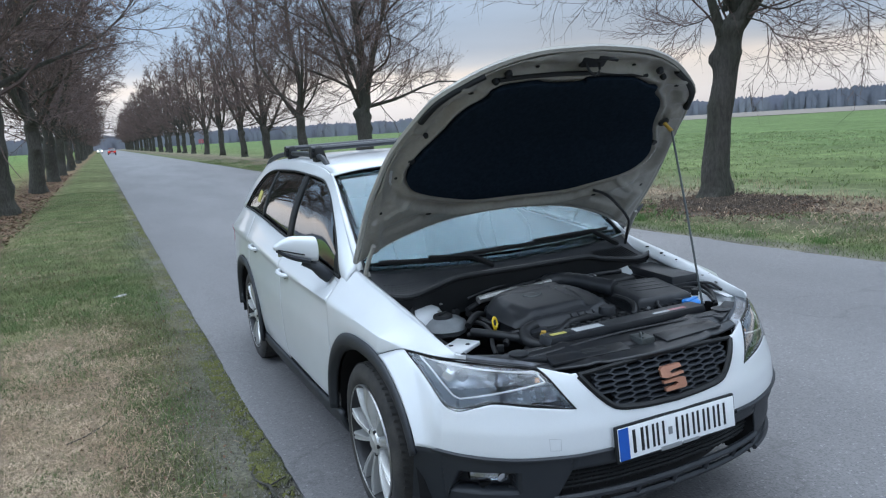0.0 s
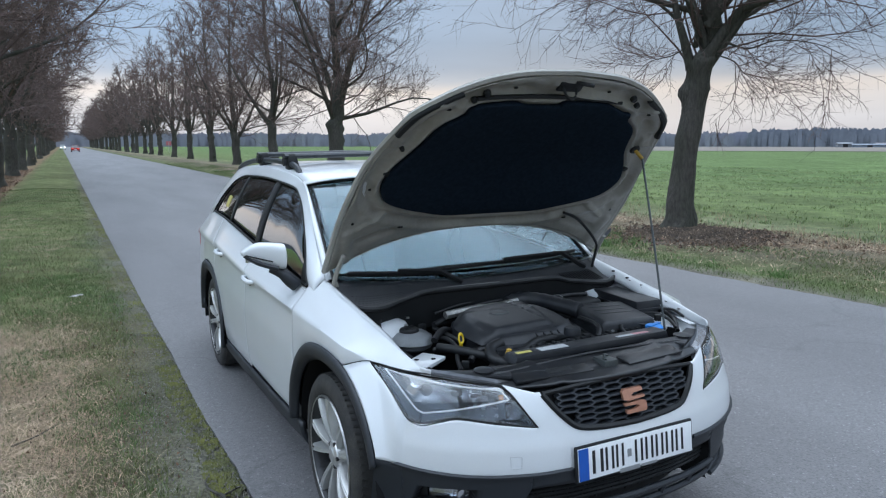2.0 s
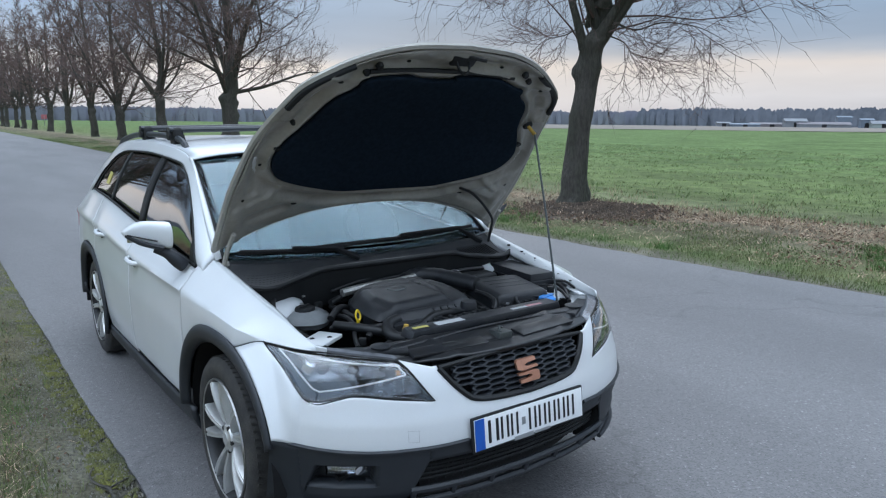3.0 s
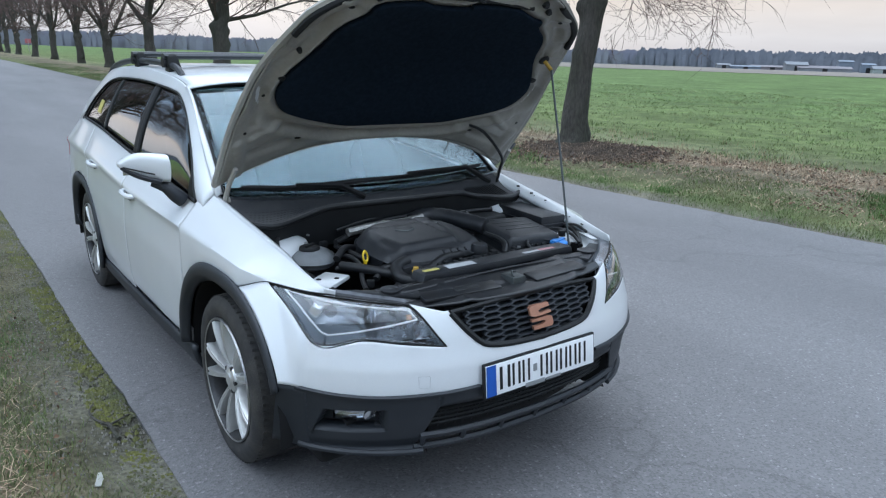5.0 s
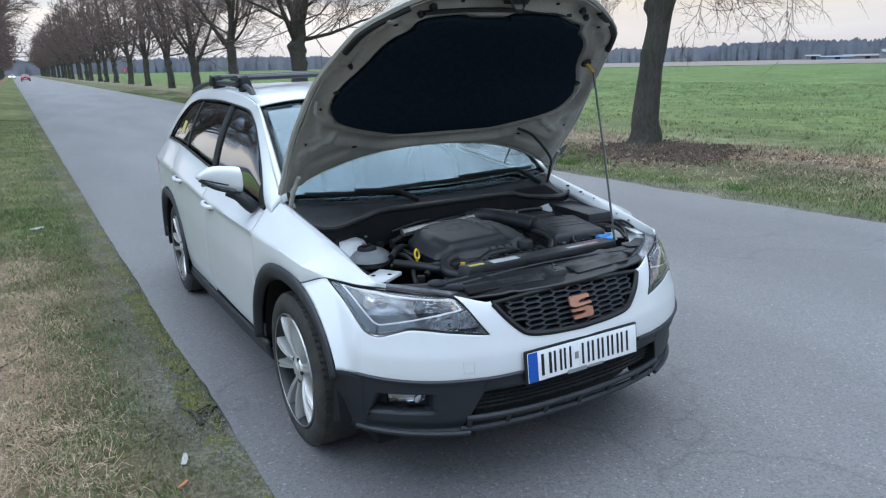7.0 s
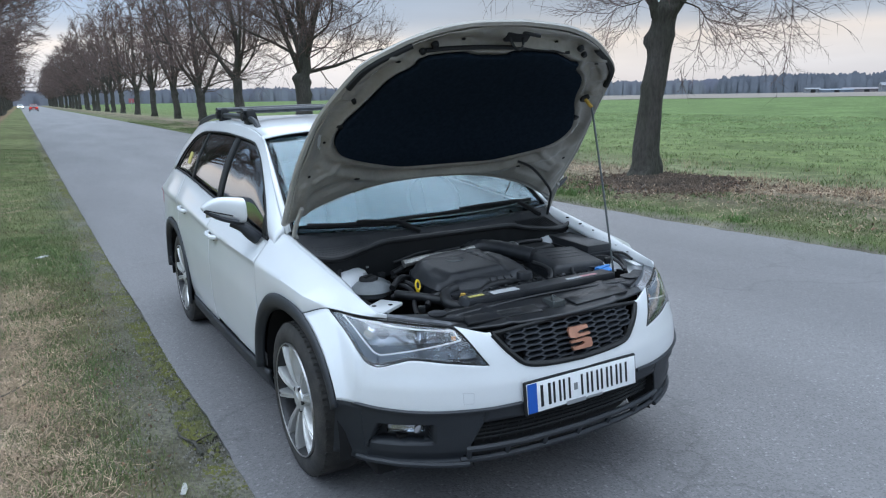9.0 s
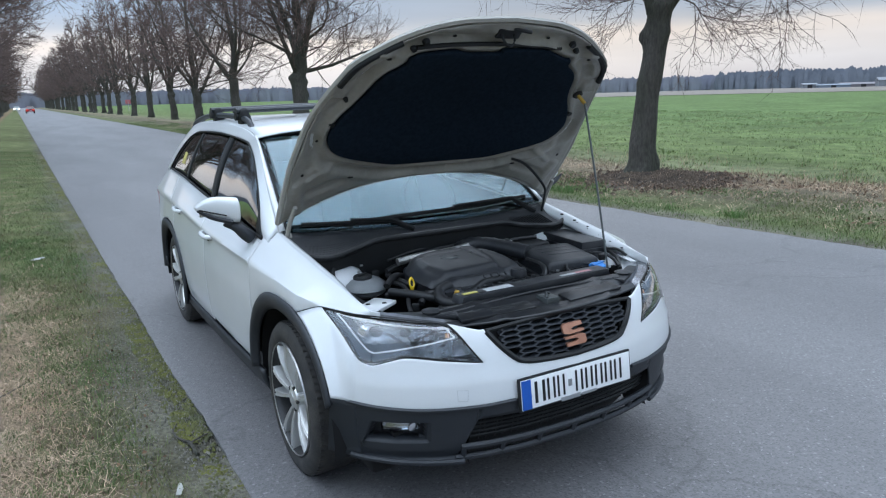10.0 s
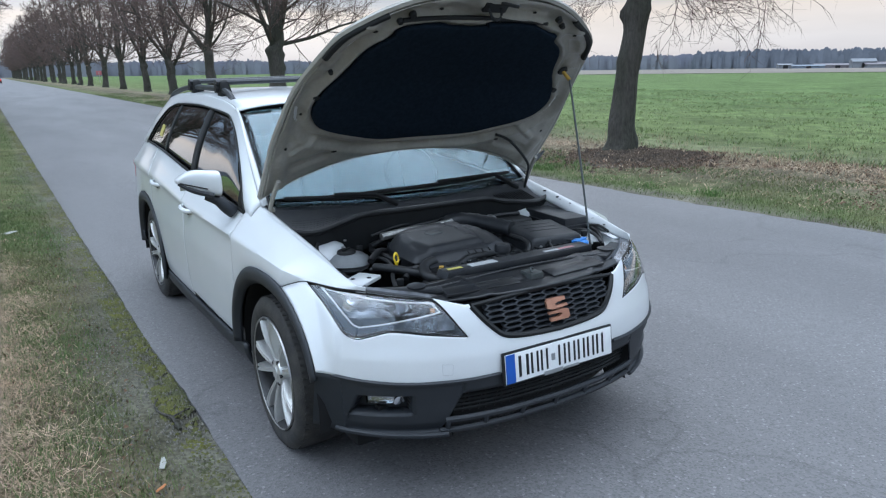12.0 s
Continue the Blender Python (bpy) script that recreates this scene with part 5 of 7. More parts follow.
def fender_pt(sg, y, v):
    """Arch edge up to a taut crease, then the flat top that slopes up to the bonnet gap."""
    p0 = (curve(y, FEND_LO_W) if y > JOINT_Y else curve(y, TIP_W), fend_lo(y))
    p3 = (curve(y, FEND_W), curve(y, FEND_Z))
    p3 = (min(p3[0], p0[0] - 0.004), max(p3[1], p0[1] + 0.003))
    pc = (min(curve(y, CREASE_W), p0[0]) if y < JOINT_Y else curve(y, CREASE_W), max(curve(y, CREASE_Z), p0[1] + 0.001))
    if y < _tip[-1].y:
        pc = (lerp(p0[0], p3[0], 0.1), lerp(p0[1], p3[1], 0.1))
    if v < 0.45:
        t = v / 0.45
        w, z = lerp(p0[0], pc[0], t) + 0.004 * math.sin(math.pi * t) * min(1, (pc[1] - p0[1]) / 0.1), lerp(p0[1], pc[1], t)
    else:
        t = (v - 0.45) / 0.55
        w, z = lerp(pc[0], p3[0], t) + 0.002 * math.sin(math.pi * t), lerp(pc[1], p3[1], t) + 0.005 * math.sin(math.pi * t) * min(1, (p3[1] - pc[1]) / 0.08)
    return (sg * w, y, z)


for sg in (-1, 1):
    part("front_fender", joined(sheet(lambda u, v: fender_pt(sg, lerp(FEND_Y0, 0.397, u), v), 64, 20, flip=sg < 0),
                                sheet(lambda u, v: tuple(Vector(fender_pt(sg, lerp(FEND_Y0, 0.397, u), 1.0)) + Vector((-sg * 0.05 * v * min(1, u * 3), 0, -0.03 * v ** 2 - 0.01 * v))), 40, 4, flip=sg < 0)), PAINT, car, solid=0.005)


# ---- doors and rear quarters ----
def door_lo(y):
    return max(sill_z(y) + 0.012, arch(y, AXLE_R, 0.50, 0.45))


def handle(sg, y, z, parent):
    h = smoothpath([(sg * (side(y, z) - 0.005), y - 0.085, z), (sg * (side(y, z) + 0.022), y - 0.06, z + 0.002), (sg * (side(y, z) + 0.030), y, z + 0.004), (sg * (side(y, z) + 0.022), y + 0.06, z + 0.006), (sg * (side(y, z) - 0.005), y + 0.085, z + 0.006)], 4)
    part("door_handle", tube(h, 0.013, 8), PAINT, parent, "white grip handle")
    part("handle_cup", turned(lathe([(0.0, -0.001), (0.03, 0.001), (0.036, 0.004), (0.038, 0.002)], 16, axis="x"), Matrix.Translation((sg * (side(y, z) - 0.001), y, z)) @ Matrix.Diagonal((sg, 1.5, 0.8, 1))), BLACK, parent)


for sg in (-1, 1):
    d1 = part("front_door", creased(sg, 0.405, 1.332, lambda y: max(sill_z(y) + 0.012, arch(y, ARCH_F, 0.485, 0.42)), belt_z, 60, 50), PAINT, car, "white front door", solid=0.006)
    handle(sg, 1.215, 0.862, d1)
    d2 = part("rear_door", creased(sg, 1.339, 2.30, door_lo, belt_z, 60, 50), PAINT, car, "white rear door", solid=0.006)
    handle(sg, 2.07, 0.892, d2)
    q = part("rear_quarter", creased(sg, 2.307, 3.5, lambda y: max(0.40, arch(y, AXLE_R, 0.50, 0.45)), belt_z, 60, 50), PAINT, car, "white rear quarter panel", solid=0.006)
    part("sill_cladding", flank(sg, 0.36, 2.12, lambda y: 0.235 - 0.02 * y, lambda y: sill_z(y) + 0.006, 40, 6, lambda y, z, off: side(y, sill_z(y)) + 0.012 - 0.05 * ((sill_z(y) - z) / 0.13) ** 2), CLAD, car, "black sill cladding", solid=0.02)
    part("rear_bumper_side", flank(sg, 2.95, 3.5, lambda y: 0.26, lambda y: 0.398, 12, 5, lambda y, z, off: side(y, 0.42) + 0.006 - 0.06 * ((0.4 - z) / 0.14) ** 2), CLAD, car, "black lower rear bumper", solid=0.01)

# ---- wheel-arch cladding ----
def arch_trim(sg, c, wfn, foot, foot2, wide=0.513):
    """A flared band round the wheel opening, from its front foot over the top to the rear foot."""
    def fn(u, v):
        a = math.pi * lerp(foot, 1 - foot2, u)
        hw, h = lerp(wide, 0.440, v), lerp(0.447, 0.370, v)
        ca, sa = math.cos(a), math.sin(a)
        n = 2 / 2.3
        y = c[0] - hw * math.copysign(abs(ca) ** n, ca)
        z = c[1] + h * math.copysign(abs(sa) ** n, sa) * (1 if sa > 0 else 1.6)
        w = wfn(y, z) + 0.012 * math.sin(math.pi * min(1, v * 1.25)) ** 0.6 - 0.022 * max(0, v - 0.75) * 4
        return (sg * w, y, z)
    return sheet(fn, 60, 8, flip=(sg > 0))


def front_arch_w(y, z):
    return curve(y, [(-0.62, 0.836), (-0.5, 0.846), (-0.42, 0.849), (-0.30, 0.852), (-0.1, 0.858), (0.42, 0.874)])


for sg in (-1, 1):
    part("arch_cladding", arch_trim(sg, ARCH_F, front_arch_w, 0.10, 0.0, 0.492), CLAD, car, "black front wheel-arch cladding", solid=0.014)
    part("arch_cladding", arch_trim(sg, AXLE_R, lambda y, z: curve(y, WIDE) + 0.001, -0.02, 0.0), CLAD, car, "black rear wheel-arch cladding", solid=0.014)
    for c in (ARCH_F, AXLE_R):
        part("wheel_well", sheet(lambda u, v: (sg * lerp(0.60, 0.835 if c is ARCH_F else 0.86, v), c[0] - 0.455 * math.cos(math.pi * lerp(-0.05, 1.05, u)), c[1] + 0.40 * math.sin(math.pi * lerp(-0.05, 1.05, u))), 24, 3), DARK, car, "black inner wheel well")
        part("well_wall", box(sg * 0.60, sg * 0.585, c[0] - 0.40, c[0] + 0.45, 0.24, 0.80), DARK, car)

# ---- cabin sides, pillars and glass ----
for sg in (-1, 1):
    part("roof_side_frame", flank(sg, 0.33, 3.42, lambda y: max(belt_z(y) + 0.002, curve(y, GLASS_Z)) if y < 2.77 else belt_z(y) + 0.002, lambda y: max(curve(y, RAIL_Z), belt_z(y) + 0.01), 90, 6, cabin), PAINT, car, "white pillar and roof side frame", solid=0.012)
    part("window_seal", joined(tube([(sg * (cabin(y, belt_z(y) + 0.006) + 0.001), y, belt_z(y) + 0.006) for y in np.arange(0.42, 2.77, 0.05)], 0.007, 6),
                               tube([(sg * (cabin(y, curve(y, GLASS_Z)) + 0.0), y, curve(y, GLASS_Z) - 0.004) for y in np.arange(0.42, 2.77, 0.03)], 0.0065, 6)), BLACK, car, "black rubber window seal")
    for n_, ya, yb in (("front_side_window", 0.455, 1.345), ("rear_side_window", 1.43, 2.10), ("quarter_window", 2.145, 2.735)):
        w_ = part(n_, flank(sg, ya, yb, lambda y: belt_z(y) + 0.004, lambda y: max(belt_z(y) + 0.008, curve(y, GLASS_Z)), 24, 10, cabin, -0.012), TINT, car, "dark tinted side glass", solid=0.004)
        if n_ == "quarter_window" and sg < 0:
            part("window_sticker", flank(sg, 2.32, 2.42, lambda y: belt_z(y) + 0.07, lambda y: belt_z(y) + 0.145, 3, 3, cabin, -0.009), LABELY, w_, "yellow sticker in the window")
    for ya, yb in ((1.345, 1.43), (2.10, 2.145)):
        part("window_pillar", flank(sg, ya, yb, lambda y: belt_z(y) + 0.002, lambda y: curve(y, GLASS_Z), 3, 10, cabin, -0.007), BLACK, car, "gloss black window pillar", solid=0.01)
    part("mirror_sail", flank(sg, 0.425, 0.53, lambda y: belt_z(y) + 0.004, lambda y: max(belt_z(y) + 0.01, curve(y, GLASS_Z)), 6, 5, cabin, -0.005), BLACK, car)

# ---- windscreen, roof ----
WS_LOW, WS_TOP = (0.716, 0.31, 1.005), (0.634, 0.955, 1.392)


def screen_pt(u, v, off=0.0):
    s = 2 * u - 1
    k = 1 - s * s
    x = lerp(WS_LOW[0], WS_TOP[0], v) * s
    y = lerp(WS_LOW[1] - 0.13 * k, WS_TOP[1] - 0.05 * k, v)
    z = lerp(WS_LOW[2] - 0.015 * k, WS_TOP[2] + 0.035 * k, v) + 0.03 * math.sin(math.pi * v)
    return Vector((x, y - off * 0.5, z + off))


part("windscreen", sheet(lambda u, v: screen_pt(u, v), 30, 16), GLASS, car, "clear windscreen", solid=0.005)
part("windscreen_band", joined(*[tube([screen_pt(u, k / 20, 0.003) for k in range(21)], 0.0045, 6) for u in (0.006, 0.994)], tube([screen_pt(k / 30, 0.99, 0.003) for k in range(31)], 0.004, 6)), BLACK, car, "black windscreen surround")
for sg in (-1, 1):
    def pillar(u, v, sg=sg):
        y = lerp(0.31, 0.955, u)
        q = Vector((sg * curve(y, RAIL_W), y, curve(y, RAIL_Z)))
        p = screen_pt(0.5 + 0.5 * sg, u, 0.004)
        return q.lerp(p, 0.93 * v) + Vector((0, -0.006 * math.sin(math.pi * v), 0.006 * math.sin(math.pi * v)))
    part("a_pillar", sheet(pillar, 24, 5, flip=sg > 0), PAINT, car, "white windscreen pillar", solid=0.006)
part("roof", sheet(lambda u, v: ((2 * u - 1) * curve(lerp(0.955, 3.38, v), RAIL_W), lerp(0.920 - 0.05 * (1 - (2 * u - 1) ** 2) * (1 - v), 3.38, v), curve(lerp(0.955, 3.38, v), RAIL_Z) + 0.038 * (1 - (2 * u - 1) ** 4) * (1 - 0.4 * v)), 24, 40), PAINT, car, "white roof", solid=0.006)
for sg in (-1, 1):
    # raised rail at the roof edge, dark
    rl = smoothpath([(sg * 0.585, 1.18, 1.425), (sg * 0.585, 1.30, 1.475), (sg * 0.583, 1.7, 1.492), (sg * 0.578, 2.3, 1.482), (sg * 0.565, 2.8, 1.435), (sg * 0.56, 2.95, 1.385)], 5)
    part("roof_rail", tube(rl, [0.024] + [0.017] * (len(rl) - 2) + [0.022], 8), CLAD, car, "dark roof rail")
for yb in (1.39, 2.04):
    zb = 1.525
    bar = part("roof_bar", tube([(lerp(-0.62, 0.62, k / 10), yb, zb + 0.012 - 0.012 * abs(k - 5) / 5) for k in range(11)], 0.016, 8), CLAD, car, "black load bar across the roof")
    for v_ in bar.data.vertices:
        v_.co.y = yb + (v_.co.y - yb) * 2.3
    for sg in (-1, 1):
        part("bar_foot", joined(turned(box(-0.035, 0.035, -0.05, 0.05, -0.085, 0.014, 0.018, 3, 0.25), Matrix.Translation((sg * 0.582, yb, zb)) @ Matrix.Rotation(radians(sg * 10), 4, "Y")),
                                turned(lathe([(0, -0.01), (0.026, -0.01), (0.026, 0.012), (0.02, 0.018), (0, 0.018)], 14, axis="x"), Matrix.Translation((sg * 0.615, yb, zb - 0.03)))), BLACK, bar, "clamp foot of the load bar")

# ---- tail: tailgate, rear bumper, lamps ----
part("tailgate", sheet(lambda u, v: ((2 * u - 1) * lerp(curve(3.5, WIDE) - 0.02, curve(3.38, RAIL_W), max(0, (v - 0.45) / 0.55)), lerp(3.5, 3.38, max(0, (v - 0.45) / 0.55)) + 0.09 * (1 - (2 * u - 1) ** 2), lerp(0.62, 1.25, v)), 20, 16, flip=True), PAINT, car, "white tailgate", solid=0.01)
part("rear_bumper", sheet(lambda u, v: ((2 * u - 1) * (curve(3.5, WIDE) - 0.005), 3.49 + 0.13 * (1 - (2 * u - 1) ** 4), lerp(0.27, 0.64, v)), 24, 8, flip=True), CLAD, car, "rear bumper", solid=0.01)
part("rear_window", sheet(lambda u, v: ((2 * u - 1) * lerp(0.60, 0.50, v), lerp(3.475, 3.40, v) + 0.09 * (1 - (2 * u - 1) ** 2) * lerp(1, 0.7, v), lerp(1.02, 1.22, v)), 12, 6, flip=True), TINT, car, "tinted rear window", solid=0.004)
for sg in (-1, 1):
    part("tail_lamp", flank(sg, 3.20, 3.505, lambda y: 0.80, lambda y: 0.925, 12, 6, side, 0.004), REDL, car, "red tail lamp", solid=0.02)

# ---- mirrors ----
MIRROR_TOP = [(0.855, 1.146), (0.875, 1.153), (0.96, 1.158), (1.0, 1.148), (1.045, 1.118)]
MIRROR_LOW = [(0.855, 1.040), (0.88, 1.040), (0.92, 1.050), (0.96, 1.062), (1.0, 1.080), (1.045, 1.106)]
for sg in (-1, 1):
    def mpt(u, v, sg=sg):
        """Wedge housing from the blunt inner end to the pointed tip."""
        x = lerp(0.855, 1.045, v)
        hi_, lo_ = curve(x, MIRROR_TOP), curve(x, MIRROR_LOW)
        close = min(1.0, v / 0.06, (1 - v) / 0.02) ** 0.5
        dep = lerp(0.062, 0.026, v) * close
        a = 2 * math.pi * u
        y = 0.515 + 0.30 * (x - 0.855) + dep * math.copysign(abs(math.cos(a)) ** 0.6, math.cos(a))
        z = (hi_ + lo_) / 2 + (hi_ - lo_) / 2 * close * math.copysign(abs(math.sin(a)) ** 0.6, math.sin(a))
        return (sg * x, y, z)
    mir = part("door_mirror", sheet(mpt, 32, 30, flip=sg > 0), PAINT, car, "white door mirror with a black foot")
    part("mirror_base", tube(smoothpath([(sg * 0.815, 0.50, 0.958), (sg * 0.845, 0.50, 0.985), (sg * 0.880, 0.505, 1.018), (sg * 0.93, 0.52, 1.040)], 4), [0.030, 0.030, 0.030, 0.030, 0.029, 0.028, 0.027, 0.025, 0.023, 0.021, 0.019, 0.017, 0.015], 10), CLAD, mir, "black mirror foot")
    part("mirror_underside", tube([Vector((sg * lerp(0.90, 1.042, k / 8), 0.478 + 0.038 * k / 8, curve(lerp(0.90, 1.042, k / 8), MIRROR_LOW) + 0.002)) for k in range(9)], [0.012] * 6 + [0.010, 0.008, 0.005], 6), CLAD, mir, "black lower shell")
    part("mirror_indicator", tube([Vector((sg * lerp(0.925, 1.035, k / 8), 0.470 + 0.040 * (k / 8), 1.080 + 0.030 * k / 8)) for k in range(9)], 0.0035, 6), BLACK, mir, "slim indicator strip")
    part("mirror_glass", turned(box(-0.075, 0.075, -0.002, 0.002, -0.034, 0.038, 0.001), Matrix.Translation((sg * 0.945, 0.590, 1.098))), CHROME, mir, "mirror glass")


# ---- wheels ----
def wheel(sg, c, x, turn=0.0):
    w = new("wheel")
    w.parent = car
    w.location = (sg * x, c[0], c[1])
    w.rotation_euler = (0, 0, radians(turn))
    w.scale = (sg, 1, 1)
    w["label"] = "silver ten-spoke alloy wheel with a black tyre"
    R_ = TYRE_R
    prof = [(0.228, -0.20), (0.246, -0.205), (0.283, -0.210), (0.308, -0.203), (0.322, -0.188), (R_ - 0.001, -0.165), (R_, -0.105), (R_ - 0.001, -0.047), (0.322, -0.022), (0.308, -0.008), (0.283, -0.001), (0.254, -0.003), (0.238, -0.014)]
    ty = part("tyre", lathe(prof, 72, axis="x"), RUBBER, w, "black low-profile tyre")
    groove = []
    for k in range(72):
        a = 2 * math.pi * k / 72
        for x0 in (-0.185, -0.04):
            groove.append(turned(box(-0.020, 0.020, -0.0045, 0.0045, -0.004, 0.0003), Matrix.Rotation(a, 4, "X") @ Matrix.Translation((x0, 0, R_ - 0.002)) @ Matrix.Rotation(0.3, 4, "Z")))
    part("tread", joined(*groove), RUBBER, w)["kind"] = "stuff"
    part("rim_barrel", lathe([(0.238, -0.012), (0.240, -0.006), (0.236, -0.002), (0.229, -0.008), (0.222, -0.03), (0.215, -0.16), (0.232, -0.20)], 60, axis="x"), ALLOYD, w, "inner rim, darkened as shade between the spokes")
    part("rim_lip", lathe([(0.2375, -0.014), (0.2415, -0.006), (0.2385, 0.000), (0.2345, -0.002), (0.2315, -0.012), (0.2325, -0.016)], 60, axis="x"), STEEL, w, "silver rim edge")
    part("brake_disc", lathe([(0.0, -0.118), (0.075, -0.118), (0.08, -0.10), (0.145, -0.10), (0.145, -0.122), (0.0, -0.122)], 40, axis="x"), ALLOYD, w, "brake disc, darkened as shade behind the spokes")
    for k in range(5):
        for dv in (-0.245, 0.245):
            bm = bmesh.new()
            rows_ = []
            for m in range(9):
                t = m / 8
                r = lerp(0.040, 0.234, t)
                aa = 2 * math.pi * k / 5 + dv * lerp(0.95, 1.0, t)
                hw = lerp(0.0085, 0.0175, t ** 1.2)
                xs = -0.030 + 0.014 * math.sin(math.pi * t * 0.85) + 0.018 * t
                cy, cz = r * math.cos(aa), r * math.sin(aa)
                py, pz = -math.sin(aa), math.cos(aa)
                row_ = []
                for q, dep in ((1.25, 0.048), (1.0, 0.007), (0.80, 0.0), (0.28, 0.0), (0.12, 0.005), (-0.12, 0.005), (-0.28, 0.0), (-0.80, 0.0), (-1.0, 0.007), (-1.25, 0.048)):
                    row_.append(bm.verts.new((xs - dep, cy + py * hw * q, cz + pz * hw * q)))
                rows_.append(row_)
            for ra, rb in zip(rows_, rows_[1:]):
                for j in range(9):
                    bm.faces.new((ra[j], rb[j], rb[j + 1], ra[j + 1]))
            bmesh.ops.recalc_face_normals(bm, faces=bm.faces)
            part("spoke", bm, ALLOY, w, smooth=25)
    part("wheel_hub", lathe([(0.0, -0.012), (0.026, -0.012), (0.030, -0.016), (0.050, -0.020), (0.058, -0.030), (0.058, -0.11), (0.0, -0.11)], 30, axis="x"), ALLOY, w, "hub with centre cap")
    for k in range(5):
        a = 2 * math.pi * (k + 0.5) / 5
        part("wheel_bolt", turned(lathe([(0.0, 0.003), (0.009, 0.003), (0.010, -0.01)], 6, axis="x"), Matrix.Translation((-0.021, 0.048 * math.cos(a), 0.048 * math.sin(a)))), ALLOYD, w)
    return w


wheel(-1, AXLE_F, 0.848, 0)
wheel(1, AXLE_F, 0.848, 0)
wheel(-1, AXLE_R, 0.862)
wheel(1, AXLE_R, 0.862)

# ---- headlamps ----
def lamp_lo(t):
    return curve(t, LAMP_LOW)


def lamp_hi(t):
    return curve(t, LAMP_TOP)


def loop_strip(sg, pts, rad, off, n=8):
    """A bar round a closed outline of (t, z) with straight sides."""
    out = []
    for (a, b), (c, d) in zip(pts, pts[1:] + pts[:1]):
        out.append(tube([nose(sg * lerp(a, c, k / n), lerp(b, d, k / n), off) for k in range(n + 1)], rad, 6))
    return joined(*out)


for sg in (-1, 1):
    lamp = part("headlamp", nose_patch(sg, 0.393, 0.998, lambda t: lamp_lo(t) + 0.002, lambda t: max(lamp_lo(t) + 0.003, lamp_hi(t) - 0.006), 50, 10, 0.001), LENS, car, "angular headlamp with a clear lens", solid=0.003)
    part("lamp_housing", nose_patch(sg, 0.395, 0.995, lambda t: lamp_lo(t), lambda t: max(lamp_lo(t) + 0.002, lamp_hi(t)), 40, 8, -0.045), LAMPBODY, lamp, "dark grey lamp housing")
    part("lamp_rim", joined(tube([nose(sg * lerp(0.393, 0.998, k / 50), lamp_lo(lerp(0.393, 0.998, k / 50)) + 0.001, -0.001) for k in range(51)], 0.0022, 5),
                            tube([nose(sg * lerp(0.393, 0.998, k / 50), lamp_hi(lerp(0.393, 0.998, k / 50)) - 0.002, 0.0) for k in range(51)], 0.0030, 6)), BLACK, lamp, "black lamp edge")
    part("lamp_wall", joined(sheet(lambda u, v: nose(sg * lerp(0.42, 0.985, u), lamp_hi(lerp(0.42, 0.985, u)) - 0.008, -0.004 - 0.044 * v), 24, 2),
                             sheet(lambda u, v: nose(sg * 0.965, lerp(lamp_lo(0.965) + 0.003, lamp_hi(0.965) - 0.006, u), -0.004 - 0.044 * v), 4, 2),
                             sheet(lambda u, v: nose(sg * lerp(0.42, 0.985, u), lamp_lo(lerp(0.42, 0.985, u)) + 0.004, -0.004 - 0.044 * v), 24, 2)), REFLECTOR, lamp, "satin side walls of the lamp")
    guide = [(0.968, 0.820), (0.515, 0.788), (0.487, 0.760), (0.794, 0.714), (0.822, 0.722)]
    part("light_guide", loop_strip(sg, guide, 0.0034, -0.010), DRL, lamp, "white daytime light guide")
    part("lamp_bezel", joined(nose_patch(sg, 0.50, 0.80, lambda t: lerp(0.700, 0.680, (t - 0.5) / 0.3) + 0.004, lambda t: lerp(0.758, 0.712, (t - 0.5) / 0.3), 16, 3, -0.014),
                              nose_patch(sg, 0.81, 0.96, lambda t: lamp_lo(t) + 0.004, lambda t: lerp(0.722, 0.815, (t - 0.82) / 0.15) - 0.006, 8, 3, -0.016)), BEZEL, lamp, "grey bezel")
    part("reflector_bowl", sheet(lambda u, v: nose(sg * lerp(0.56, 0.93, u), lerp(lerp(0.752, 0.730, u), lerp(0.790, 0.812, u), v), -0.034 - 0.016 * math.sin(math.pi * v) * (0.55 + 0.45 * math.cos(u * 19))), 40, 8, flip=sg < 0), REFLECTOR, lamp, "ribbed satin reflector")
    part("reflector_bowl", sheet(lambda u, v: nose(sg * lerp(0.43, 0.62, u), lerp(0.694, lerp(0.752, 0.735, u), v), -0.030 - 0.012 * math.sin(math.pi * v) * (0.5 + 0.5 * math.cos(u * 25))), 30, 6, flip=sg < 0), REFLECTOR, lamp, "ribbed satin reflector")
    # row of reflector cells inside the guide
    for k in range(7):
        t = lerp(0.60, 0.80, k / 6)
        z = lerp(0.766, 0.742, k / 6)
        p = nose(sg * t, z, -0.024)
        part("reflector_cell", turned(box(-0.011, 0.011, -0.006, 0.006, -0.006, 0.006, 0.003), Matrix.Translation(p) @ Matrix.Rotation(radians(sg * 35), 4, "Z") @ Matrix.Rotation(radians(18 * (-1) ** k), 4, "X")), REFLECTOR, lamp)
    for k in range(6):
        t = lerp(0.49, 0.58, (k % 3) / 2)
        z = 0.712 + 0.022 * (k // 3)
        p = nose(sg * t, z, -0.020)
        part("reflector_cell", turned(box(-0.009, 0.009, -0.006, 0.006, -0.007, 0.007, 0.003), Matrix.Translation(p) @ Matrix.Rotation(radians(sg * 30), 4, "Z") @ Matrix.Rotation(radians(22 * (-1) ** k), 4, "X")), REFLECTOR, lamp)
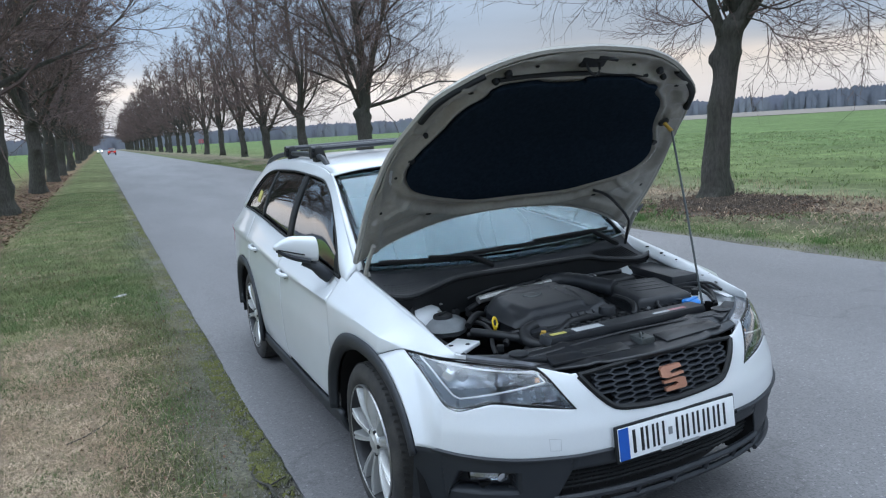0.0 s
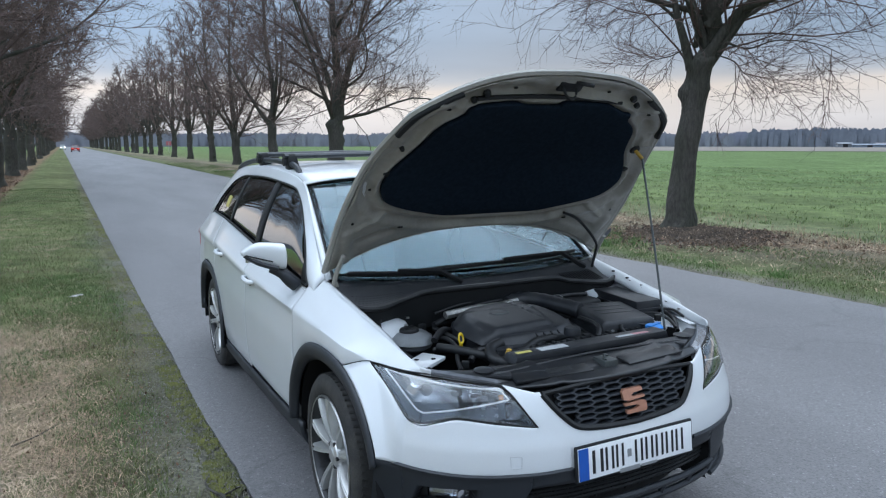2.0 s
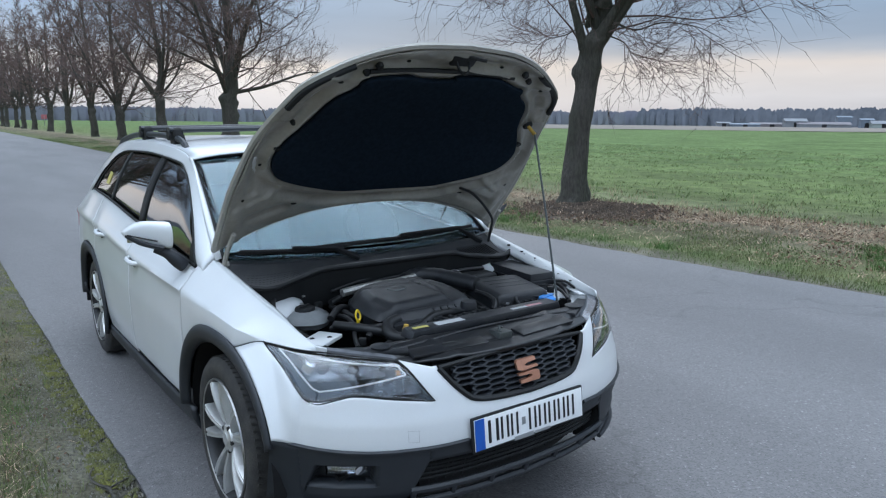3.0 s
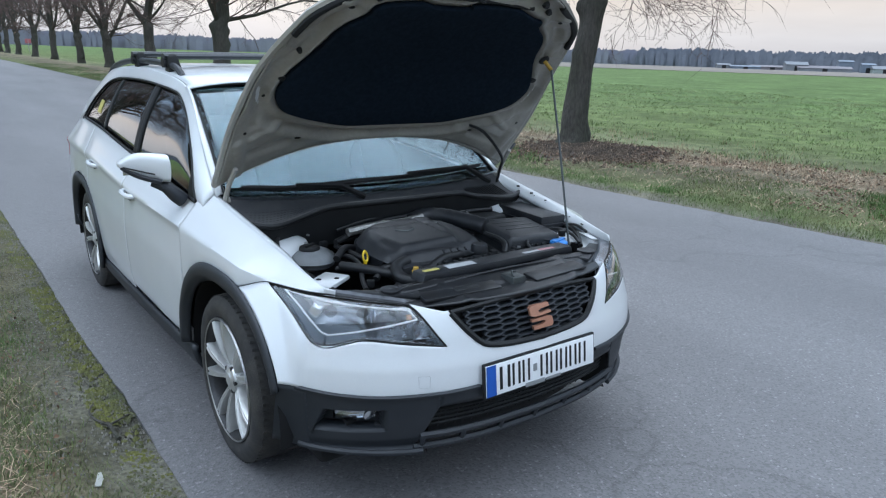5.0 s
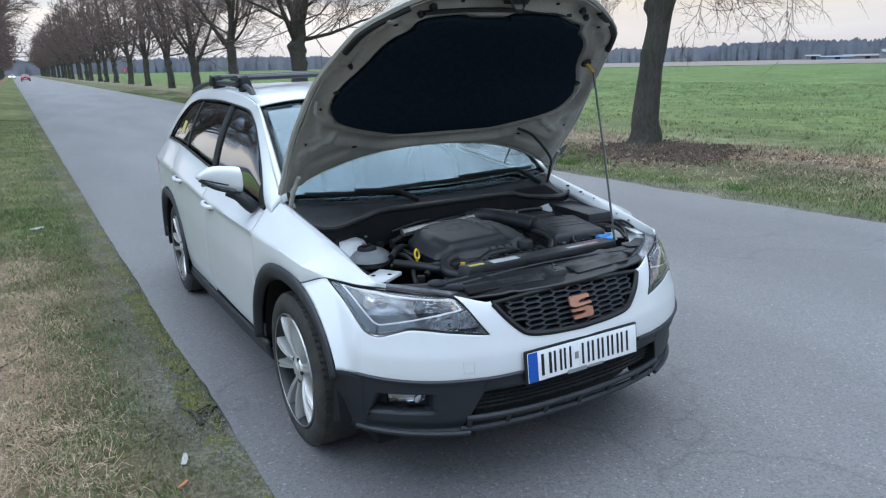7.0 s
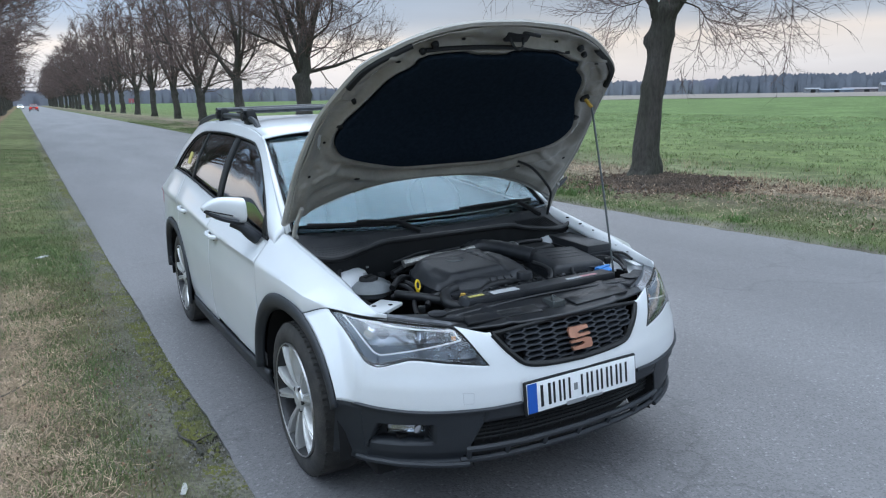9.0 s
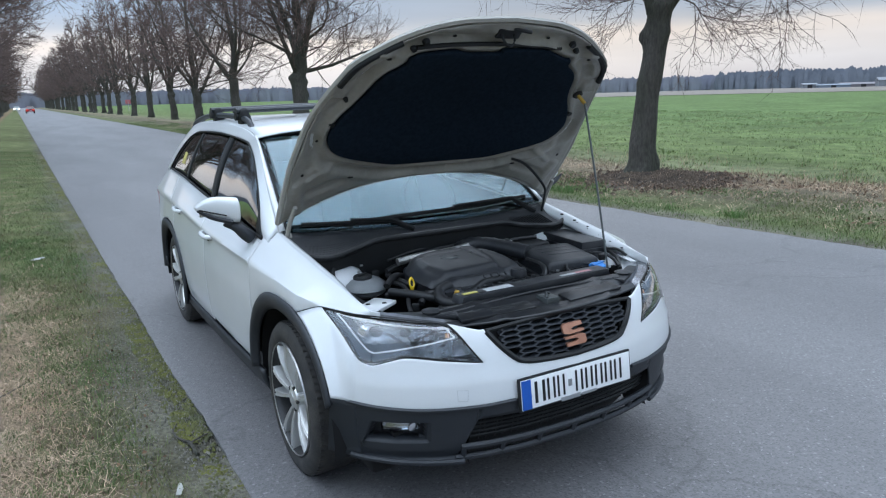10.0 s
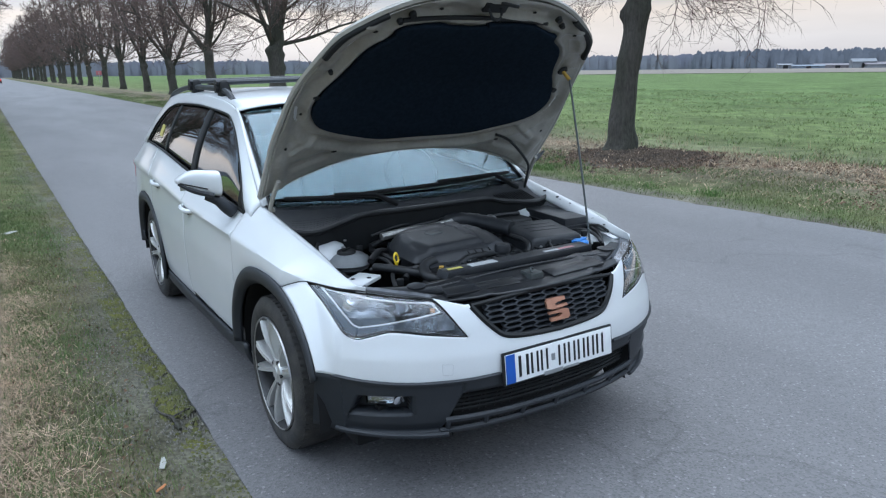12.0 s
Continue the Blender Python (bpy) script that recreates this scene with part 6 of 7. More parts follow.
    part("amber_corner", nose_patch(sg, 0.505, 0.522, lambda t: 0.760, lambda t: 0.774, 3, 3, -0.013), AMBER, lamp)
    part("projector", turned(lathe([(0.0, 0.02), (0.018, 0.016), (0.026, 0.004), (0.028, -0.01), (0.0, -0.012)], 18), Matrix.Translation(nose(sg * 0.86, 0.775, -0.03)) @ Matrix.Rotation(radians(90), 4, "X") @ Matrix.Rotation(radians(sg * 55), 4, "Y")), CHROME, lamp, "projector lens")
    # wing of the lamp carrier behind the lens, in the engine bay
    part("lamp_bracket", joined(turned(box(-0.125, 0.125, -0.026, 0.026, -0.008, 0.008, 0.006), Matrix.Translation((sg * 0.50, -0.565, 0.812)) @ Matrix.Rotation(radians(sg * 30), 4, "Z")),
                                turned(lathe([(0.0, 0.0), (0.032, 0.0), (0.036, 0.01), (0.026, 0.014), (0.0, 0.014)], 16), Matrix.Translation((sg * 0.47, -0.575, 0.818)))), COVER, lamp, "black lamp carrier")

# ---- bonnet, propped open ----
HINGE = Vector((0, 0.29, 1.02))
HOOD_A = radians(49)
HU, HN = Vector((0, -math.cos(HOOD_A), math.sin(HOOD_A))), Vector((0, -math.sin(HOOD_A), -math.cos(HOOD_A)))
HOOD_W = [(-0.05, 0.742), (0.2, 0.742), (0.34, 0.738), (0.46, 0.722), (0.58, 0.703), (0.70, 0.672), (0.82, 0.632), (0.89, 0.606), (1.1, 0.602)]
HOOD_FRONT = [(0.0, 1.113), (0.34, 1.098), (0.54, 1.068), (0.72, 1.018), (0.90, 0.945), (0.96, 0.915), (1.0, 0.885)]


def hood_crown(x, s):
    q = min(1.0, max(0.0, (s - 0.55) / 0.40))
    return 0.060 * abs(x / 0.7) ** 2.4 + 0.05 * max(0, (s - 0.80) / 0.3) ** 2 - 0.062 * (1 - q * q * (3 - 2 * q))


def hood_xs(u, v):
    a = abs(u)
    s = lerp(0.172 * (1 - a ** 2.4), curve(a, HOOD_FRONT), v)
    return u * curve(s, HOOD_W), s


def hood_pt(x, s, c):
    return HINGE + Vector((x, 0, 0)) + HU * s + HN * (c + hood_crown(x, s) - 0.045)


PAD_SIDE = [(0.12, 0.281), (0.26, 0.290), (0.38, 0.325), (0.48, 0.362), (0.560, 0.410), (0.600, 0.470), (0.606, 0.530), (0.575, 0.605), (0.535, 0.668), (0.505, 0.730), (0.478, 0.805), (0.448, 0.848), (0.408, 0.875), (0.386, 0.900), (0.382, 0.925)]
PAD_TOP = [(0.345, 0.930), (0.262, 0.961), (0.213, 0.971), (0.033, 0.969), (0.004, 0.948), (-0.142, 0.947), (-0.200, 0.960), (-0.345, 0.946)]
PAD = PAD_SIDE + PAD_TOP + [(-x, s) for x, s in PAD_SIDE[::-1]]
# pressed channels and pockets of the inner panel: ends, half-width, depth towards the engine
PRESSED = [((0.600, 0.800), (0.655, 0.640), 0.020, -0.012), ((0.520, 0.875), (0.575, 0.800), 0.018, -0.011), ((0.30, 1.040), (0.42, 0.985), 0.022, -0.010), ((0.10, 1.045), (0.21, 1.038), 0.024, -0.009),
           ((0.48, 0.205), (0.62, 0.165), 0.024, -0.013), ((0.655, 0.330), (0.665, 0.500), 0.022, -0.012), ((0.10, 0.215), (0.34, 0.225), 0.018, -0.008), ((0.660, 0.060), (0.690, 0.240), 0.020, 0.012),
           ((0.530, 0.330), (0.640, 0.255), 0.014, 0.010), ((0.430, 0.925), (0.520, 0.955), 0.012, 0.010), ((0.585, 0.720), (0.640, 0.735), 0.010, 0.009)]


def pad_gap(x, s):
    """Distance from the pad's edge; negative inside."""
    best, inside_ = 9.0, False
    for (x0, s0), (x1, s1) in zip(PAD, PAD[1:] + PAD[:1]):
        dx, ds = x1 - x0, s1 - s0
        k = min(1, max(0, ((x - x0) * dx + (s - s0) * ds) / (dx * dx + ds * ds)))
        best = min(best, math.hypot(x - x0 - k * dx, s - s0 - k * ds))
        if (s0 > s) != (s1 > s) and x < x0 + (s - s0) * dx / ds:
            inside_ = not inside_
    return -best if inside_ else best


def inner_relief(x, s):
    d = pad_gap(x, s)
    z = 0.017 * math.exp(-((d - 0.022) / 0.016) ** 2) - 0.010 * math.exp(-((d - 0.062) / 0.018) ** 2) + 0.010 * math.exp(-((d - 0.105) / 0.02) ** 2)
    a = abs(x)
    for (x0, s0), (x1, s1), w, h in PRESSED:
        dx, ds = x1 - x0, s1 - s0
        k = min(1, max(0, ((a - x0) * dx + (s - s0) * ds) / (dx * dx + ds * ds)))
        q = math.hypot(a - x0 - k * dx, s - s0 - k * ds) / w
        if q < 2.5:
            z += h / (1 + q ** 6)
    return z + 0.002 * noise.noise(Vector((x * 9, s * 9, 0)))


hood = part("bonnet", sheet(lambda a, b: hood_pt(*hood_xs(2 * a - 1, b), -0.012), 48, 36, flip=True), PAINT, car, "white bonnet propped open", solid=0.004)
part("inner_panel", sheet(lambda a, b: hood_pt(*hood_xs((2 * a - 1) * 0.988, lerp(0.012, 0.988, b)), 0.012 + inner_relief(*hood_xs((2 * a - 1) * 0.988, lerp(0.012, 0.988, b)))), 150, 110), SHADED_PAINT, hood, "inner panel, white paint shaded to beige-grey", solid=0.004)
edge = [hood_pt(*hood_xs(-1, k / 20), 0.0) for k in range(21)] + [hood_pt(*hood_xs(-1 + 2 * k / 40, 1), 0.0) for k in range(1, 41)] + [hood_pt(*hood_xs(1, 1 - k / 20), 0.0) for k in range(1, 21)]
part("bonnet_hem", joined(tube(edge, 0.013, 6), tube([hood_pt(*hood_xs(-1 + 2 * k / 40, 0), 0.0) for k in range(41)], 0.011, 6)), SHADED_PAINT, hood, "folded hem")
pad_c = smoothpath([(x, q, 0) for x, q in PAD + PAD[:1]], 3)
pad_out = [(p.x, p.y) for p in pad_c[:-1]]
PAD_MID = 0.61
# felt pad as a fan of rings, so that it follows the panel
bm = bmesh.new()
rings = []
for k, (f, c) in enumerate(((1.0, 0.016), (1.0, 0.030), (0.985, 0.038), (0.93, 0.041), (0.8, 0.040), (0.6, 0.037), (0.35, 0.037), (0.1, 0.037))):
    rings.append([bm.verts.new(hood_pt(x * f, PAD_MID + (s - PAD_MID) * f, c + 0.0025 * noise.noise(Vector((x * f * 7, s * f * 7, 2))))) for x, s in pad_out])
for a, b in zip(rings, rings[1:]):
    for k in range(len(a)):
        bm.faces.new((a[k], b[k], b[(k + 1) % len(a)], a[(k + 1) % len(a)]))
bm.faces.new(rings[-1])
bmesh.ops.recalc_face_normals(bm, faces=bm.faces)
part("insulation_pad", bm, PADM, hood, "black felt insulation pad")
part("front_stiffener", tube([hood_pt(lerp(-0.375, 0.30, k / 12), 0.978 + 0.014 * (1 - (abs(k - 6) / 6) ** 2), 0.022) for k in range(13)], 0.009, 6), BLACK, hood, "black front seal strip")
for sg in (-1, 1):
    part("corner_seal", tube([hood_pt(sg * p.x * 0.985, p.y - 0.006, 0.012) for p in smoothpath([(0.640, 0.800, 0), (0.607, 0.884, 0), (0.560, 0.933, 0), (0.500, 0.972, 0), (0.445, 1.005, 0)], 4)], 0.014, 8), BLACK, hood, "black corner seal")
    for x, s, r in ((0.345, 1.005, 0.014), (0.605, 0.575, 0.016), (0.582, 0.715, 0.009), (0.385, 0.972, 0.012)):
        part("rubber_buffer", turned(lathe([(0.0, 0.016), (r * 0.8, 0.016), (r, 0.010), (r * 1.1, 0.0), (0.0, 0.0)], 12), Matrix.Translation(hood_pt(sg * x, s, 0.014)) @ Matrix.Rotation(radians(139), 4, "X")), BLACK, hood)
    part("hinge_arm", joined(tube(smoothpath([(sg * 0.712, 0.30, 0.955), (sg * 0.715, 0.27, 1.0), (sg * 0.71, 0.235, 1.06), (sg * 0.70, 0.18, 1.13)], 3), 0.010, 6),
                             turned(lathe([(0, 0), (0.016, 0), (0.016, 0.012), (0, 0.012)], 10, axis="x"), Matrix.Translation((sg * 0.705, 0.29, 0.985)))), SHADED_PAINT, hood, "hinge arm")
part("latch_striker", joined(tube(smoothpath([hood_pt(-0.035, 1.055, 0.014), hood_pt(-0.03, 1.035, 0.055), hood_pt(0.0, 1.02, 0.07), hood_pt(0.02, 1.035, 0.05), hood_pt(0.025, 1.055, 0.014)], 4), 0.005, 6),
                             turned(box(-0.055, 0.055, -0.022, 0.022, 0.0, 0.014, 0.006), Matrix.Translation(hood_pt(0.0, 1.05, 0.012)) @ Matrix.Rotation(radians(139), 4, "X")),
                             tube([hood_pt(0.01, 1.075, 0.02), hood_pt(0.075, 1.082, 0.045)], 0.007, 6)), BLACK, hood, "latch striker with release tab")
part("washer_hose", tube(smoothpath([hood_pt(0.43, 0.262, 0.02), hood_pt(0.51, 0.245, 0.05), (0.595, 0.12, 1.115), (0.635, 0.17, 1.04), (0.645, 0.20, 0.97)], 5), 0.007, 6), HOSE, hood, "black washer hose")
prop_top = hood_pt(0.560, 0.712, 0.030)
foot = Vector((0.50, -0.455, 0.805))
bend = lerp(prop_top, foot, 0.055) + Vector((0.018, -0.02, 0.0))
part("prop_rod", tube([foot, lerp(foot, bend, 0.5) + Vector((0.004, 0, 0)), bend], 0.0048, 8), ROD, hood, "thin steel prop rod")
part("rod_grip", tube([bend, lerp(bend, prop_top, 0.6), prop_top], 0.0085, 8), OCHRE, hood, "yellow foam grip")
part("rod_socket", turned(lathe([(0.0, 0.010), (0.018, 0.010), (0.024, 0.004), (0.024, 0.0), (0.0, 0.0)], 14), Matrix.Translation(prop_top) @ Matrix.Rotation(radians(139), 4, "X")), BLACK, hood)

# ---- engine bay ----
# floor and firewall carry the bay's deep shade as their colour
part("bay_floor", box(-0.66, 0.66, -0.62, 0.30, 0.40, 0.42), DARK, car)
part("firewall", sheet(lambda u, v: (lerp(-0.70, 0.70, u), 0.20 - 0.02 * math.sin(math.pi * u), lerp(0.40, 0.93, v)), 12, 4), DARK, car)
for sg in (-1, 1):
    part("inner_wing", sheet(lambda u, v: (sg * lerp(0.60, 0.705, v ** 2), lerp(-0.52, 0.30, u), lerp(0.775, lerp(0.80, 0.95, u), v)), 16, 8, flip=sg > 0), PAINT if sg > 0 else PAINT, car, "white inner wing", solid=0.004)
    part("strut_tower", turned(lathe([(0.0, 0.03), (0.05, 0.034), (0.075, 0.03), (0.105, 0.012), (0.125, -0.03), (0.13, -0.06)], 28), Matrix.Translation((-0.555, 0.125, 0.828) if sg < 0 else (0.625, 0.10, 0.862)) @ Matrix.Diagonal((1.0, 0.9, 0.8, 1))), PAINT, car, "white strut tower")
    part("wing_ledge", joined(turned(box(-0.075, 0.075, -0.05, 0.05, -0.008, 0.008, 0.006), Matrix.Translation((sg * 0.565, -0.31, 0.795)) @ Matrix.Rotation(radians(sg * -35), 4, "Z"))), PAINT, car, "white ledge with bolt holes")
    for dx, dy in ((-0.03, 0.01), (0.03, -0.01)):
        part("ledge_hole", turned(lathe([(0.0, 0.0), (0.009, 0.0), (0.010, -0.002)], 12), Matrix.Translation((sg * 0.565 + dx, -0.31 + dy, 0.8045))), DARK, car)

# cowl under the windscreen with a perforated air inlet, and the long rubber seal
def cowl_pt(u, v, up_=0.0):
    x = lerp(-0.715, 0.715, u)
    k = 1 - (x / 0.715) ** 2
    yb, zb = 0.31 - 0.13 * k, 0.992 - 0.015 * k
    yf = curve(abs(x), [(0.0, 0.10), (0.25, 0.105), (0.36, 0.125), (0.43, 0.125), (0.61, 0.06), (0.715, 0.09)])
    zf = curve(abs(x), [(0.0, 0.952), (0.25, 0.952), (0.36, 0.944), (0.45, 0.922), (0.61, 0.912), (0.715, 0.93)])
    return Vector((x, lerp(yb, yf, v), lerp(zb, zf, v) - 0.015 * math.sin(math.pi * v) + up_))


cowl = part("cowl", sheet(cowl_pt, 60, 10), COWLM, car, "black plastic windscreen cowl", solid=0.004)
part("bay_seal", tube([cowl_pt(k / 60, 1.0, 0.006) for k in range(61)], 0.013, 8), HOSE, cowl, "rubber engine bay seal")
part("cowl_face", sheet(lambda u, v: cowl_pt(u, 1.0) + Vector((0, 0.02 * v, -0.16 * v)), 50, 4), BLACK, cowl)
for i in range(15):
    for j in range(6):
        u_, v_ = lerp(0.040, 0.205, (i + 0.5 * (j % 2)) / 15), lerp(0.40, 0.90, j / 6)
        p = cowl_pt(u_, v_, 0.003)
        part("inlet_hole", turned(lathe([(0.0, 0.001), (0.0052, 0.001), (0.006, 0.0)], 6), Matrix.Translation(p)), DARK, cowl)
for i in range(14):
    u_ = lerp(0.80, 0.95, i / 14)
    part("inlet_slat", tube([cowl_pt(u_, 0.3, 0.004), cowl_pt(u_ + 0.01, 0.8, 0.004)], 0.003, 4), BLACK, cowl)

# wipers
def on_screen(u, v):
    return screen_pt(u, v, 0.012)


w1 = part("wiper", tube([on_screen(lerp(0.05, 0.36, k / 10), 0.035 - 0.01 * k / 10) for k in range(11)], 0.011, 6), BLACK, car, "black windscreen wiper")
part("wiper_arm", tube([cowl_pt(0.40, 0.25, 0.012), on_screen(0.33, 0.02) + Vector((0, -0.015, 0.012)), on_screen(0.20, 0.035) + Vector((0, -0.006, 0.012))], [0.014, 0.012, 0.009], 6), BLACK, w1)
w2 = part("wiper", tube([on_screen(lerp(0.30, 0.93, k / 10), 0.045 + 0.02 * math.sin(2.6 * k / 10)) for k in range(11)], 0.010, 6), BLACK, car, "black windscreen wiper")
part("wiper_arm", tube([cowl_pt(0.93, 0.25, 0.012), on_screen(0.84, 0.05) + Vector((0, -0.015, 0.014)), on_screen(0.58, 0.065) + Vector((0, -0.006, 0.012))], [0.014, 0.012, 0.009], 6), BLACK, w2)

# slam panel over the radiator, lock carrier
slam = part("slam_panel", sheet(lambda u, v: (lerp(-0.50, 0.50, u) * lerp(0.92, 1.08, v), lerp(-0.765 + 0.10 * (2 * u - 1) ** 2, -0.575, v), 0.798 + 0.030 * v - 0.012 * (2 * u - 1) ** 2 + 0.006 * math.sin(9 * u) * v - 0.006 * math.exp(-((v - 0.45) / 0.06) ** 2) + 0.005 * math.exp(-((abs(2 * u - 1) - 0.55) / 0.04) ** 2)), 80, 16), SLAM, car, "black plastic slam panel", solid=0.01)
for x in (-0.22, 0.17):
    part("slam_recess", turned(box(-0.05, 0.05, -0.014, 0.014, -0.004, 0.0015, 0.002), Matrix.Translation((x, -0.665, 0.814)) @ Matrix.Rotation(radians(8), 4, "X")), BLACK, slam)
for x, y, w_, d_, turn_ in ((0.20, -0.672, 0.145, 0.034, 5), (-0.25, -0.668, 0.155, 0.030, -4), (0.36, -0.60, 0.06, 0.022, 12), (-0.40, -0.585, 0.05, 0.022, -18)):
    part("slam_tray", turned(box(-w_, w_, -d_, d_, -0.006, 0.0045, 0.004), Matrix.Translation((x, y, 0.8125 - 0.05 * x * x)) @ Matrix.Rotation(radians(turn_), 4, "Z") @ Matrix.Rotation(radians(8), 4, "X")), SLAM, slam, "raised glossy plate")
part("slam_rib", tube([(lerp(-0.46, 0.46, k / 20), -0.600 - 0.010 * math.cos(k * 0.3), 0.826 - 0.010 * (k / 10 - 1) ** 2) for k in range(21)], 0.005, 6), SLAM, slam)
part("bonnet_lock", joined(turned(box(-0.03, 0.03, -0.035, 0.035, -0.015, 0.02, 0.006), Matrix.Translation((-0.01, -0.665, 0.808))), tube([(-0.03, -0.69, 0.828), (-0.01, -0.655, 0.838), (0.015, -0.645, 0.828)], 0.005, 6)), ROD, slam, "bonnet lock")
carrier = part("lock_carrier", turned(box(-0.33, 0.43, -0.040, 0.036, -0.02, 0.010, 0.006, 2, 0.03), Matrix.Translation((0.0, -0.510, 0.834)) @ Matrix.Rotation(radians(1), 4, "Z")), COVER, car, "black lock carrier")
part("carrier_label", box(-0.20, -0.075, -0.538, -0.500, 0.8447, 0.846), LABELW, carrier, "grey-white label")
part("carrier_label", box(-0.30, -0.235, -0.528, -0.508, 0.8447, 0.846), LABELY, carrier, "yellowish label")
part("carrier_label", box(0.17, 0.33, -0.532, -0.514, 0.8447, 0.846), LABELW, carrier, "white label with red end")
part("label_red", box(0.25, 0.332, -0.5325, -0.5135, 0.8462, 0.8470), LABELR, carrier)

# engine cover
COVER_M = Matrix.Translation((-0.075, -0.165, 0.826)) @ Matrix.Rotation(radians(4), 4, "Z") @ Matrix.Rotation(radians(4), 4, "X")


def cover_z(x, y):
    """Moulded top: rounded rim, raised middle that swells to the back, two flowing ridges."""
    r = (abs((x - 0.10 * y) / 0.255) ** 3.2 + abs(y / 0.205) ** 3.2) ** (1 / 3.2)
    z = 0.040 - 0.10 * max(0, r - 0.80) ** 1.5 * 4.0
    q = 1 / (1 + math.exp((abs(x + 0.02 - 0.15 * (y - 0.05)) - 0.17 + 0.25 * max(0, -y)) * 190))
    z += 0.020 * q * (1 / (1 + math.exp(-(y + 0.12) * 170)))
    z += 0.007 * math.exp(-((abs(x) - 0.215 + 0.2 * y) / 0.014) ** 2) - 0.006 * math.exp(-((y + 0.155 + 0.12 * x) / 0.012) ** 2)
    z -= 0.007 * math.exp(-((x - 0.09) / 0.006) ** 2) * q + 0.004 * math.exp(-((y - 0.11) / 0.006) ** 2) * q
    return z


def cover_pt(u, v):
    a, b = 2 * u - 1, 2 * v - 1
    k = max(abs(a), abs(b))
    n = (abs(a) ** 3.2 + abs(b) ** 3.2) ** (1 / 3.2)
    f = k / n if n > 0 else 0
    x, y = 0.255 * a * f + 0.10 * 0.205 * b * f, 0.205 * b * f
    return COVER_M @ Vector((x, y, cover_z(x, y)))


eng = part("engine_cover", joined(sheet(cover_pt, 52, 46), turned(box(-0.22, 0.22, -0.17, 0.18, -0.08, 0.012, 0.02, 3, 0.05), COVER_M), turned(box(-0.24, 0.0, -0.215, -0.15, -0.03, 0.012, 0.014, 2), COVER_M)), COVER, car, "moulded black engine cover with oval emblem")
part("cover_oval", turned(lathe([(0.030, 0.001), (0.034, 0.005), (0.038, 0.001)], 24), Matrix.Translation((-0.125, -0.125, 0.887)) @ Matrix.Diagonal((1.25, 0.8, 1, 1))), ROD, eng, "oval ring emblem")
part("cover_lettering", turned(joined(box(0.0, 0.03, -0.008, 0.008, 0, 0.003), box(0.036, 0.066, -0.008, 0.008, 0, 0.003), box(0.072, 0.09, -0.008, 0.008, 0, 0.003)), Matrix.Translation((-0.02, -0.09, 0.8875)) @ Matrix.Rotation(radians(5), 4, "X")), ROD, eng, "grey lettering as bars")
for k in range(5):
    part("cover_rib", tube([(-0.10 + 0.035 * k, -0.372, 0.846), (-0.095 + 0.035 * k, -0.355, 0.852)], 0.004, 5), COVER, eng)
part("oil_filler", turned(lathe([(0, 0.03), (0.03, 0.03), (0.034, 0.02), (0.034, 0.0), (0, 0)], 18), Matrix.Translation((0.06, -0.385, 0.835))), COVER, eng)
# intake pipe, air box, battery cover
part("intake_pipe", tube(smoothpath([(0.04, 0.06, 0.865), (0.12, 0.07, 0.878), (0.19, 0.02, 0.876), (0.24, -0.07, 0.868), (0.28, -0.16, 0.858)], 5), [0.036 + 0.003 * (k % 2) for k in range(21)], 14), COVER, car, "ribbed black intake pipe")
part("pipe_clamp", turned(lathe([(0.034, -0.008), (0.037, -0.006), (0.037, 0.006), (0.034, 0.008)], 18), Matrix.Translation((0.245, -0.04, 0.874)) @ Matrix.Rotation(radians(60), 4, "X") @ Matrix.Rotation(radians(-30), 4, "Y")), STEEL, car, "steel hose clamp")
air = part("air_filter_box", turned(joined(box(-0.145, 0.145, -0.145, 0.15, -0.05, 0.035, 0.02, 3, 0.12), box(-0.155, 0.155, -0.155, 0.155, -0.07, -0.035, 0.008)), Matrix.Translation((0.385, -0.255, 0.832)) @ Matrix.Rotation(radians(-8), 4, "Z") @ Matrix.Rotation(radians(4), 4, "X")), COVER, car, "black air filter box with ribs")
for k in range(4):
    part("box_rib", turned(box(-0.085, 0.085, -0.009, 0.009, 0, 0.007, 0.003), Matrix.Translation((0.39, -0.14 - 0.045 * k, 0.869 - 0.003 * k)) @ Matrix.Rotation(radians(-8), 4, "Z")), COVER, air)
for k in range(9):
    part("box_clip", turned(box(-0.007, 0.007, -0.008, 0.008, -0.022, 0.012, 0.002), Matrix.Translation((0.25 + 0.030 * k, -0.378 - 0.0035 * k, 0.812))), BLACK, air)
part("battery_cover", turned(joined(box(-0.075, 0.075, -0.17, 0.17, -0.09, 0.03, 0.012, 2, 0.04), box(-0.08, 0.08, -0.175, 0.175, -0.02, -0.005, 0.004)), Matrix.Translation((0.61, -0.095, 0.862)) @ Matrix.Rotation(radians(-4), 4, "Z")), COVER, car, "black battery cover")
part("scuttle_duct", turned(box(-0.14, 0.14, -0.09, 0.09, -0.06, 0.03, 0.02, 3, 0.1), Matrix.Translation((0.40, 0.06, 0.83))), BLACK, car, "black duct behind the engine")
part("washer_cap", joined(turned(lathe([(0.0, 0.015), (0.030, 0.014), (0.038, 0.007), (0.038, 0.0), (0.0, 0.0)], 20), Matrix.Translation((0.455, -0.435, 0.824))), turned(box(-0.045, 0.045, -0.010, 0.010, 0, 0.007, 0.003), Matrix.Translation((0.455, -0.435, 0.836)) @ Matrix.Rotation(0.3, 4, "Z"))), BLUECAP, car, "blue washer fluid cap")
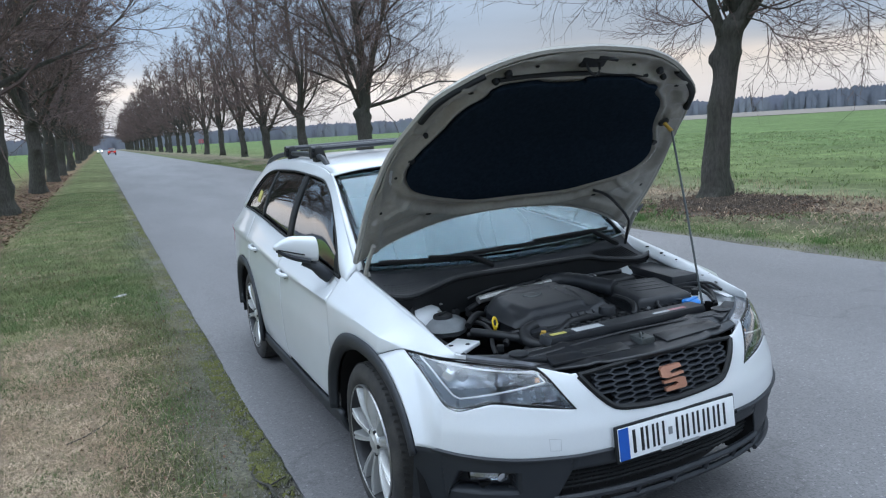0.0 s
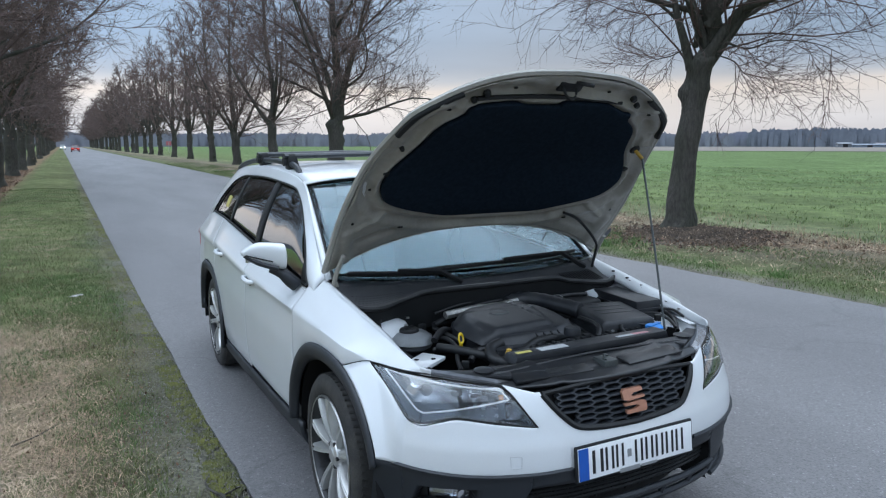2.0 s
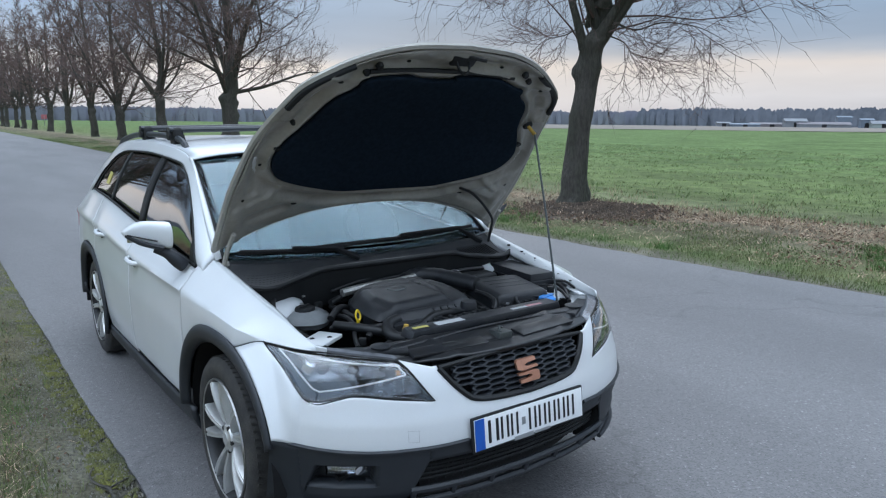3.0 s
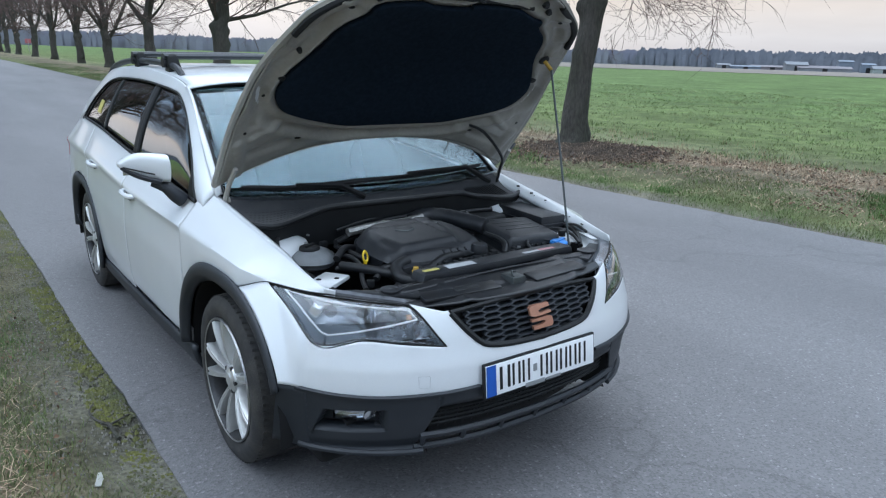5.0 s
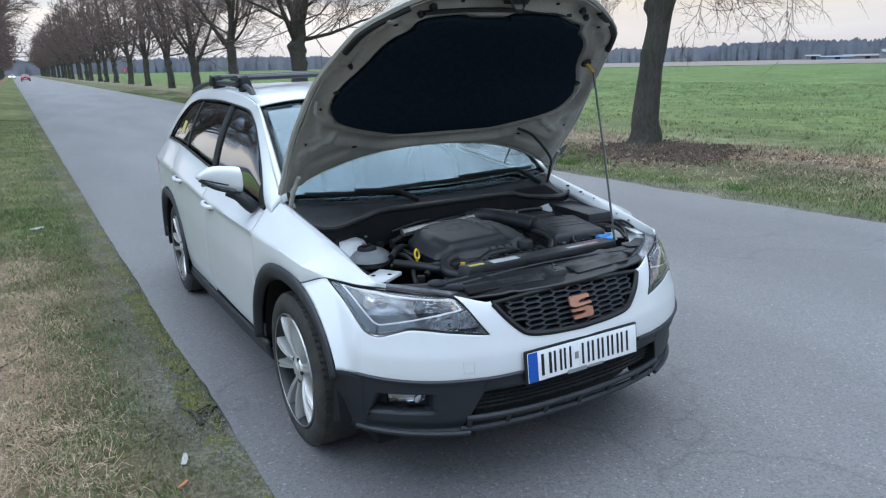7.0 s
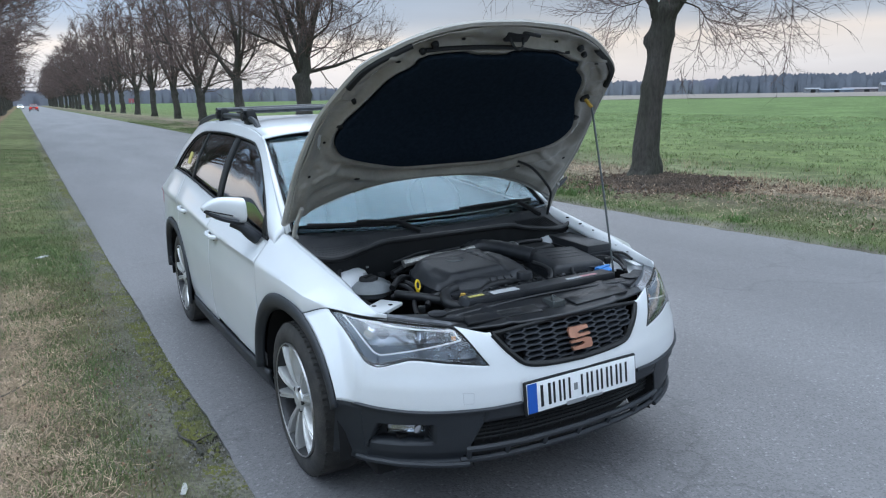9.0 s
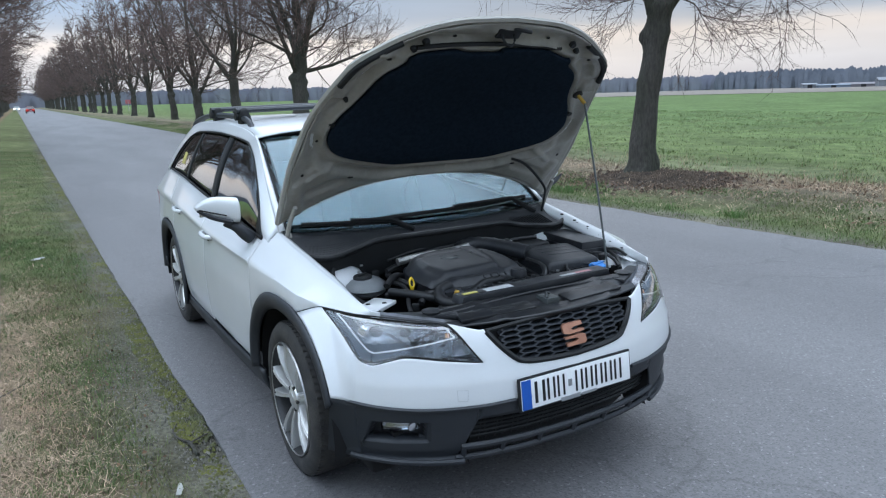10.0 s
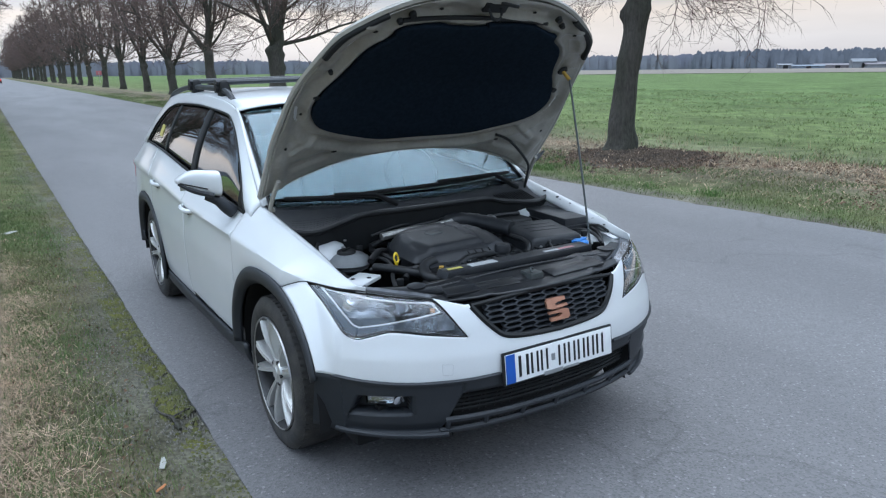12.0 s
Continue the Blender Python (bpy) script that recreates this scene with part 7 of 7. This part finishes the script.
part("washer_neck", tube([(0.455, -0.435, 0.76), (0.455, -0.435, 0.826)], 0.026, 12), BLACK, car)
# coolant tank with black cap
tank = part("coolant_tank", turned(lathe([(0.0, 0.055), (0.030, 0.054), (0.058, 0.044), (0.080, 0.022), (0.088, -0.006), (0.090, -0.010), (0.086, -0.014), (0.080, -0.04), (0.058, -0.06), (0.0, -0.065)], 32), Matrix.Translation((-0.470, 0.015, 0.785)) @ Matrix.Diagonal((1.1, 1.1, 0.68, 1))), TANK, car, "milky grey coolant tank with a seam")
part("tank_cap", joined(turned(lathe([(0.0, 0.018), (0.034, 0.016), (0.038, 0.008), (0.038, 0.0), (0, 0)], 20), Matrix.Translation((-0.478, 0.015, 0.818)) @ Matrix.Diagonal((1.1, 1.1, 0.9, 1))), turned(box(-0.03, 0.03, -0.006, 0.006, 0, 0.008, 0.003), Matrix.Translation((-0.478, 0.015, 0.832)) @ Matrix.Rotation(0.6, 4, "Z"))), BLACK, tank, "black screw cap")
part("tank_label", turned(box(-0.02, 0.02, -0.006, 0.006, 0, 0.001), Matrix.Translation((-0.413, -0.028, 0.818)) @ Matrix.Rotation(radians(40), 4, "Y")), INK, tank)
# dipstick
part("dipstick", joined(turned(lathe([(0.0125, -0.004), (0.0175, 0.0), (0.0125, 0.004), (0.0085, 0.0), (0.0125, -0.004)], 18), Matrix.Translation((-0.362, -0.222, 0.832)) @ Matrix.Rotation(radians(75), 4, "X") @ Matrix.Rotation(radians(20), 4, "Y") @ Matrix.Diagonal((1, 1.5, 1, 1))), tube([(-0.362, -0.222, 0.812), (-0.359, -0.219, 0.772)], 0.007, 8)), YELLOW, car, "yellow dipstick loop")
part("brass_fitting", turned(lathe([(0, 0.02), (0.010, 0.02), (0.010, 0.01), (0.014, 0.008), (0.014, 0), (0, 0)], 10), Matrix.Translation((-0.275, -0.435, 0.815))), OCHRE, car, "small yellow fitting")
part("heat_shield", tube(smoothpath([(-0.30, 0.03, 0.862), (-0.16, 0.035, 0.873), (-0.02, 0.03, 0.878), (0.08, 0.045, 0.885)], 4), [0.018] * 6 + [0.015] * 7, 8), ALUM, car, "crumpled foil heat shield tube")
# hoses and cables
for ctrl, r in (([(-0.42, -0.10, 0.80), (-0.35, -0.04, 0.82), (-0.28, -0.02, 0.80), (-0.22, -0.06, 0.77)], 0.014),
                ([(-0.43, -0.16, 0.79), (-0.38, -0.28, 0.80), (-0.30, -0.36, 0.79), (-0.20, -0.40, 0.80), (-0.10, -0.36, 0.82), (0.0, -0.35, 0.82)], 0.018),
                ([(-0.40, 0.17, 0.85), (-0.45, 0.17, 0.880), (-0.53, 0.14, 0.878), (-0.59, 0.07, 0.862), (-0.605, 0.02, 0.82)], 0.010),
                ([(-0.30, -0.10, 0.79), (-0.24, -0.20, 0.82), (-0.26, -0.30, 0.80), (-0.33, -0.42, 0.77), (-0.40, -0.45, 0.76)], 0.020),
                ([(-0.36, 0.02, 0.83), (-0.26, 0.05, 0.845), (-0.15, 0.02, 0.85), (-0.10, 0.0, 0.85)], 0.013),
                ([(-0.29, -0.47, 0.79), (-0.33, -0.42, 0.80), (-0.31, -0.36, 0.82), (-0.25, -0.34, 0.83)], 0.022),
                ([(0.29, -0.36, 0.80), (0.26, -0.30, 0.82), (0.29, -0.24, 0.83)], 0.016),
                ([(0.33, -0.44, 0.80), (0.31, -0.40, 0.83), (0.35, -0.37, 0.84), (0.45, -0.40, 0.83)], 0.007),
                ([(0.58, -0.45, 0.80), (0.64, -0.36, 0.83), (0.66, -0.25, 0.85)], 0.009),
                ([(-0.12, -0.40, 0.80), (0.02, -0.41, 0.815), (0.15, -0.41, 0.805), (0.25, -0.42, 0.80)], 0.012)):
    part("hose", tube(smoothpath(ctrl, 5), r, 10), HOSE, car, "black rubber hose")
rb_ = random.Random(9)
# finer lines between tank, engine and lamp: pipes, looms, plugs and bolts
for ctrl, r in (([(-0.40, -0.02, 0.79), (-0.36, -0.10, 0.80), (-0.37, -0.20, 0.79), (-0.42, -0.30, 0.775), (-0.46, -0.40, 0.77)], 0.009),
                ([(-0.35, 0.04, 0.81), (-0.33, -0.06, 0.80), (-0.30, -0.14, 0.785)], 0.012),
                ([(-0.44, -0.14, 0.775), (-0.40, -0.22, 0.785), (-0.33, -0.26, 0.79), (-0.28, -0.24, 0.80)], 0.010),
                ([(-0.38, -0.33, 0.775), (-0.33, -0.30, 0.80), (-0.27, -0.33, 0.81), (-0.22, -0.38, 0.815)], 0.013),
                ([(-0.45, -0.44, 0.775), (-0.38, -0.47, 0.785), (-0.30, -0.50, 0.795)], 0.008),
                ([(-0.20, 0.06, 0.86), (-0.10, 0.09, 0.875), (0.02, 0.10, 0.88), (0.12, 0.12, 0.88)], 0.008),
                ([(-0.32, 0.09, 0.86), (-0.18, 0.11, 0.88), (-0.04, 0.12, 0.89)], 0.006),
                ([(0.18, -0.40, 0.80), (0.22, -0.36, 0.83), (0.24, -0.30, 0.84), (0.23, -0.22, 0.845)], 0.012),
                ([(0.24, 0.02, 0.86), (0.30, 0.06, 0.87), (0.40, 0.08, 0.87), (0.50, 0.06, 0.87)], 0.010),
                ([(0.53, -0.27, 0.84), (0.57, -0.33, 0.85), (0.60, -0.38, 0.83), (0.58, -0.44, 0.81)], 0.007),
                ([(0.62, -0.30, 0.86), (0.66, -0.34, 0.86), (0.665, -0.40, 0.84)], 0.006)):
    part("hose", tube(smoothpath(ctrl, 5), r, 8), HOSE, car, "thin black line in the engine bay")
for x, y, z, s_ in ((-0.37, -0.26, 0.79, 0.016), (-0.31, -0.40, 0.80, 0.014), (-0.25, -0.42, 0.81, 0.016), (-0.42, -0.36, 0.775, 0.014), (0.12, -0.40, 0.82, 0.014), (0.20, -0.42, 0.81, 0.013), (0.55, -0.36, 0.84, 0.014), (-0.40, 0.05, 0.82, 0.014)):
    part("plug", turned(box(-s_, s_, -s_ * 0.8, s_ * 0.8, -s_, s_, 0.004), Matrix.Translation((x, y, z)) @ Matrix.Rotation(rb_.uniform(0, 3), 4, "Z")), BLACK, car, "black wiring plug")
for x, y, z in ((-0.34, -0.30, 0.795), (-0.20, -0.44, 0.812), (0.02, -0.44, 0.812), (0.26, -0.40, 0.825), (-0.56, 0.10, 0.845), (-0.44, 0.11, 0.848), (-0.50, 0.0, 0.85), (0.66, -0.42, 0.83)):
    part("bolt_head", turned(lathe([(0, 0.006), (0.007, 0.006), (0.008, 0.0)], 6), Matrix.Translation((x, y, z))), STEEL, car, "steel bolt head")
part("seam_bracket", joined(turned(box(-0.07, 0.07, -0.014, 0.014, -0.003, 0.003, 0.002), Matrix.Translation((0.645, -0.42, 0.832)) @ Matrix.Rotation(radians(70), 4, "Z"))), PAINT, car, "white bracket with slots")
for k in range(5):
    part("wing_slot", turned(box(-0.010, 0.010, -0.004, 0.004, 0, 0.002), Matrix.Translation((0.675 + 0.006 * k, -0.36 + 0.085 * k, 0.865 + 0.017 * k)) @ Matrix.Rotation(radians(60), 4, "Z")), DARK, car)
# bonnet inner details: holes, beads
for sg in (-1, 1):
    for x, s_, rx, ry in ((0.645, 0.48, 0.007, 0.007), (0.475, 0.930, 0.012, 0.006), (0.22, 1.02, 0.009, 0.006), (0.44, 0.235, 0.014, 0.006), (0.68, 0.30, 0.006, 0.009)):
        part("panel_hole", turned(lathe([(0.0, 0.002), (0.9, 0.002), (1.0, 0.0)], 14), Matrix.Translation(hood_pt(sg * x, s_, 0.0155 + inner_relief(x, s_))) @ Matrix.Rotation(radians(139), 4, "X") @ Matrix.Diagonal((rx, ry, 1, 1))), DARK, hood)
for k in range(12):
    part("wiring_clip", turned(box(-0.008, 0.008, -0.010, 0.010, -0.012, 0.014, 0.003), Matrix.Translation((-0.18 + 0.036 * k, -0.452 + 0.012 * (k % 2), 0.825))), BLACK, car)
part("cylinder_head", turned(box(-0.25, 0.27, -0.19, 0.20, -0.25, -0.03, 0.02), Matrix.Translation((0.03, -0.16, 0.82))), BLACK, car, "dark engine block")
for k in range(5):
    part("wing_bolt", turned(lathe([(0, 0.006), (0.008, 0.006), (0.009, 0)], 6), Matrix.Translation((0.70, -0.30 + 0.10 * k, 0.885 + 0.018 * k))), BLACK, car)

# ---- interior seen through the glass ----
part("dashboard", joined(sheet(lambda u, v: (lerp(-0.68, 0.68, u), lerp(0.36, 0.75, v) - 0.18 * (1 - (2 * u - 1) ** 2) * (1 - v), 0.955 - 0.02 * v - 0.10 * max(0, v - 0.7) ** 2), 20, 8), box(-0.66, 0.66, 0.70, 0.80, 0.5, 0.93, 0.03)), FABRIC, car, "dark dashboard")
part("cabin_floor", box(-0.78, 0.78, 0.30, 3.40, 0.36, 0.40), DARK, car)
part("luggage_block", box(-0.62, 0.62, 2.55, 3.3, 0.4, 0.94, 0.03), FABRIC, car, "dark boot cover")
for sx in (-0.36, 0.36):
    part("front_seat", joined(turned(box(-0.24, 0.24, -0.10, 0.10, 0, 0.62, 0.06, 3, 0.1), Matrix.Translation((sx, 1.42, 0.60)) @ Matrix.Rotation(radians(-18), 4, "X")), box(sx - 0.24, sx + 0.24, 0.90, 1.42, 0.52, 0.68, 0.06, 3)), FABRIC, car, "dark fabric front seat")
    part("headrest", turned(box(-0.13, 0.13, -0.05, 0.05, 0, 0.20, 0.04, 3), Matrix.Translation((sx, 1.62, 1.20)) @ Matrix.Rotation(radians(-12), 4, "X")), FABRIC, car, "dark headrest")
for sx in (-0.40, 0.0, 0.40):
    part("rear_seat", turned(box(-0.20, 0.20, -0.08, 0.08, 0, 0.60, 0.05, 3), Matrix.Translation((sx, 2.35, 0.62)) @ Matrix.Rotation(radians(-20), 4, "X")), FABRIC, car, "dark rear seat back")
part("steering_wheel", turned(lathe([(0.165, -0.012), (0.182, 0.0), (0.165, 0.012), (0.152, 0.0), (0.165, -0.012)], 32), Matrix.Translation((0.36, 0.92, 0.98)) @ Matrix.Rotation(radians(65), 4, "X")), BLACK, car, "black steering wheel")
part("interior_mirror", turned(box(-0.11, 0.11, -0.012, 0.012, -0.03, 0.03, 0.012), Matrix.Translation((0.0, 0.95, 1.31))), BLACK, car, "interior mirror")
part("headliner", sheet(lambda u, v: ((2 * u - 1) * 0.58, lerp(1.0, 3.3, v), curve(lerp(1.0, 3.3, v), RAIL_Z) - 0.01), 6, 12, flip=True), FABRIC, car, "dark headliner")
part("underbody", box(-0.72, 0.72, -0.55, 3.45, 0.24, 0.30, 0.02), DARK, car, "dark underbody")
for sg in (-1, 1):
    part("door_liner", flank(sg, 0.40, 3.45, lambda y: 0.38, lambda y: belt_z(y) - 0.01, 20, 4, lambda y, z, o: 0.80 - 0.02 * max(0, y - 2.8) / 0.3), FABRIC, car, "dark door lining")

# ---- small things of the verge ----
def lump(name, label, cx, cy, rx, ry, h, seed):
    def fn(u, v):
        a = 2 * math.pi * u
        r = v * (1 + 0.25 * noise.noise(Vector((math.cos(a) * 1.5, math.sin(a) * 1.5, seed))))
        x, y = cx + rx * r * math.cos(a), cy + ry * r * math.sin(a)
        return (x, y, ground_z(x, y) - 0.02 + h * (1 - v * v) + (0.04 * noise.noise(Vector((x * 4, y * 4, seed))) + 0.03 * noise.noise(Vector((x * 11, y * 11, seed)))) * (1 - v * v))
    return tagged(part(name, sheet(fn, 64, 22), SOIL), label, "soil", kind="structure")


lump("mound", "bare brown soil mounded round the tree foot", 8.10, 6.15, 1.7, 1.6, 0.07, 1)
scatter("soil_clods", "dark crumbly clods of earth on the mound", "soil",
        [(8.05 + R.gauss(0, 0.60), 6.10 + R.gauss(0, 0.58)) for _ in range(2600)], SOIL, lambda x, y: [[(a, b, c + 0.05 * math.exp(-((x - 8.1) ** 2 + (y - 6.15) ** 2) / 0.9)) for a, b, c in q] for q in dome(0.012, 0.06, 0.05)(x, y)])
scatter("dry_grass", "pale dead stems and chips on the mound", "grass",
        [(8.05 + R.gauss(0, 0.85), 5.95 + R.gauss(0, 0.75)) for _ in range(420)], STRAW, lambda x, y: [[(a, b, c + 0.015 + 0.06 * math.exp(-((x - 8.1) ** 2 + (y - 6.15) ** 2) / 1.1)) for a, b, c in q] for q in straw_blade(0.05, 0.18, 0.003, 0.04)(x, y)])
lump("mound", "bare brown soil mounded round a tree foot", 9.2, 28.9, 0.9, 1.3, 0.14, 2)
lump("mound", "bare brown soil mounded round a tree foot", 9.03, 40.0, 0.9, 1.3, 0.14, 3)


def ground_twig(label, pts, r):
    base = Vector(pts[0])
    t = thing("twig", label, "twig", at=(base.x, base.y, ground_z(base.x, base.y)))
    return t


def twig_branch(parent, ctrl, r0, r1):
    o = parent.location
    c = smoothpath([(x, y, ground_z(x, y) + z) for x, y, z in ctrl], 4)
    part("branch", tube([p - o for p in c], [lerp(r0, r1, k / (len(c) - 1)) for k in range(len(c))], 6), BARK, parent)


tw = ground_twig("forked dead twig lying in the soil beside the asphalt", [(-1.17, 0.42, 0)], 0.006)
twig_branch(tw, [(-1.165, 0.36, 0.008), (-1.170, 0.43, 0.010), (-1.172, 0.49, 0.012)], 0.008, 0.007)
twig_branch(tw, [(-1.172, 0.49, 0.012), (-1.215, 0.56, 0.014), (-1.225, 0.64, 0.016), (-1.195, 0.73, 0.012)], 0.007, 0.003)
twig_branch(tw, [(-1.172, 0.49, 0.012), (-1.12, 0.53, 0.014), (-1.06, 0.60, 0.012)], 0.005, 0.003)
tw2 = ground_twig("thin dead twig lying in the verge grass", [(-1.95, 1.6, 0)], 0.004)
twig_branch(tw2, [(-2.05, 1.45, 0.015), (-1.95, 1.55, 0.02), (-1.86, 1.72, 0.015)], 0.005, 0.002)


def scrap(x, y, size, turn, material, label, category):
    z = ground_z(x, y) + 0.012
    bm = bmesh.new()
    pts = [(-0.5, -0.12), (0.0, -0.2), (0.5, -0.05), (0.45, 0.1), (0.05, 0.12), (-0.45, 0.15)]
    lo_ = [bm.verts.new((a * size, b * size, 0.012 * math.sin(a * 5))) for a, b in pts]
    hi_ = [bm.verts.new((a * size, b * size, 0.012 * math.sin(a * 5) + 0.003)) for a, b in pts]
    bm.faces.new(lo_[::-1])
    bm.faces.new(hi_)
    for k in range(6):
        bm.faces.new((lo_[k], lo_[(k + 1) % 6], hi_[(k + 1) % 6], hi_[k]))
    ob = part("leaf" if category == "leaf" else "litter_scrap", bm, material)
    ob.matrix_basis = pose(x, y, z, 8, 6, turn)
    return tagged(ob, label, category)


scrap(-1.29, 0.07, 0.075, 75, LITTER, "pale scrap of litter lying in the verge grass", "litter")
scrap(-1.33, -0.12, 0.04, 20, ORANGE, "orange dead leaf lying in the verge", "leaf")
scrap(-1.78, 5.6, 0.16, 30, LITTER, "pale scrap of paper on the verge grass", "litter")
scrap(-2.0, 1.35, 0.09, 40, STRAW, "curled pale dead leaf on the verge", "leaf")


# ---- traffic far down the road ----
def far_car(name, label, x, y, turn, paint, lit, glow):
    c = thing(name, label, "car", at=(x, y, curve(y, ROAD_Z)))
    c.rotation_euler = (0, 0, radians(turn))

    def hull(u, v):
        a = 2 * math.pi * v
        w = 0.86 * math.copysign(abs(math.cos(a)) ** 0.4, math.cos(a))
        z = 0.58 + 0.36 * math.copysign(abs(math.sin(a)) ** 0.5, math.sin(a))
        k = 1 - 0.18 * abs(2 * u - 1) ** 6
        return (w * k, lerp(-2.1, 2.1, u), 0.2 + (z - 0.2) * (1 - 0.12 * abs(2 * u - 1) ** 4))
    body = joined(sheet(hull, 14, 20), box(-0.80, 0.80, -2.08, -1.95, 0.35, 0.85, 0.05), box(-0.80, 0.80, 1.95, 2.08, 0.35, 0.80, 0.05))
    part("body", body, paint, c)
    cab = bmesh.new()
    q = [[cab.verts.new((sx * w, yy, zz)) for sx in (-1, 1)] for w, yy, zz in ((0.78, -1.75, 0.90), (0.60, -1.35, 1.42), (0.60, 0.35, 1.45), (0.76, 1.05, 0.92))]
    for a, b in zip(q, q[1:]):
        cab.faces.new((a[0], a[1], b[1], b[0]))
    cab.faces.new([p[0] for p in q])
    cab.faces.new([p[1] for p in q][::-1])
    bmesh.ops.recalc_face_normals(cab, faces=cab.faces)
    part("cabin_glass", cab, TINT, c, "dark windows")
    part("roof", box(-0.60, 0.60, -1.35, 0.35, 1.42, 1.47, 0.02), paint, c)
    for sx in (-1, 1):
        for wy in (-1.3, 1.3):
            part("wheel", turned(lathe([(0.0, 0.0), (0.2, 0.01), (0.31, 0.0), (0.31, -0.2), (0.0, -0.2)], 20, axis="x"), Matrix.Translation((sx * 0.82, wy, 0.31)) @ Matrix.Diagonal((sx, 1, 1, 1))), RUBBER, c)
        part("lamp", box(sx * 0.55 - 0.16, sx * 0.55 + 0.16, -2.13, -2.06, 0.62, 0.80, 0.02), glow, c, lit)
    part("number_plate", box(-0.26, 0.26, -2.13, -2.08, 0.45, 0.56, 0.01), PLATEW, c)
    return c


far_car("red_car", "red car driving away on the country road", -2.6, 165, 1.2, REDPAINT, "red tail lamp", REDGLOW)
far_car("oncoming_car", "distant car coming closer with its headlights on", -6.4, 240, 1.2, PAINT, "lit headlamp", WHITEGLOW)


# ---- far farm sheds and a red board ----
def shed(az, d, w, dep, h, roof_h, wall, roof, label):
    a = radians(az)
    x, y = -1.6 + d * math.sin(a), -2.6 + d * math.cos(a)
    s = thing("farm_shed", label, "building", at=(x, y, 0))
    s.rotation_euler = (0, 0, -a + radians(12))
    part("wall", box(-w / 2, w / 2, -dep / 2, dep / 2, -0.1, h), wall, s)
    rf = prism([(-dep / 2 - 0.3, 0), (0, roof_h), (dep / 2 + 0.3, 0)], w + 0.6, lambda p, q, r: (r - w / 2 - 0.3, p, h + q))
    part("roof", rf, roof, s)
    part("door", box(-1.2, 1.2, -dep / 2 - 0.06, -dep / 2, 0, min(2.6, h)), BLACK, s)
    return s


shed(57.9, 430, 7, 6, 1.9, 0.8, SHEDWALL, SHEDWALL, "small white shed far across the field")
shed(59.4, 430, 16, 6, 1.3, 0.7, DULLBLUE, DULLBLUE, "low blue-grey shed far across the field")
shed(61.2, 440, 22, 8, 1.5, 1.0, DULLROSE, DULLROSE, "long low shed with a rose-grey roof")
shed(62.8, 430, 11, 8, 3.2, 1.6, SHEDWALL, SHEDWALL, "white gabled shed far across the field")
shed(64.6, 430, 26, 9, 1.7, 1.3, SHEDWALL, DULLROSE, "long low shed with a rose-grey roof")
shed(65.9, 445, 7, 7, 5.6, 0.8, DULLBLUE, DULLBLUE, "blue tower shed far across the field")
shed(67.3, 430, 6, 6, 4.2, 0.8, DULLBLUE, DULLBLUE, "blue tower shed far across the field")
shed(68.3, 425, 11, 8, 2.2, 1.6, DULLGREEN, SHEDWALL, "pale green gabled shed far across the field")
# the pale ploughed strip behind the green crop
tagged(raw("field_strip", [(-2.0 + d * math.sin(radians(a)), -2.6 + d * math.cos(radians(a)), 0.05) for d in (180, 500) for a in range(38, 84, 3)],
           [(k, k + 1, k + 17, k + 16) for k in range(15)], PLOUGH), "pale ploughed strip beyond the crop", "field", kind="structure")
rb = thing("red_board", "red board on a post far off in the field", "sign", at=(14.6, 150, 0))
part("post", tube([(0, 0, -0.1), (0, 0, 2.0)], 0.06, 8), STEEL, rb)
part("board", box(-0.5, 0.5, -0.03, 0.03, 1.4, 2.2, 0.01), REDBOARD, rb)
